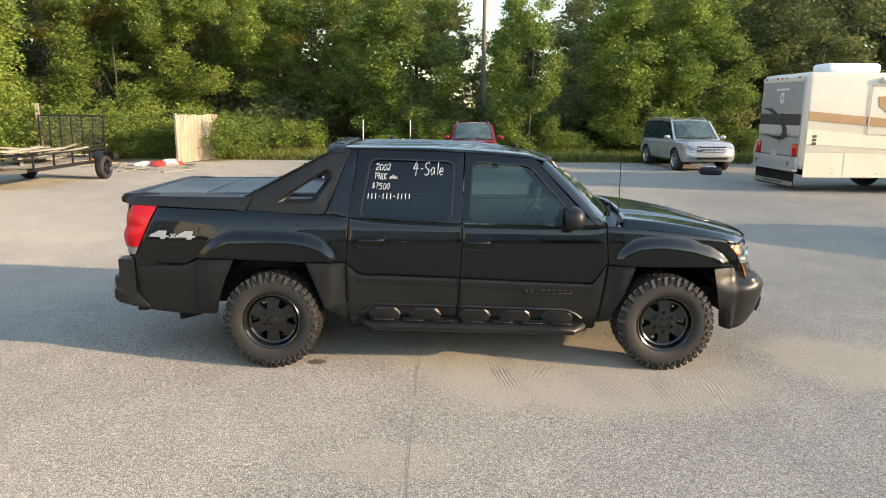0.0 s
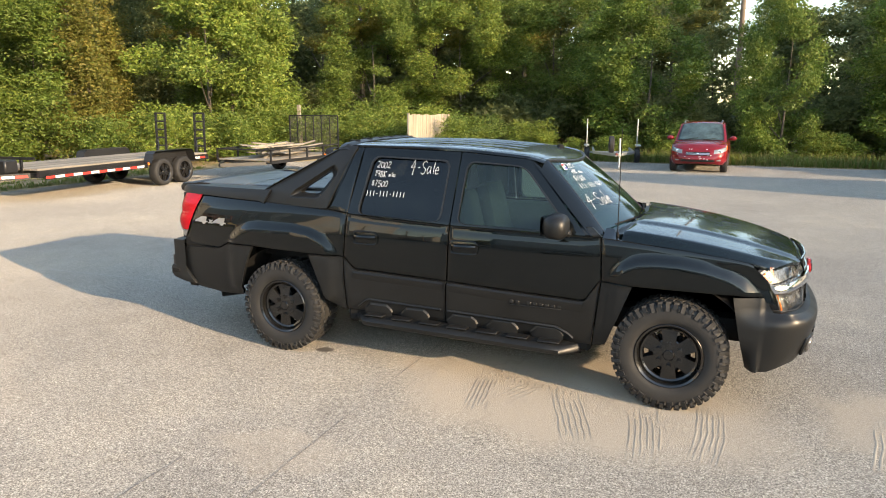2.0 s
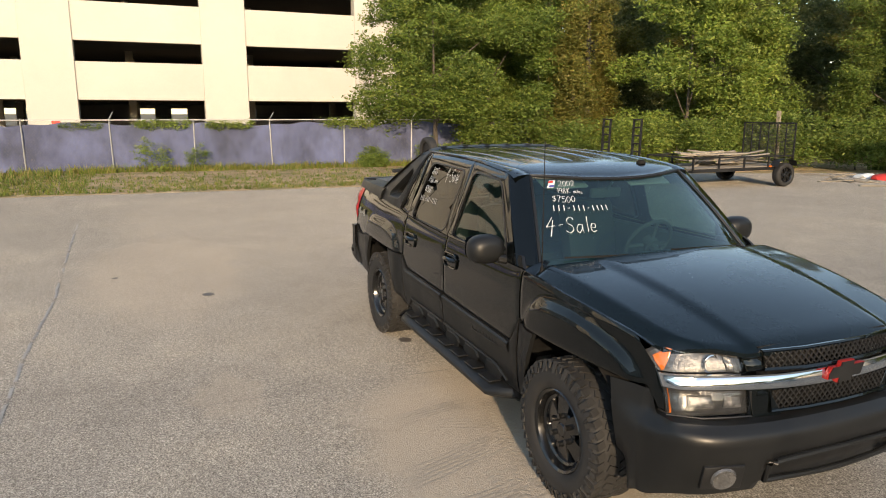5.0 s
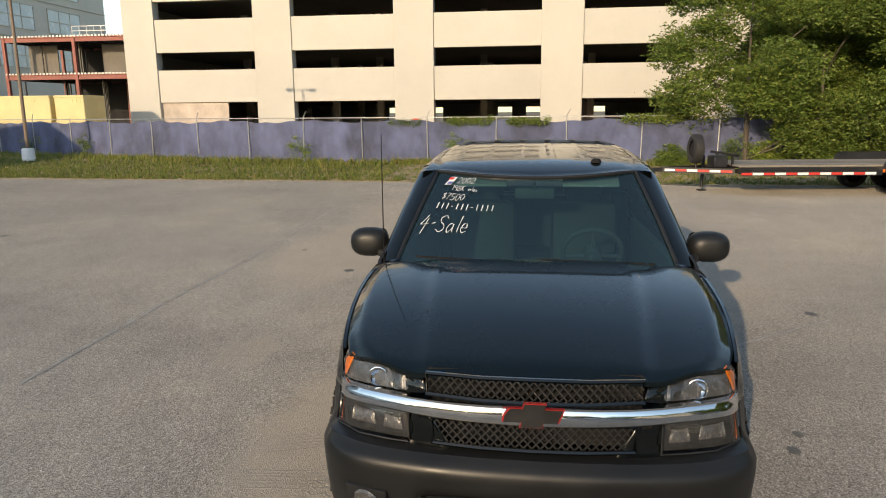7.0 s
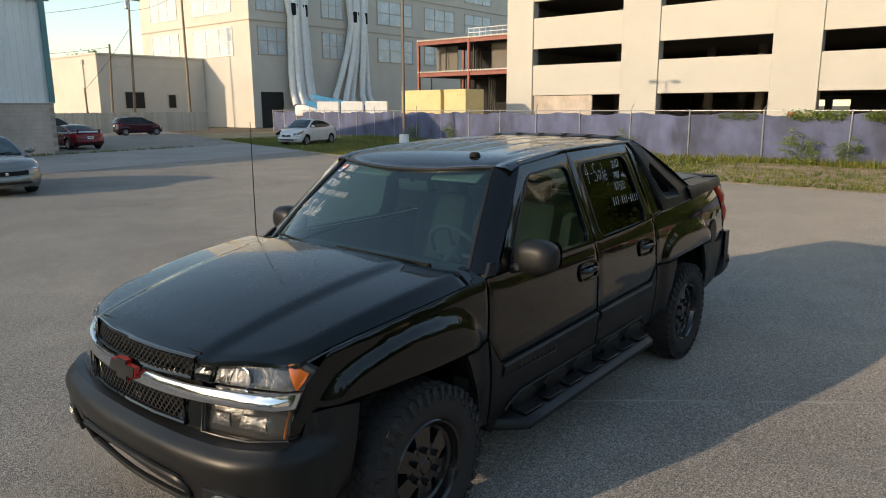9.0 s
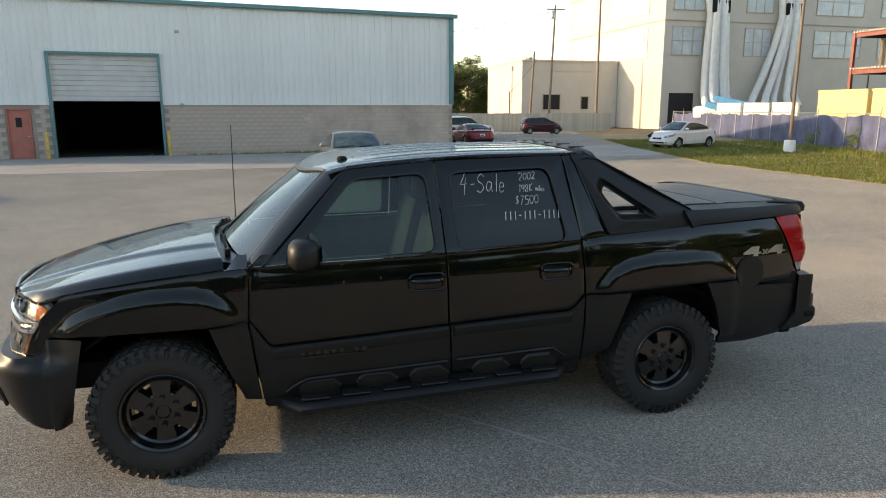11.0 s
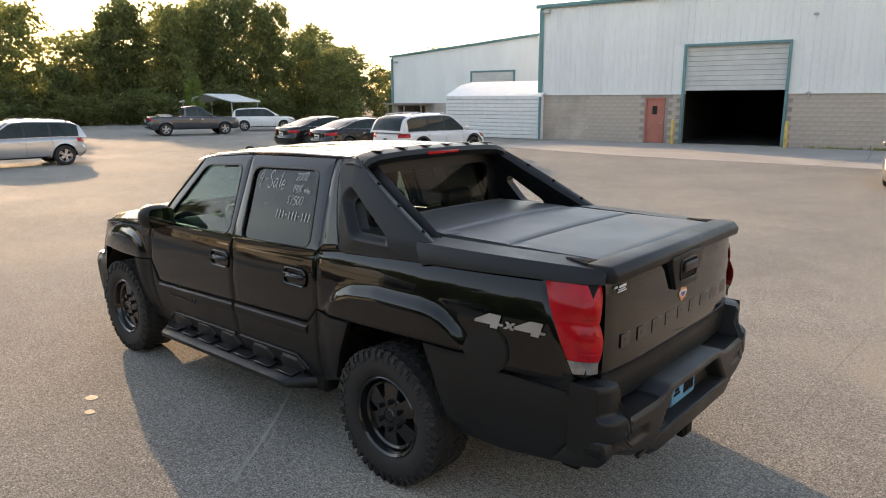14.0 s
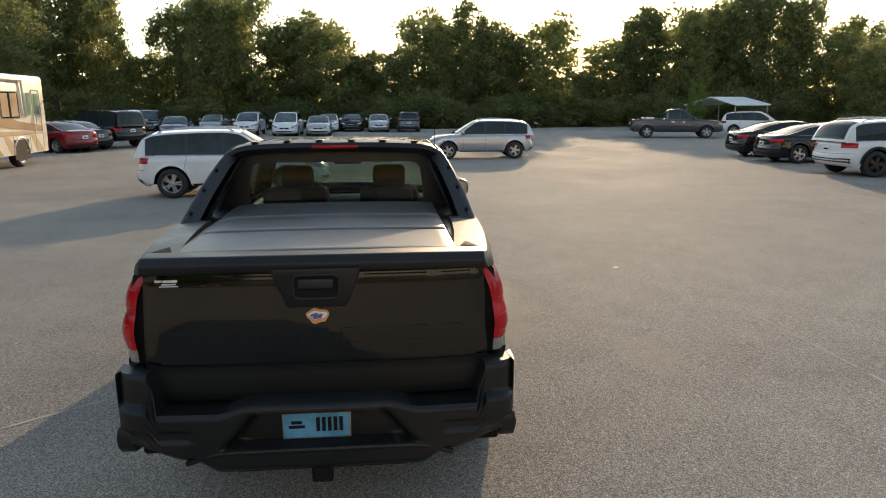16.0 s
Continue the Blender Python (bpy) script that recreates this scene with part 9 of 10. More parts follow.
        if trim:
            for a in axles:
                bm = B()
                ang = [0.05 + (math.pi - 0.1) * k / 14 for k in range(15)]
                for q0, q1 in zip(ang, ang[1:]):
                    quad = []
                    for q, k in ((q0, 1.16), (q1, 1.16), (q1, 1.36), (q0, 1.36)):
                        xx, zz = a + r * k * math.cos(q), r + r * k * math.sin(q)
                        kk = (zz - z0) / max(0.1, deck(xx / h2) - z0)
                        quad.append(bm.verts.new((xx, s * (W / 2 * curve_table(WIDTH, kk) + 0.020), zz)))
                    bm.faces.new(quad)
                bmesh.ops.remove_doubles(bm, verts=bm.verts, dist=0.001)
                part("arch_trim", bm, "trim_black", t)
        # lamps
        boxy = shape in ("truck", "pickup")
        lo, hi = (0.66, 0.88) if boxy else (0.66, 0.86)
        hl = skin("headlamp", "clear_lens_grey", s * p_of(0.60 if boxy else 0.56), s * p_of(0.992), lo, hi, 0.005, nu=10, nv=4, low1=lo + (0.0 if boxy else 0.06), high1=hi + (0.0 if boxy else 0.035))
        c = body(s * p_of(0.74), (lo + hi) / 2, 0.004)
        bm = B()
        lathe(bm, ((0.0, 0.006), (0.035, 0.008), (0.058, 0.0)), 14, "x", tuple(c))
        part("lamp_bowl", bm, "chrome", hl)
        skin("lamp_corner", "amber_lens", s * p_of(0.965), s * p_of(0.996), lo + 0.05, hi - 0.01, 0.0075, hl, nu=3, nv=3)
        skin("fog_lamp", "clear_lens_grey", s * p_of(0.66), s * p_of(0.80), 0.20, 0.29, 0.004, nu=4, nv=2)
        if tall:
            skin("tail_lamp", "red_lens", s * (3 - p_of(0.995)), s * (3 - p_of(0.62 if shape != "van" else 0.82)), 0.76, 0.95, 0.006, nu=8, nv=4)
        else:
            skin("tail_lamp", "red_lens", s * (3 - p_of(0.997)), s * (3 - p_of(0.58)), 0.70, 0.88, 0.006, nu=8, nv=4, low1=0.73, high1=0.86)
        # hood seams
        bm = B()
        tube(bm, [(lambda q: (q.x, q.y * 0.95, q.z + 0.012))(body(s * p_at(f), 1.0)) for f in (0.40, 0.5, 0.6, 0.68)] + [tuple(body(s * p_of(0.80), 1.0, 0.0) + Vector((-0.04, 0, 0.014)))], 0.005, 4)
        part("hood_seam", bm, "under_black", t)
        for a in axles:
            add_wheel(t, a, s * (W / 2 - 0.115), r, s, rim)
            bm = B()
            rows = [(bm.verts.new((a + r * 1.17 * math.cos(q), s * (W / 2 - 0.02), r + r * 1.17 * math.sin(q))), bm.verts.new((a + r * 1.17 * math.cos(q), s * (W / 2 - 0.36), r + r * 1.17 * math.sin(q)))) for q in [math.pi * k / 14 for k in range(15)]]
            for u, w in zip(rows, rows[1:]):
                bm.faces.new((u[0], w[0], w[1], u[1]))
            bm.faces.new([q[1] for q in rows])
            part("wheel_well", bm, "under_black", t)
    # nose: grille with bars, lower grille, seams
    gw, ga, gb, bars = grille
    gr = skin("grille", "under_black", -p_of(gw), p_of(gw), ga, gb, 0.003, nu=14, nv=3)
    for k in range(bars):
        m = ga + (gb - ga) * ((k + 1) / (bars + 1) if bars > 1 else 0.92)
        skin("grille_bar", "alloy", -p_of(gw * 0.97), p_of(gw * 0.97), m - 0.014, m + 0.014, 0.014, gr, nu=14, nv=1)
    bm = B()
    c = body(0.0, (ga + gb) / 2, 0.018)
    lathe(bm, ((0.0, 0.006), (0.03, 0.005), (0.042, 0.0)), 10, "x", tuple(c))
    part("emblem", bm, "chrome", gr)
    skin("lower_grille", "trim_black", -p_of(0.60), p_of(0.60), 0.14, 0.30, 0.003, nu=14, nv=2)
    for a, b, m in ((-0.985, 0.985, 0.565), ):
        skin("bumper_seam", "under_black", -p_of(0.97), p_of(0.97), m - 0.006, m + 0.006, 0.0015, nu=24, nv=1)
    skin("bumper_seam", "under_black", -(3 - p_of(0.985)), -3.0, 0.535, 0.547, 0.0015, nu=14, nv=1)
    skin("bumper_seam", "under_black", 3 - p_of(0.985), 3.0, 0.535, 0.547, 0.0015, nu=14, nv=1)
    for s in (-1, 1):
        skin("rear_skirt", "trim_black", s * (3 - p_of(0.96)), s * 3.0, 0.02, 0.22 if not trim else 0.34, 0.004, nu=10, nv=2)
    bm = B()
    c = body(2.9999, 0.68 if not tall else 0.72)
    box(bm, (c.x - 0.014, 0, c.z), (0.02, 0.31, 0.155), 0.004)
    pl = part("number_plate", bm, "plain_white", t)
    bm = B()
    box(bm, (c.x - 0.026, 0, c.z), (0.004, 0.20, 0.05))
    part("plate_bar", bm, "under_black", pl, smooth=0)
    bm = B()
    box(bm, (-0.02, 0, z0 + 0.12), (L * 0.84, W * 0.70, 0.20))
    part("underbody", bm, "under_black", t, smooth=0)
    if rack:
        for s in (-1, 1):
            pts = [top_at(xx, s * 0.86) for xx in (xr + 0.12, xr + 0.24, (xr + xf) / 2, xf - 0.28, xf - 0.16)]
            bm = B()
            tube(bm, [q + Vector((0, 0, h)) for q, h in zip(pts, (-0.005, 0.055, 0.06, 0.055, -0.005))], 0.022, 6)
            part("roof_rail", bm, "alloy" if colour in ("white", "silver", "red") else "trim_black", t)
    if spoiler:
        bm = B()
        box(bm, (-h2 * 0.91, 0, deck(-0.93) + 0.17), (0.22, W * 0.78, 0.03), 0.01)
        for s in (-1, 1):
            box(bm, (-h2 * 0.90, s * W * 0.33, deck(-0.93) + 0.08), (0.12, 0.04, 0.17))
        part("spoiler", bm, mat, t)
    if chips:
        for k in range(16):
            q, v = random.uniform(-0.75, 0.75), random.choice((0.30, 0.36, 0.50, 0.58, 0.90))
            e = random.uniform(0.012, 0.035)
            pp = math.copysign(p_of(abs(q)), q)
            skin("paint_chip", "plain_white", pp, pp + e, v, v + e, 0.002, nu=1, nv=1)
    return t


surface("screen_car", (0.055, 0.085, 0.088), 0.05, vary=0.5, scale=1.8, grain=6, relief=0.0, coat=0.0, spec=0.5)
surface("window_dark", (0.022, 0.034, 0.034), 0.04, vary=0.3, scale=1.5, grain=6, relief=0.0, coat=0.0, spec=0.22)
car(9.55, 21.1, -86, "silver", "silver full-size SUV with a roof rack, parked nose out", "SUV", 5.05, 2.0, 1.93, 2.95, 0.40, "truck", grille=(0.58, 0.62, 0.90, 3), rack=True)
car(1.08, 21.25, -91, "red", "dark red SUV with a chipped bumper and lettering on its screen", "SUV", 4.68, 1.88, 1.72, 2.8, 0.36, "suv", rack=True, grille=(0.42, 0.60, 0.80, 2), chips=True)
car(14.8, 22.6, -90, "white", "white sedan parked behind the motorhome", "sedan")
car(-2.2, -18.1, 88, "champagne", "silver-green sedan with a dented front corner", "sedan", 4.84, 1.84, 1.47, 2.75, 0.335, "sedan", grille=(0.56, 0.60, 0.80, 0))
car(-12.4, -37.0, -88, "red", "red coupe with a boot spoiler", "coupe", 4.3, 1.72, 1.30, 2.5, 0.31, "coupe", spoiler=True)
car(-14.6, -45.5, 186, "white", "white SUV beside the red coupe", "SUV", 4.7, 1.85, 1.68, 2.7, 0.35, "suv")
car(-24.2, -53.0, 172, "purple", "dark plum hatchback by the timber fence", "hatchback", 3.8, 1.67, 1.52, 2.45, 0.29, "hatch")
wreck = car(-22.7, -29.55, 16, "white", "white sedan with a crumpled front wing", "sedan", 4.3, 1.68, 1.5, 2.55, 0.30, "sedan")
for k in range(7):
    bm = B()
    box(bm, (1.55 + 0.07 * k, -0.62 + 0.08 * math.sin(k * 2.2), 0.72 + 0.05 * math.cos(k * 1.7)), (0.22, 0.16, 0.10), 0.02, (17 * k, 31 * k, 23 * k))
    part("crumpled_panel", bm, "under_black", wreck, "torn dark metal of the crushed wing")
car(13.7, -16.2, -91, "white", "white SUV with black wheels and dark lower trim", "SUV", 4.92, 1.92, 1.70, 2.86, 0.385, "suv", rim="black", trim=True, rack=True)
car(18.4, -16.9, -94, "black", "black sedan with bright wheels", "sedan", 4.9, 1.85, 1.45, 2.82, 0.34, "sedan")
car(21.4, -17.3, -96, "black", "black sedan parked in the row", "sedan", 4.87, 1.85, 1.47, 2.85, 0.34, "sedan")
car(22.2, -4.4, 88, "silver", "silver SUV parked across the lot", "SUV", 4.42, 1.76, 1.57, 2.67, 0.345, "suv", rack=True)
car(11.4, 3.2, -88, "white", "white SUV with silver alloy wheels", "SUV", 4.55, 1.78, 1.60, 2.67, 0.35, "suv", rack=True)
car(39.6, -26.3, -125, "white", "white crossover near the canopy", "SUV", 4.7, 1.85, 1.66, 2.8, 0.36, "suv")
car(47.6, 9.35, 180, "white", "white SUV in the far row", "SUV", 4.7, 1.84, 1.66, 2.8, 0.37, "suv", group="far row of cars")
car(46.0, 6.3, 180, "white", "white minivan in the far row", "minivan", 4.9, 1.86, 1.68, 3.0, 0.34, "van", group="far row of cars")
car(45.6, 4.0, 182, "silver", "silver sedan in the far row", "sedan", 4.6, 1.76, 1.43, group="far row of cars")
car(53, 3.8, 180, "white", "white sedan behind the far row", "sedan", 4.6, 1.8, 1.45, group="far row of cars")
car(52.3, -0.35, 180, "silver", "silver sedan in the far row", "sedan", 4.6, 1.76, 1.45, group="far row of cars")
car(51.8, -2.75, 0, "grey", "dark grey minivan in the far row", "minivan", 4.8, 1.80, 1.66, 3.0, 0.34, "van", group="far row of cars")
car(53.5, 1.9, 180, "black", "black car under the trees", "sedan", group="far row of cars")
car(28.74, 15.29, 62, "red", "dark red sedan beyond the motorhome", "sedan", group="far row of cars")
car(30.35, 15.12, 60, "black", "black sedan beyond the motorhome", "sedan", group="far row of cars")
car(32.6, 14.47, 58, "black", "black full-size SUV in the row", "SUV", 5.1, 2.0, 1.95, 2.95, 0.39, "truck", grille=(0.58, 0.62, 0.90, 3), group="far row of cars")
car(41.6, 16.1, 196, "silver", "silver truck-nosed SUV in the row", "SUV", 5.1, 2.0, 1.9, 2.95, 0.39, "truck", grille=(0.58, 0.62, 0.90, 3), group="far row of cars")
car(46.0, 16.2, 190, "black", "black off-roader in the row", "SUV", 4.4, 1.85, 1.86, 2.6, 0.39, "truck", grille=(0.58, 0.62, 0.90, 3), group="far row of cars")
car(43.0, 13.4, 188, "bluegrey", "blue-grey sedan in the row", "sedan", group="far row of cars")
car(52.5, 13.0, 180, "silver", "silver sedan under the trees", "sedan", group="far row of cars")
car(55, 10.4, 180, "grey", "dark grey SUV under the trees", "SUV", 4.8, 1.9, 1.75, 2.8, 0.37, "suv", group="far row of cars")
# grey pickup: the cabin in front, an open bed behind
gp = car(37.8, -19.6, -106, "grey", "dark grey crew-cab pickup with a lumber rack in its bed", "pickup truck", 5.85, 2.0, 1.87, 3.65, 0.39, "pickup", grille=(0.62, 0.60, 0.90, 3))
bm = B()
box(bm, (-1.75, 0, 1.22), (0.7, 1.6, 0.16), 0.03)
part("toolbox", bm, "alloy", gp, "bright aluminium toolbox")


# ---- motorhome ----
pane("rv_green_glass", (0.35, 0.55, 0.42), film=0.5, dust=(0.30, 0.42, 0.30))
surface("rv_cream", (0.62, 0.56, 0.45), 0.35, vary=0.06, scale=1.2, grain=40, relief=0.03, coat=0.4)
surface("rv_white", (0.63, 0.57, 0.465), 0.35, vary=0.06, scale=1.2, grain=40, relief=0.03, coat=0.4)
surface("rv_grey", (0.34, 0.32, 0.30), 0.35, vary=0.08, scale=1.2, grain=40, relief=0.03, coat=0.4)
surface("rv_pale", (0.46, 0.43, 0.39), 0.35, vary=0.06, scale=1.2, grain=40, relief=0.03, coat=0.4)
surface("rv_brown", (0.33, 0.20, 0.10), 0.35, vary=0.1, scale=1.2, grain=40, relief=0.03, coat=0.4)
surface("rv_tan", (0.46, 0.32, 0.18), 0.35, vary=0.1, scale=1.2, grain=40, relief=0.03, coat=0.4)
surface("rv_dark", (0.06, 0.055, 0.05), 0.35, vary=0.1, scale=1.2, grain=40, relief=0.03, coat=0.4)


def motorhome():
    L, W = 12.8, 2.5
    # local x forward; rear right foot corner at the given place
    t = thing("motorhome", pose(9.55, 12.15, 0, 0, 0, 1.6) @ pose(L / 2, W / 2, 0), "large cream motorhome with brown and grey swooping stripes", "motorhome")
    h, w = L / 2, W / 2
    bm = B()
    box(bm, (0, 0, 1.95), (L, W, 2.6), 0.14, None, 3)
    part("body", bm, "rv_white", t)
    bm = B()
    box(bm, (-h - 0.002, 0, 1.95), (0.06, W - 0.26, 2.32), 0.02)
    rear = part("rear_wall", bm, "rv_grey", t, "grey-brown moulded rear wall")
    bm = B()
    box(bm, (-h - 0.02, 0, 3.08), (0.08, W - 0.3, 0.16), 0.03)
    part("rear_cap", bm, "rv_white", rear)
    bm = B()
    box(bm, (-h - 0.034, 0, 1.99), (0.02, W - 0.28, 0.31))
    part("dark_band", bm, "rv_dark", rear, smooth=0)
    bm = B()
    box(bm, (-h - 0.034, 0, 1.71), (0.02, W - 0.28, 0.25))
    part("pale_band", bm, "rv_pale", rear, smooth=0)
    bm = B()
    prism(bm, ((1.0, 2.31), (0.46, 2.31), (-0.12, 2.06), (-0.47, 1.75), (-0.50, 1.55), (-0.38, 1.45), (-0.12, 1.41), (0.30, 1.47), (0.78, 1.58), (0.30, 1.53), (-0.03, 1.50), (-0.20, 1.54), (-0.27, 1.64), (-0.20, 1.81), (0.25, 2.08), (0.55, 2.22)), "x", -h - 0.060, -h - 0.045)
    part("swoosh", bm, "rv_dark", rear, "dark curved swoosh", 0)
    bm = B()
    for dy, ww in ((0.22, 0.16), (-0.05, 0.28), (-0.30, 0.12)):
        box(bm, (-h - 0.036, dy, 2.82), (0.01, ww, 0.05))
    outl = [Vector((0.10 * math.cos(a), 0.15 * math.sin(a))) for a in [k * math.pi / 10 for k in range(20)]]
    ring(bm, [p * 0.62 for p in outl], outl, lambda u, v: (-h - 0.045, -0.05 + u, 2.58 + v), (1, 0, 0), 1, 0.01)
    part("emblem", bm, "plain_white", rear, "white oval emblem and faint lettering bars", 0)
    for s in (-1, 1):
        bm = B()
        box(bm, (-h - 0.05, s * (w - 0.24), 1.17), (0.06, 0.22, 0.35), 0.02)
        tl = part("tail_lamp", bm, "red_lens", t)
        bm = B()
        box(bm, (-h - 0.075, s * (w - 0.24), 1.27), (0.03, 0.20, 0.10), 0.01)
        part("amber_lens", bm, "amber_lens", tl)
    bm = B()
    box(bm, (-h - 0.05, 0, 0.80), (0.14, W - 0.14, 0.36), 0.05, None, 2)
    box(bm, (-h - 0.09, 0, 0.62), (0.16, W - 0.08, 0.07), 0.03, None, 2)
    part("rear_bumper", bm, "rv_grey", t)
    bm = B()
    box(bm, (-h - 0.04, 0, 0.36), (0.02, W - 0.35, 0.44))
    fl = part("mud_flap", bm, "under_black", t, "wide black rear mud flap with a worn lettering strip")
    bm = B()
    box(bm, (-h - 0.056, 0, 0.24), (0.01, W - 0.4, 0.12))
    part("flap_strip", bm, "wood", fl, smooth=0)
    bm = B()
    for k in range(9):
        box(bm, (-h - 0.063, -0.5 + k * 0.125, 0.24), (0.006, 0.07, 0.05))
    part("flap_bars", bm, "under_black", fl, smooth=0)
    bm = B()
    box(bm, (-h - 0.045, 0.1, 1.0), (0.02, 0.34, 0.2))
    part("plate_recess", bm, "rv_pale", t, smooth=0)
    for y_ in (-0.85, 0.95):
        bm = B()
        box(bm, (-h - 0.125, y_, 0.80), (0.03, 0.14, 0.12), 0.01)
        part("reversing_lamp", bm, "clear_lens_grey", t)
    bm = B()
    for z in (1.52, 1.0):
        box(bm, (-h - 0.036, 0, z), (0.016, W - 0.30, 0.018))
    part("panel_seam", bm, "rv_dark", rear, smooth=0)
    for k in range(5):
        bm = B()
        box(bm, (-h - 0.065, -0.5 + k * 0.25 + (0.4 if k == 4 else 0) - (0.4 if k == 0 else 0), 3.12), (0.03, 0.08, 0.04), 0.01)
        part("marker_lamp", bm, "red_lens", t)
    # right side (-y): stripes, windows, doors, lockers
    s = -1
    y = s * (w + 0.004)

    def flat(name, mat, pts, out=0.0, label=""):
        bm = B()
        prism(bm, pts, "y", min(y, y + s * (0.012 + out)), max(y, y + s * (0.012 + out)))
        return part(name, bm, mat, t, label, 0)

    flat("stripe", "rv_brown", ((-h + 0.1, 2.22), (-3.4, 1.98), (0.5, 1.55), (3.8, 1.15), (5.7, 0.95), (5.7, 0.78), (3.8, 0.98), (0.5, 1.36), (-3.4, 1.75), (-h + 0.1, 1.98)), label="long curved brown stripe")
    flat("stripe", "rv_cream", ((-h + 0.1, 1.74), (-3.4, 1.52), (0.5, 1.16), (5.6, 0.70), (5.6, 0.60), (0.5, 0.98), (-h + 0.1, 1.35)), 0.002)
    flat("stripe", "rv_brown", ((-4.45, 2.62), (-3.45, 2.70), (-1.35, 2.55), (2.2, 2.05), (4.5, 1.5), (2.2, 1.85), (-1.35, 2.36), (-3.45, 2.52), (-4.05, 2.45), (-4.15, 2.2), (-4.4, 2.35)), 0.002)
    flat("stripe", "rv_brown", ((1.2, 2.02), (3.6, 1.66), (5.9, 1.42), (5.9, 1.22), (3.6, 1.36), (1.2, 1.62)), 0.003)
    flat("stripe", "rv_tan", ((2.6, 1.30), (4.2, 1.26), (5.9, 1.16), (5.9, 1.13), (2.6, 1.14)), 0.003)
    flat("lower_skirt", "rv_cream", ((-h + 0.1, 1.12), (h - 0.2, 1.12), (h - 0.2, 0.45), (-h + 0.1, 0.45)), 0.004, "cream lower locker doors")
    for x0 in (1.8, 2.9, 4.9):
        flat("skirt_stripe", "rv_brown" if x0 < 2 else "rv_tan", ((x0, 1.10), (x0 + 0.35, 1.10), (x0 + 0.95, 0.47), (x0 + 0.35, 0.47)), 0.007)
    bm = B()
    for k in range(9):
        box(bm, (-h + 1.2 + k * 1.25, y - 0.018, 0.78), (0.008, 0.008, 0.62))
        box(bm, (-h + 0.9 + k * 1.25, y - 0.02, 0.56), (0.06, 0.015, 0.03))
    box(bm, (0, y - 0.017, 1.12), (L - 0.3, 0.01, 0.012))
    part("locker_seam", bm, "rv_grey", t, smooth=0)
    bm = B()
    for z in (1.62, 2.92):
        box(bm, (-2.35, y - 0.022, z), (4.6, 0.02, 0.025))
    for x in (-4.65, -0.05):
        box(bm, (x, y - 0.022, 2.27), (0.025, 0.02, 1.3))
    part("slide_out_trim", bm, "rv_pale", t, "raised frame of the slide-out room", 0)
    bm = B()
    for z in (1.36, 1.46, 1.56):
        box(bm, (-h + 0.32, y - 0.02, z), (0.11, 0.02, 0.075), 0.01)
    part("side_vent", bm, "rv_dark", t)
    for x, z, ww, hh in ((-1.85, 2.3, 1.2, 0.8), (3.55, 2.18, 1.25, 0.88)):
        bm = B()
        fill(bm, rounded((Vector((x - ww / 2, z - hh / 2)), Vector((x + ww / 2, z - hh / 2)), Vector((x + ww / 2, z + hh / 2)), Vector((x - ww / 2, z + hh / 2))), 0.08, 3), lambda a, b: (a, y - 0.022, b), n=2)
        wn_ = part("window", bm, "window_dark", t, "dark sliding side window")
        bm = B()
        o = rounded((Vector((x - ww / 2, z - hh / 2)), Vector((x + ww / 2, z - hh / 2)), Vector((x + ww / 2, z + hh / 2)), Vector((x - ww / 2, z + hh / 2))), 0.08, 3)
        c = Vector((x, z))
        ring(bm, o, [p + (p - c).normalized() * 0.05 for p in o], lambda a, b: (a, y - 0.028, b), (0, 1, 0), 1, 0.03)
        part("window_frame", bm, "rv_dark", wn_)
    for x, z, ww, hh in ((4.98, 2.22, 0.30, 0.80), (5.58, 2.22, 0.42, 0.76)):
        bm = B()
        fill(bm, rounded((Vector((x - ww / 2, z - hh / 2)), Vector((x + ww / 2, z - hh / 2)), Vector((x + ww / 2, z + hh / 2)), Vector((x - ww / 2, z + hh / 2))), 0.05, 3), lambda a, b: (a, y - 0.026, b), n=2)
        part("window", bm, "rv_green_glass", t, "narrow pale green window")
    for x, ww in ((3.22, 0.50), (3.88, 0.50)):
        bm = B()
        box(bm, (x, y - 0.020, 2.18), (ww, 0.012, 0.80), 0.003)
        part("curtain", bm, "rv_brown", t, "closed brown curtain")
    bm = B()
    o = rounded((Vector((5.26, 0.55)), Vector((5.90, 0.55)), Vector((5.90, 2.74)), Vector((5.26, 2.74))), 0.08, 3)
    c = Vector((5.58, 1.65))
    ring(bm, [p + (c - p).normalized() * 0.035 for p in o], o, lambda a, b: (a, y - 0.024, b), (0, 1, 0), 1, 0.02)
    door = part("entry_door", bm, "rv_grey", t, "narrow entry door frame")
    bm = B()
    tube(bm, [(5.34, y - 0.03, 1.45), (5.32, y - 0.07, 1.5), (5.32, y - 0.07, 1.85), (5.34, y - 0.03, 1.9)], 0.014, 6)
    part("grab_rail", bm, "chrome", door)
    bm = B()
    tube(bm, [(-4.45, y - 0.07, 3.06), (4.5, y - 0.07, 3.06)], 0.07, 10)
    tube(bm, [(4.5, y - 0.05, 3.06), (4.58, y - 0.05, 1.75)], 0.04, 8)
    part("awning_roll", bm, "rv_cream", t)
    bm = B()
    box(bm, (-4.6, 0.1, 3.40), (1.5, 0.9, 0.3), 0.1, None, 2)
    part("roof_unit", bm, "plain_white", t, "white roof air conditioner")
    bm = B()
    box(bm, (1.8, 0.1, 3.38), (1.2, 0.8, 0.26), 0.1, None, 2)
    part("roof_unit", bm, "plain_white", t)
    bm = B()
    box(bm, (h + 0.01, 0, 2.2), (0.06, W - 0.3, 1.3), 0.05)
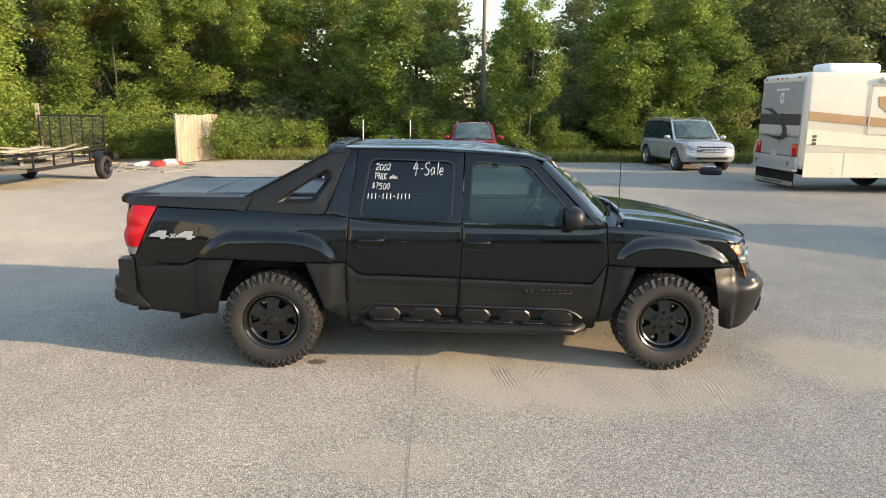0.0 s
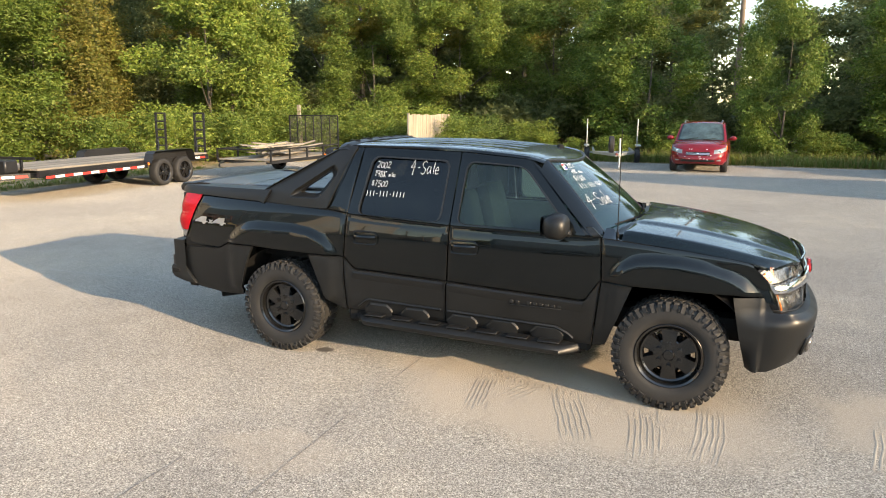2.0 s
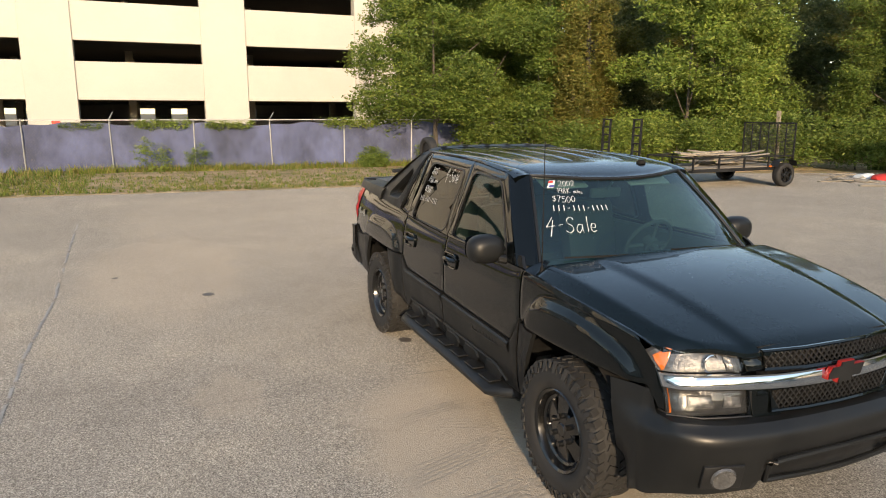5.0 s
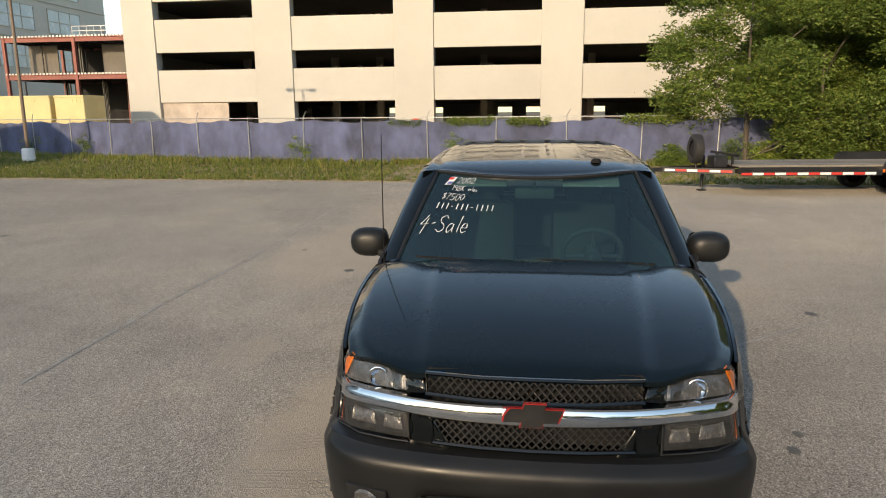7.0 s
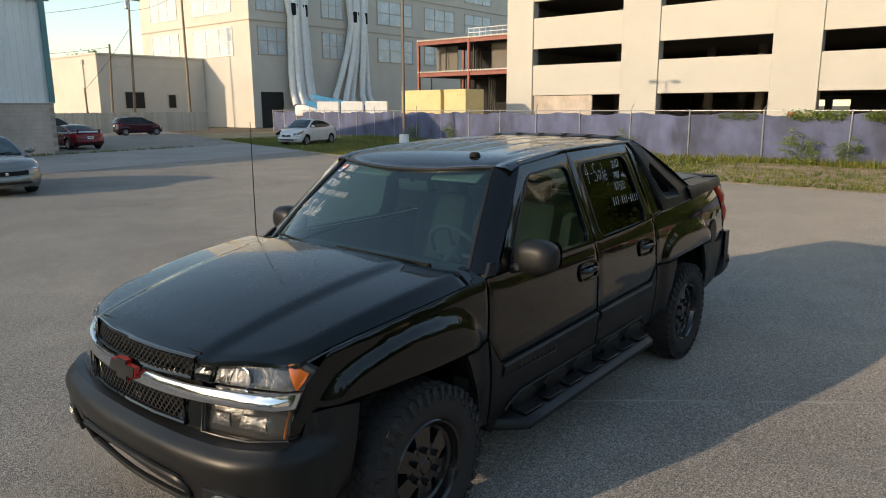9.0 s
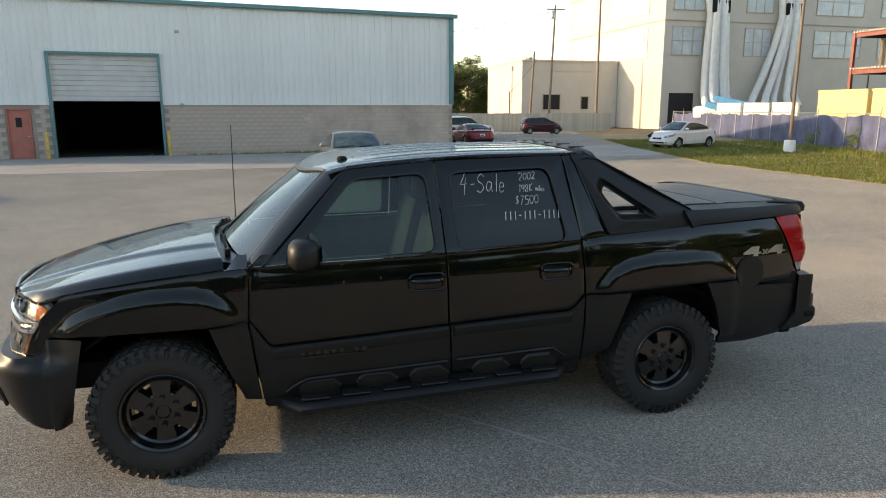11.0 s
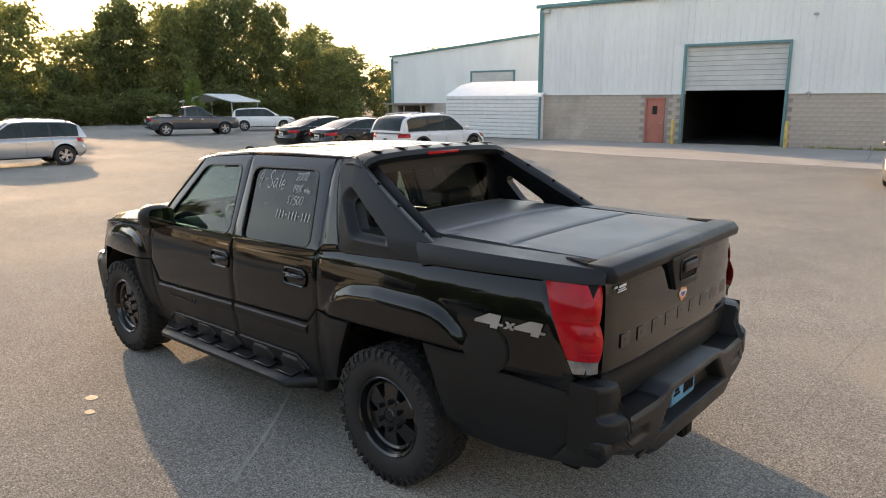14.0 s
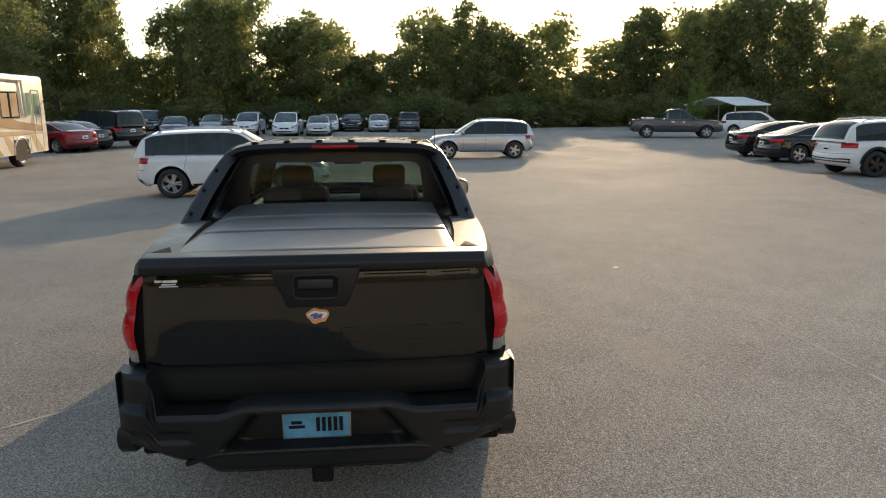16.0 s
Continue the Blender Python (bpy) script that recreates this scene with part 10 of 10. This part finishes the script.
    part("windscreen", bm, "window_dark", t)
    bm = B()
    rod(bm, (h - 0.1, y + 0.02, 2.35), (h + 0.30, y - 0.32, 2.35), 0.03, 6)
    box(bm, (h + 0.30, y - 0.34, 2.15), (0.12, 0.2, 0.42), 0.04)
    part("side_mirror", bm, "under_black", t)
    for x in (-3.0, 4.1):
        for sy in (-1, 1):
            add_wheel(t, x, sy * (w - 0.14), 0.47, sy)
    for x in (-3.0, 4.1):
        bm = B()
        pts = [(x + 0.58 * math.cos(q), y - 0.012, 0.47 + 0.58 * math.sin(q)) for q in [math.pi * k / 12 for k in range(13)]]
        tube(bm, pts, 0.04, 6)
        part("wheel_arch", bm, "rv_cream", t)
        bm = B()
        box(bm, (x, y + 0.10, 0.62), (1.12, 0.24, 0.70))
        part("wheel_housing", bm, "under_black", t, smooth=0)
    bm = B()
    box(bm, (0, 0, 0.60), (L - 0.6, W - 0.5, 0.24))
    part("underbody", bm, "under_black", t, smooth=0)


motorhome()


# ---- trailers ----
surface("trailer_black", (0.016, 0.016, 0.017), 0.4, vary=0.25, scale=3, grain=60, relief=0.08)


def flatbed():
    """Flat equipment trailer: deck along local x, tongue towards -x."""
    t = thing("equipment_trailer", pose(-13.9, 7.93, 0, 0, 0, 96), "black flatbed trailer with red and white reflective tape", "trailer")
    bm = B()
    for s in (-1, 1):
        bar(bm, (-3.0, s * 1.0, 0.66), (3.4, s * 1.0, 0.66), 0.08, 0.16)
        bar(bm, (-3.0, s * 1.22, 0.60), (0.35, s * 1.22, 0.60), 0.05, 0.10)
        bar(bm, (-4.6, 0, 0.62), (-3.0, s * 0.75, 0.62), 0.10, 0.14)
    for k in range(8):
        bar(bm, (-2.9 + k * 0.88, -1.0, 0.62), (-2.9 + k * 0.88, 1.0, 0.62), 0.06, 0.1)
    part("frame", bm, "trailer_black", t)
    brd = mesh_of("deck_board", box(B(), (0, 0, 0), (6.4, 0.19, 0.045), 0.005), "wood_grey", 0)
    for k in range(10):
        shared("deck_board", brd, t, Matrix.Translation((0.2, -0.9 + k * 0.2, 0.765)))
    tape = [mesh_of("tape", box(B(), (0, 0, 0), (0.26, 0.006, 0.06)), m, 0) for m in ("sign_red", "plain_white")]
    for s in (-1, 1):
        for k in range(12):
            shared("reflective_tape", tape[k % 2], t, Matrix.Translation((-2.9 + k * 0.27, s * 1.248, 0.60)))
        for k in range(3):
            shared("reflective_tape", tape[k % 2], t, Matrix.Translation((2.55 + k * 0.27, s * 1.044, 0.66)))
        bm = B()
        pts = [(0.45, 0.66), (0.55, 0.92), (0.66, 0.98), (2.2, 0.98), (2.31, 0.92), (2.41, 0.62)]
        vs = [[bm.verts.new((x, s * yy, z)) for x, z in pts] for yy in (1.02, 1.30)]
        for i in range(5):
            bm.faces.new((vs[0][i], vs[0][i + 1], vs[1][i + 1], vs[1][i]))
        bm.faces.new(vs[0])
        part("mudguard", bm, "trailer_black", t, smooth=0)
        for x in (0.98, 1.90):
            add_wheel(t, x, s * 1.16, 0.385, s, "black")
        bm = B()
        box(bm, (0.38, s * 1.25, 0.66), (0.06, 0.03, 0.08), 0.01)
        part("marker_lamp", bm, "amber_lens", t)
        # raised ladder ramp
        bm = B()
        for dy in (-0.17, 0.17):
            bar(bm, (3.45, s * 0.72 + dy, 0.65), (3.5, s * 0.72 + dy, 2.02), 0.06, 0.05)
        for k in range(6):
            bar(bm, (3.46, s * 0.72 - 0.17, 0.72 + k * 0.255), (3.46, s * 0.72 + 0.17, 0.72 + k * 0.255), 0.06, 0.05)
        bar(bm, (3.3, s * 0.72, 0.66), (3.5, s * 0.72 + 0.14, 1.2), 0.03, 0.03)
        part("ramp", bm, "trailer_black", t, "black ladder ramp folded upright")
        for k in range(6):
            f = 0.12 + 0.155 * k
            m = pose(-4.6 + 1.6 * f - 0.024, s * (0.75 * f + 0.052), 0.62, 0, 0, s * 25.1)
            shared("reflective_tape", tape[(k + 1) % 2], t, m)
    bm = B()
    for y in (-0.55, 0.55):
        bar(bm, (-3.0, y, 0.66), (-3.0, y, 1.02), 0.05, 0.05)
    bar(bm, (-3.0, -0.95, 1.02), (-3.0, 0.95, 1.02), 0.05, 0.06)
    part("headboard", bm, "trailer_black", t, "low black headboard rail")
    bm = B()
    rod(bm, (-3.35, 0.55, 0.10), (-3.35, 0.55, 0.95), 0.045, 10)
    box(bm, (-3.35, 0.55, 0.02), (0.2, 0.2, 0.03))
    part("jack", bm, "trailer_black", t)
    bm = B()
    box(bm, (-4.72, 0, 0.62), (0.3, 0.12, 0.1), 0.02)
    part("coupler", bm, "trailer_black", t)
    bm = B()
    box(bm, (-3.3, -0.35, 0.85), (0.35, 0.5, 0.3), 0.03)
    part("tool_tray", bm, "trailer_black", t)
    bm = B()
    lathe(bm, ((0.22, -0.10), (0.30, -0.13), (0.37, -0.10), (0.385, 0), (0.37, 0.10), (0.30, 0.13), (0.22, 0.10)), 28, "x", (-3.75, 0.0, 1.15))
    part("spare_tyre", bm, "rubber", t, "spare tyre upright on the tongue")
    bm = B()
    lathe(bm, ((0.0, 0.03), (0.07, 0.03), (0.09, 0.0), (0.17, -0.02), (0.20, 0.05), (0.225, 0.06), (0.225, -0.06), (0.0, -0.06)), 24, "x", (-3.75, 0.0, 1.15))
    part("spare_rim", bm, "trailer_black", t, "black steel rim with round holes")
    bm = B()
    rod(bm, (-3.72, 0, 0.65), (-3.72, 0, 1.15), 0.03, 8)
    part("spare_mount", bm, "trailer_black", t)


flatbed()


def utility_trailer():
    """Open utility trailer with a mesh gate, loaded with scrap boards."""
    t = thing("utility_trailer", pose(-11.75, 13.25, 0, 0, 0, 90), "black open utility trailer loaded with broken boards", "trailer")
    h, w = 1.95, 1.0
    bm = B()
    for s in (-1, 1):
        bar(bm, (-h, s * w, 0.55), (h, s * w, 0.55), 0.05, 0.10)
        bar(bm, (-h, s * w, 0.92), (h, s * w, 0.92), 0.045, 0.045)
        for k in range(5):
            bar(bm, (-h + k * h / 2, s * w, 0.55), (-h + k * h / 2, s * w, 0.92), 0.045, 0.045)
        bar(bm, (-h - 1.1, 0, 0.52), (-h, s * 0.8, 0.52), 0.08, 0.10)
    for k in range(6):
        bar(bm, (-h + k * 0.78, -w, 0.53), (-h + k * 0.78, w, 0.53), 0.05, 0.06)
    bar(bm, (-h, -w, 0.92), (-h, w, 0.92), 0.045, 0.045)
    part("frame", bm, "trailer_black", t)
    brd = mesh_of("floor_board", box(B(), (0, 0, 0), (3.9, 0.18, 0.035), 0.004), "wood_grey", 0)
    for k in range(10):
        shared("floor_board", brd, t, Matrix.Translation((0, -0.87 + k * 0.193, 0.60)))
    for s in (-1, 1):
        add_wheel(t, 1.45, s * (w + 0.16), 0.36, s, "black")
        bm = B()
        pts = [(1.03, 0.62), (1.12, 0.78), (1.27, 0.84), (1.63, 0.84), (1.78, 0.78), (1.87, 0.62)]
        vs = [[bm.verts.new((x, s * yy, z)) for x, z in pts] for yy in (w + 0.02, w + 0.30)]
        for i in range(5):
            bm.faces.new((vs[0][i], vs[0][i + 1], vs[1][i + 1], vs[1][i]))
        part("mudguard", bm, "trailer_black", t, smooth=0)
        bm = B()
        box(bm, (1.0, s * (w + 0.05), 0.62), (0.05, 0.06, 0.05))
        part("marker_lamp", bm, "amber_lens", t)
    # upright mesh gate: frame, uprights, wires
    bm = B()
    for z in (0.62, 1.9):
        bar(bm, (h + 0.03, -w, z), (h + 0.03, w, z), 0.04, 0.04)
    for y in (-w, w):
        bar(bm, (h + 0.03, y, 0.62), (h + 0.03, y, 1.9), 0.04, 0.04)
    gate = part("ramp_gate", bm, "trailer_black", t, "black mesh ramp gate, raised")
    for k in range(1, 6):
        bm = B()
        bar(bm, (h + 0.03, -w + k * w / 3, 0.64), (h + 0.03, -w + k * w / 3, 1.88), 0.028, 0.028)
        part("upright", bm, "trailer_black", gate)
    bm = B()
    for k in range(30):
        rod(bm, (h + 0.035, -w, 0.66 + k * 0.042), (h + 0.035, w, 0.66 + k * 0.042), 0.005, 4, cap=False)
    for k in range(44):
        rod(bm, (h + 0.03, -w + 0.045 * k + 0.03, 0.62), (h + 0.03, -w + 0.045 * k + 0.03, 1.9), 0.004, 4, cap=False)
    part("gate_mesh", bm, "trailer_black", gate)["kind"] = "stuff"


utility_trailer()
random.seed(21)
for k in range(26):
    bm = B()
    l = random.uniform(0.8, 2.9)
    box(bm, (0, 0, 0), (l, random.uniform(0.08, 0.2), random.uniform(0.02, 0.05)), 0.004)
    solo("scrap_board", bm, "wood_grey" if k % 3 else "wood", "broken weathered board on the trailer load", "board", "scrap boards on the trailer", m=pose(-11.75 + random.uniform(-0.5, 0.5), 13.2 + random.uniform(-0.8, 0.8), 0.66 + k * 0.014, random.uniform(-5, 5), random.uniform(-7, 7), 90 + random.uniform(-38, 38)), smooth=0)


def tow_frame():
    """Bare galvanised boat trailer with guide posts."""
    t = thing("boat_trailer", pose(-2.3, 22.3, 0, 0, 0, -79), "bare galvanised boat trailer with upright guide posts", "trailer")
    bm = B()
    for s in (-1, 1):
        bar(bm, (3.3, 0, 0.55), (1.0, s * 0.75, 0.5), 0.07, 0.10)
        bar(bm, (1.0, s * 0.75, 0.5), (-1.8, s * 0.75, 0.5), 0.07, 0.10)
        rod(bm, (-1.2, s * 1.02, 0.45), (-1.2, s * 1.02, 1.75), 0.025, 8)
    bar(bm, (-0.6, -1.0, 0.42), (-0.6, 1.0, 0.42), 0.07, 0.07)
    bar(bm, (0.8, -0.8, 0.5), (0.8, 0.8, 0.5), 0.07, 0.07)
    part("frame", bm, "galvanised", t)
    bm = B()
    rod(bm, (3.0, 0.12, 0.12), (2.96, 0.12, 1.12), 0.035, 10)
    lathe(bm, ((0.0, -0.03), (0.10, -0.03), (0.10, 0.03), (0.0, 0.03)), 14, "y", (3.02, 0.12, 0.10))
    part("jack", bm, "galvanised", t, "worn jack with a small wheel")
    bm = B()
    lathe(bm, ((0.18, -0.08), (0.26, -0.10), (0.32, -0.07), (0.33, 0), (0.32, 0.07), (0.26, 0.10), (0.18, 0.08)), 24, "y", (2.1, -0.14, 0.85))
    rod(bm, (2.1, -0.14, 0.5), (2.1, -0.14, 0.85), 0.03, 6)
    part("spare_tyre", bm, "rubber", t)
    for s in (-1, 1):
        add_wheel(t, -0.6, s * 1.0, 0.31, s, "alloy")
        bm = B()
        box(bm, (-0.6, s * 1.02, 0.70), (0.66, 0.22, 0.06), 0.02)
        part("mudguard", bm, "galvanised", t)
    bm = B()
    box(bm, (3.35, 0, 0.58), (0.2, 0.1, 0.08), 0.02)
    part("coupler", bm, "red_steel", t)


tow_frame()


# ---- loose things ----
bm = B()
lathe(bm, ((0.20, -0.10), (0.24, -0.12), (0.34, -0.12), (0.385, -0.06), (0.385, 0.06), (0.34, 0.12), (0.24, 0.12), (0.20, 0.10)), 28, "z", (0, 0, 0.12))
solo("loose_tyre", bm, "rubber", "worn black tyre lying flat on the asphalt", "tyre", m=Matrix.Translation((9.42, 17.9, 0)))
bm = B()
box(bm, (0, 0, 0.27), (0.34, 0.2, 0.06), 0.02, (0, 5, 30))
solo("folded_rag", bm, "plain_white", "pale folded rag lying on the loose tyre", "rag", m=Matrix.Translation((9.42, 17.9, 0)))
bm = B()
box(bm, (0, 0, 1.15), (0.14, 0.14, 2.3), 0.01)
solo("timber_post", bm, "wood", "bare square timber post standing by the trailers", "post", m=pose(-15.2, 19.6, 0, 1.5, -1.5, 20))


def heap(x, y, mats, n, label, name, cat, grp):
    for k in range(n):
        bm = B()
        s = random.uniform(0.15, 0.5)
        vs = bmesh.ops.create_icosphere(bm, subdivisions=2, radius=s)["verts"]
        for v in vs:
            f = 1 + 0.35 * noise.noise(v.co * 4 + Vector((k * 7, 0, 0)))
            v.co = Vector((v.co.x * f * 1.4, v.co.y * f, max(-0.02, v.co.z * f * 0.45)))
        solo(name, bm, mats[k % len(mats)], label, cat, grp, m=pose(x + random.uniform(-1.0, 1.0), y + random.uniform(-0.6, 0.6), 0.02, 0, 0, random.uniform(0, 360)))


heap(-11.3, 19.9, ("plain_white", "plain_white", "sign_red", "wood_grey"), 8, "crumpled pale sheeting and rubbish on the ground", "crumpled_sheet", "rubbish", "rubbish by the fence")
for k in range(16):
    bm = B()
    box(bm, (0, 0, 0.03), (random.uniform(0.3, 1.6), random.uniform(0.06, 0.18), 0.03), 0.004)
    solo("dropped_board", bm, "wood_grey" if k % 2 else "wood", "weathered board lying on the ground", "board", "boards on the ground", m=pose(-11.2 + random.uniform(-1.7, 1.9), 18.8 + random.uniform(-1.3, 1.7), 0, 0, random.uniform(-3, 3), random.uniform(0, 180)), smooth=0)


def canopy():
    t = thing("canopy", pose(53.2, -31.0, 0, 0, 0, -62), "small open canopy with a pale pitched roof", "canopy")
    bm = B()
    prism(bm, ((-2.6, 2.1), (0, 2.75), (2.6, 2.1), (2.6, 2.0), (0, 2.65), (-2.6, 2.0)), "x", -2.5, 2.5)
    part("roof", bm, "plain_white", t, smooth=0)
    for x in (-2.3, 2.3):
        for y in (-2.4, 2.4):
            bm = B()
            rod(bm, (x, y, 0), (x, y, 2.1), 0.05, 8)
            part("post", bm, "galvanised", t)


canopy()


def boom_lift():
    t = thing("boom_lift", pose(-37.5, -42.5, 0, 0, 0, -58), "blue and white articulated boom lift behind the fence", "boom lift")
    bm = B()
    box(bm, (0, 0, 0.95), (2.6, 1.9, 0.7), 0.08)
    part("chassis", bm, "galvanised", t)
    bm = B()
    bar(bm, (-3.2, 0, 1.8), (2.8, 0, 3.1), 0.35, 0.42, 0.03)
    bar(bm, (0.2, 0.5, 1.5), (3.2, 0.5, 2.6), 0.4, 0.5, 0.03)
    part("boom", bm, "lift_blue", t, "blue telescopic boom")
    bm = B()
    box(bm, (3.2, 0, 1.9), (2.2, 1.4, 1.0), 0.25, None, 2)
    part("engine_cover", bm, "plain_white", t)
    bm = B()
    for k in range(3):
        box(bm, (-3.2 + 2.1 * k, 1.3, 2.0), (1.9, 0.4, 1.3), 0.05)
    part("generator", bm, "plain_white", t)
    for x in (-1.0, 1.0):
        for s in (-1, 1):
            add_wheel(t, x, s * 1.0, 0.5, s, "black")


boom_lift()


# ---- marks on the asphalt ----
surface("faded_line", (0.325, 0.308, 0.280), 0.9, vary=0.25, scale=3, grain=60, relief=0.2)
surface("sand", (0.375, 0.325, 0.258), 0.95, vary=0.2, scale=3, grain=120, relief=0.6, dist=0.004)
surface("crack_fill", (0.17, 0.158, 0.143), 0.95, vary=0.3, scale=5, grain=60, relief=0.2)
surface("oil", (0.13, 0.115, 0.10), 0.7, vary=0.3, scale=8, grain=60, relief=0.1)


def streak(name, pts, w, mat, label, category, gaps=0.0, rough=0.3):
    """A thin worn strip along pts on the ground."""
    n = max(8, int(sum((Vector(b) - Vector(a)).length for a, b in zip(pts, pts[1:])) / 0.06))
    p = resample(pts, [k / n for k in range(n + 1)])
    bm = B()
    prev = None
    for k, q in enumerate(p):
        d = (p[min(n, k + 1)] - p[max(0, k - 1)]).normalized()
        nrm = Vector((-d.y, d.x))
        j = noise.noise(Vector((q.x * 3, q.y * 3, w * 100))) * w * 2 * rough
        ww = w * (1 + rough * noise.noise(Vector((q.x * 9, q.y * 9, 3))))
        a, b = q + nrm * (j + ww / 2), q + nrm * (j - ww / 2)
        cur = (bm.verts.new((a.x, a.y, 0.004)), bm.verts.new((b.x, b.y, 0.004)))
        if prev and not (gaps and noise.noise(Vector((q.x * 5, q.y * 5, 9))) > 0.5 - gaps):
            bm.faces.new((prev[0], prev[1], cur[1], cur[0]))
        prev = cur
    return solo(name, bm, mat, label, category, kind="structure", smooth=0)


streak("painted_line", ((0.35, 0.02), (-0.45, 0.92), (-1.3, 2.02), (-2.1, 3.05)), 0.026, "faded_line", "faint worn white paint line on the asphalt", "painted line", 0.32)
streak("painted_line", ((0.4, -4.12), (-2.2, -4.22), (-4.4, -4.22), (-7.6, -4.38), (-10.5, -4.5)), 0.03, "faded_line", "faint worn white paint line on the asphalt", "painted line", 0.32)
streak("painted_line", ((-1.9, 0.66), (-2.7, 0.64), (-4.4, 0.52), (-6.5, 0.42)), 0.022, "faded_line", "faint worn white paint line on the asphalt", "painted line", 0.3)
for pts in (((-0.40, 5.5), (-0.41, 2.4), (-0.39, 0.8), (-0.44, -1.6), (-0.44, -2.4), (-0.43, -6.0)), ((-3.2, -1.2), (-3.22, -2.6), (-3.3, -6.0)), ((-1.1, -2.9), (-1.12, -4.6), (-1.15, -9)), ((-8, -7.2), (0, -7.0), (9, -7.1), (16, -7.3)), ((8.5, -5), (8.3, -14), (8.2, -24)), ((-6, -22.6), (3, -22.0), (12, -22.6), (20, -22.4)), ((-7.2, 3), (-7.0, 9), (-7.1, 16))):
    streak("crack", pts, 0.0055, "crack_fill", "thin crack along an old joint in the asphalt", "crack", 0.2, 0.9)
for x, y, r in ((-1.31, -0.87, 0.085), (-3.85, -2.51, 0.10), (-2.3, 2.95, 0.09), (0.62, 1.78, 0.05), (0.86, 1.67, 0.06), (2.6, -3.4, 0.05), (-5.2, -3.6, 0.06), (-1.7, 4.4, 0.04), (5.5, -9.0, 0.10), (-6.0, -9.5, 0.12)):
    bm = B()
    r *= 0.7
    outl = [Vector((x + r * (1 + 0.35 * noise.noise(Vector((x + math.cos(a) * 2, y + math.sin(a) * 2, 0)))) * math.cos(a) * 1.3, y + r * (1 + 0.35 * noise.noise(Vector((x - math.sin(a) * 2, y + math.cos(a) * 2, 4)))) * math.sin(a))) for a in [k * math.pi / 10 for k in range(20)]]
    fill(bm, outl, lambda u, v: (u, v, 0.0045), n=2)
    solo("oil_stain", bm, "oil", "dark oil stain on the asphalt", "stain", "oil stains", "structure", smooth=0)


def tyre_track(pts, width=0.20, lines=6, zig=False, label="faint tread marks pressed into loose sand"):
    """Low ridges of sand left by a tyre: ribs along the track, or slanted lug marks."""
    length = sum((Vector(b) - Vector(a)).length for a, b in zip(pts, pts[1:]))
    n = int(length / 0.03)
    p = resample(pts, [k / n for k in range(n + 1)])
    bm = B()

    def ridge(a, b, w, h):
        d = (b - a).normalized()
        nrm = Vector((-d.y, d.x)) * w
        q = [bm.verts.new((c.x + o * nrm.x, c.y + o * nrm.y, z)) for c in (a, b) for o, z in ((-1, 0.001), (0, h), (1, 0.001))]
        bm.faces.new((q[0], q[1], q[4], q[3]))
        bm.faces.new((q[1], q[2], q[5], q[4]))

    for k in range(1, n):
        d = (p[k] - p[k - 1]).normalized()
        nrm = Vector((-d.y, d.x))
        fade = min(1.0, k / (n * 0.25), (n - k) / (n * 0.3))
        for row in range(lines):
            off = nrm * ((row / (lines - 1) - 0.5) * width + 0.008 * noise.noise(Vector((p[k].x * 6, p[k].y * 6, row))))
            if noise.noise(Vector((p[k].x * 5, p[k].y * 5, row * 5))) < -0.15 - 0.3 * (fade - 0.5):
                continue
            h = 0.0024 * fade + 0.001
            if zig:
                sl = (d * 0.5 + nrm * (0.8 if row % 2 else -0.8)).normalized() * 0.022
                if k % 2:
                    ridge(p[k] + off - sl, p[k] + off + sl, 0.011, h * 0.75)
            else:
                ridge(p[k - 1] + off, p[k] + off, 0.008, h * 0.7)
    return solo("tyre_track", bm, "sand", label, "tyre track", "tyre tracks", kind="stuff", smooth=0)


tyre_track(((-0.05, -0.66), (0.64, -0.84), (1.34, -0.98)), 0.16, 4, True)
tyre_track(((0.27, -0.92), (0.32, -1.25), (0.37, -1.56)), 0.16)
tyre_track(((0.68, -0.90), (0.58, -1.12), (0.48, -1.35)), 0.14, 4)
tyre_track(((0.92, -1.00), (1.05, -1.38), (1.18, -1.78)), 0.20)
tyre_track(((1.50, -1.00), (1.56, -1.40), (1.60, -1.88)), 0.20)
tyre_track(((1.97, -0.88), (1.98, -1.30), (1.94, -1.75)), 0.18)
tyre_track(((1.25, -1.15), (1.55, -1.22), (1.88, -1.25)), 0.16, 4, True)
tyre_track(((3.13, -0.62), (3.08, -1.05), (2.98, -1.50)), 0.18)
for pts in (((-4.5, -21.9), (-5.2, -24.0), (-4.7, -26.5), (-5.4, -30.5)), ((1.5, -21.8), (0.6, -25.0), (1.4, -30.4)), ((-9.5, -22.9), (-8.2, -25.4), (-9.0, -28.2), (-8.4, -31.4)), ((4.0, -26.6), (-3.0, -27.2), (-12.0, -28.3), (-20.0, -29.2)), ((-7.5, -14.5), (-8.6, -18.0), (-8.0, -22.2))):
    ob = streak("crack", pts, 0.03, "crack_fill", "ragged crack in the old concrete", "crack", 0.15, 1.6)
    ob.location.z = 0.008
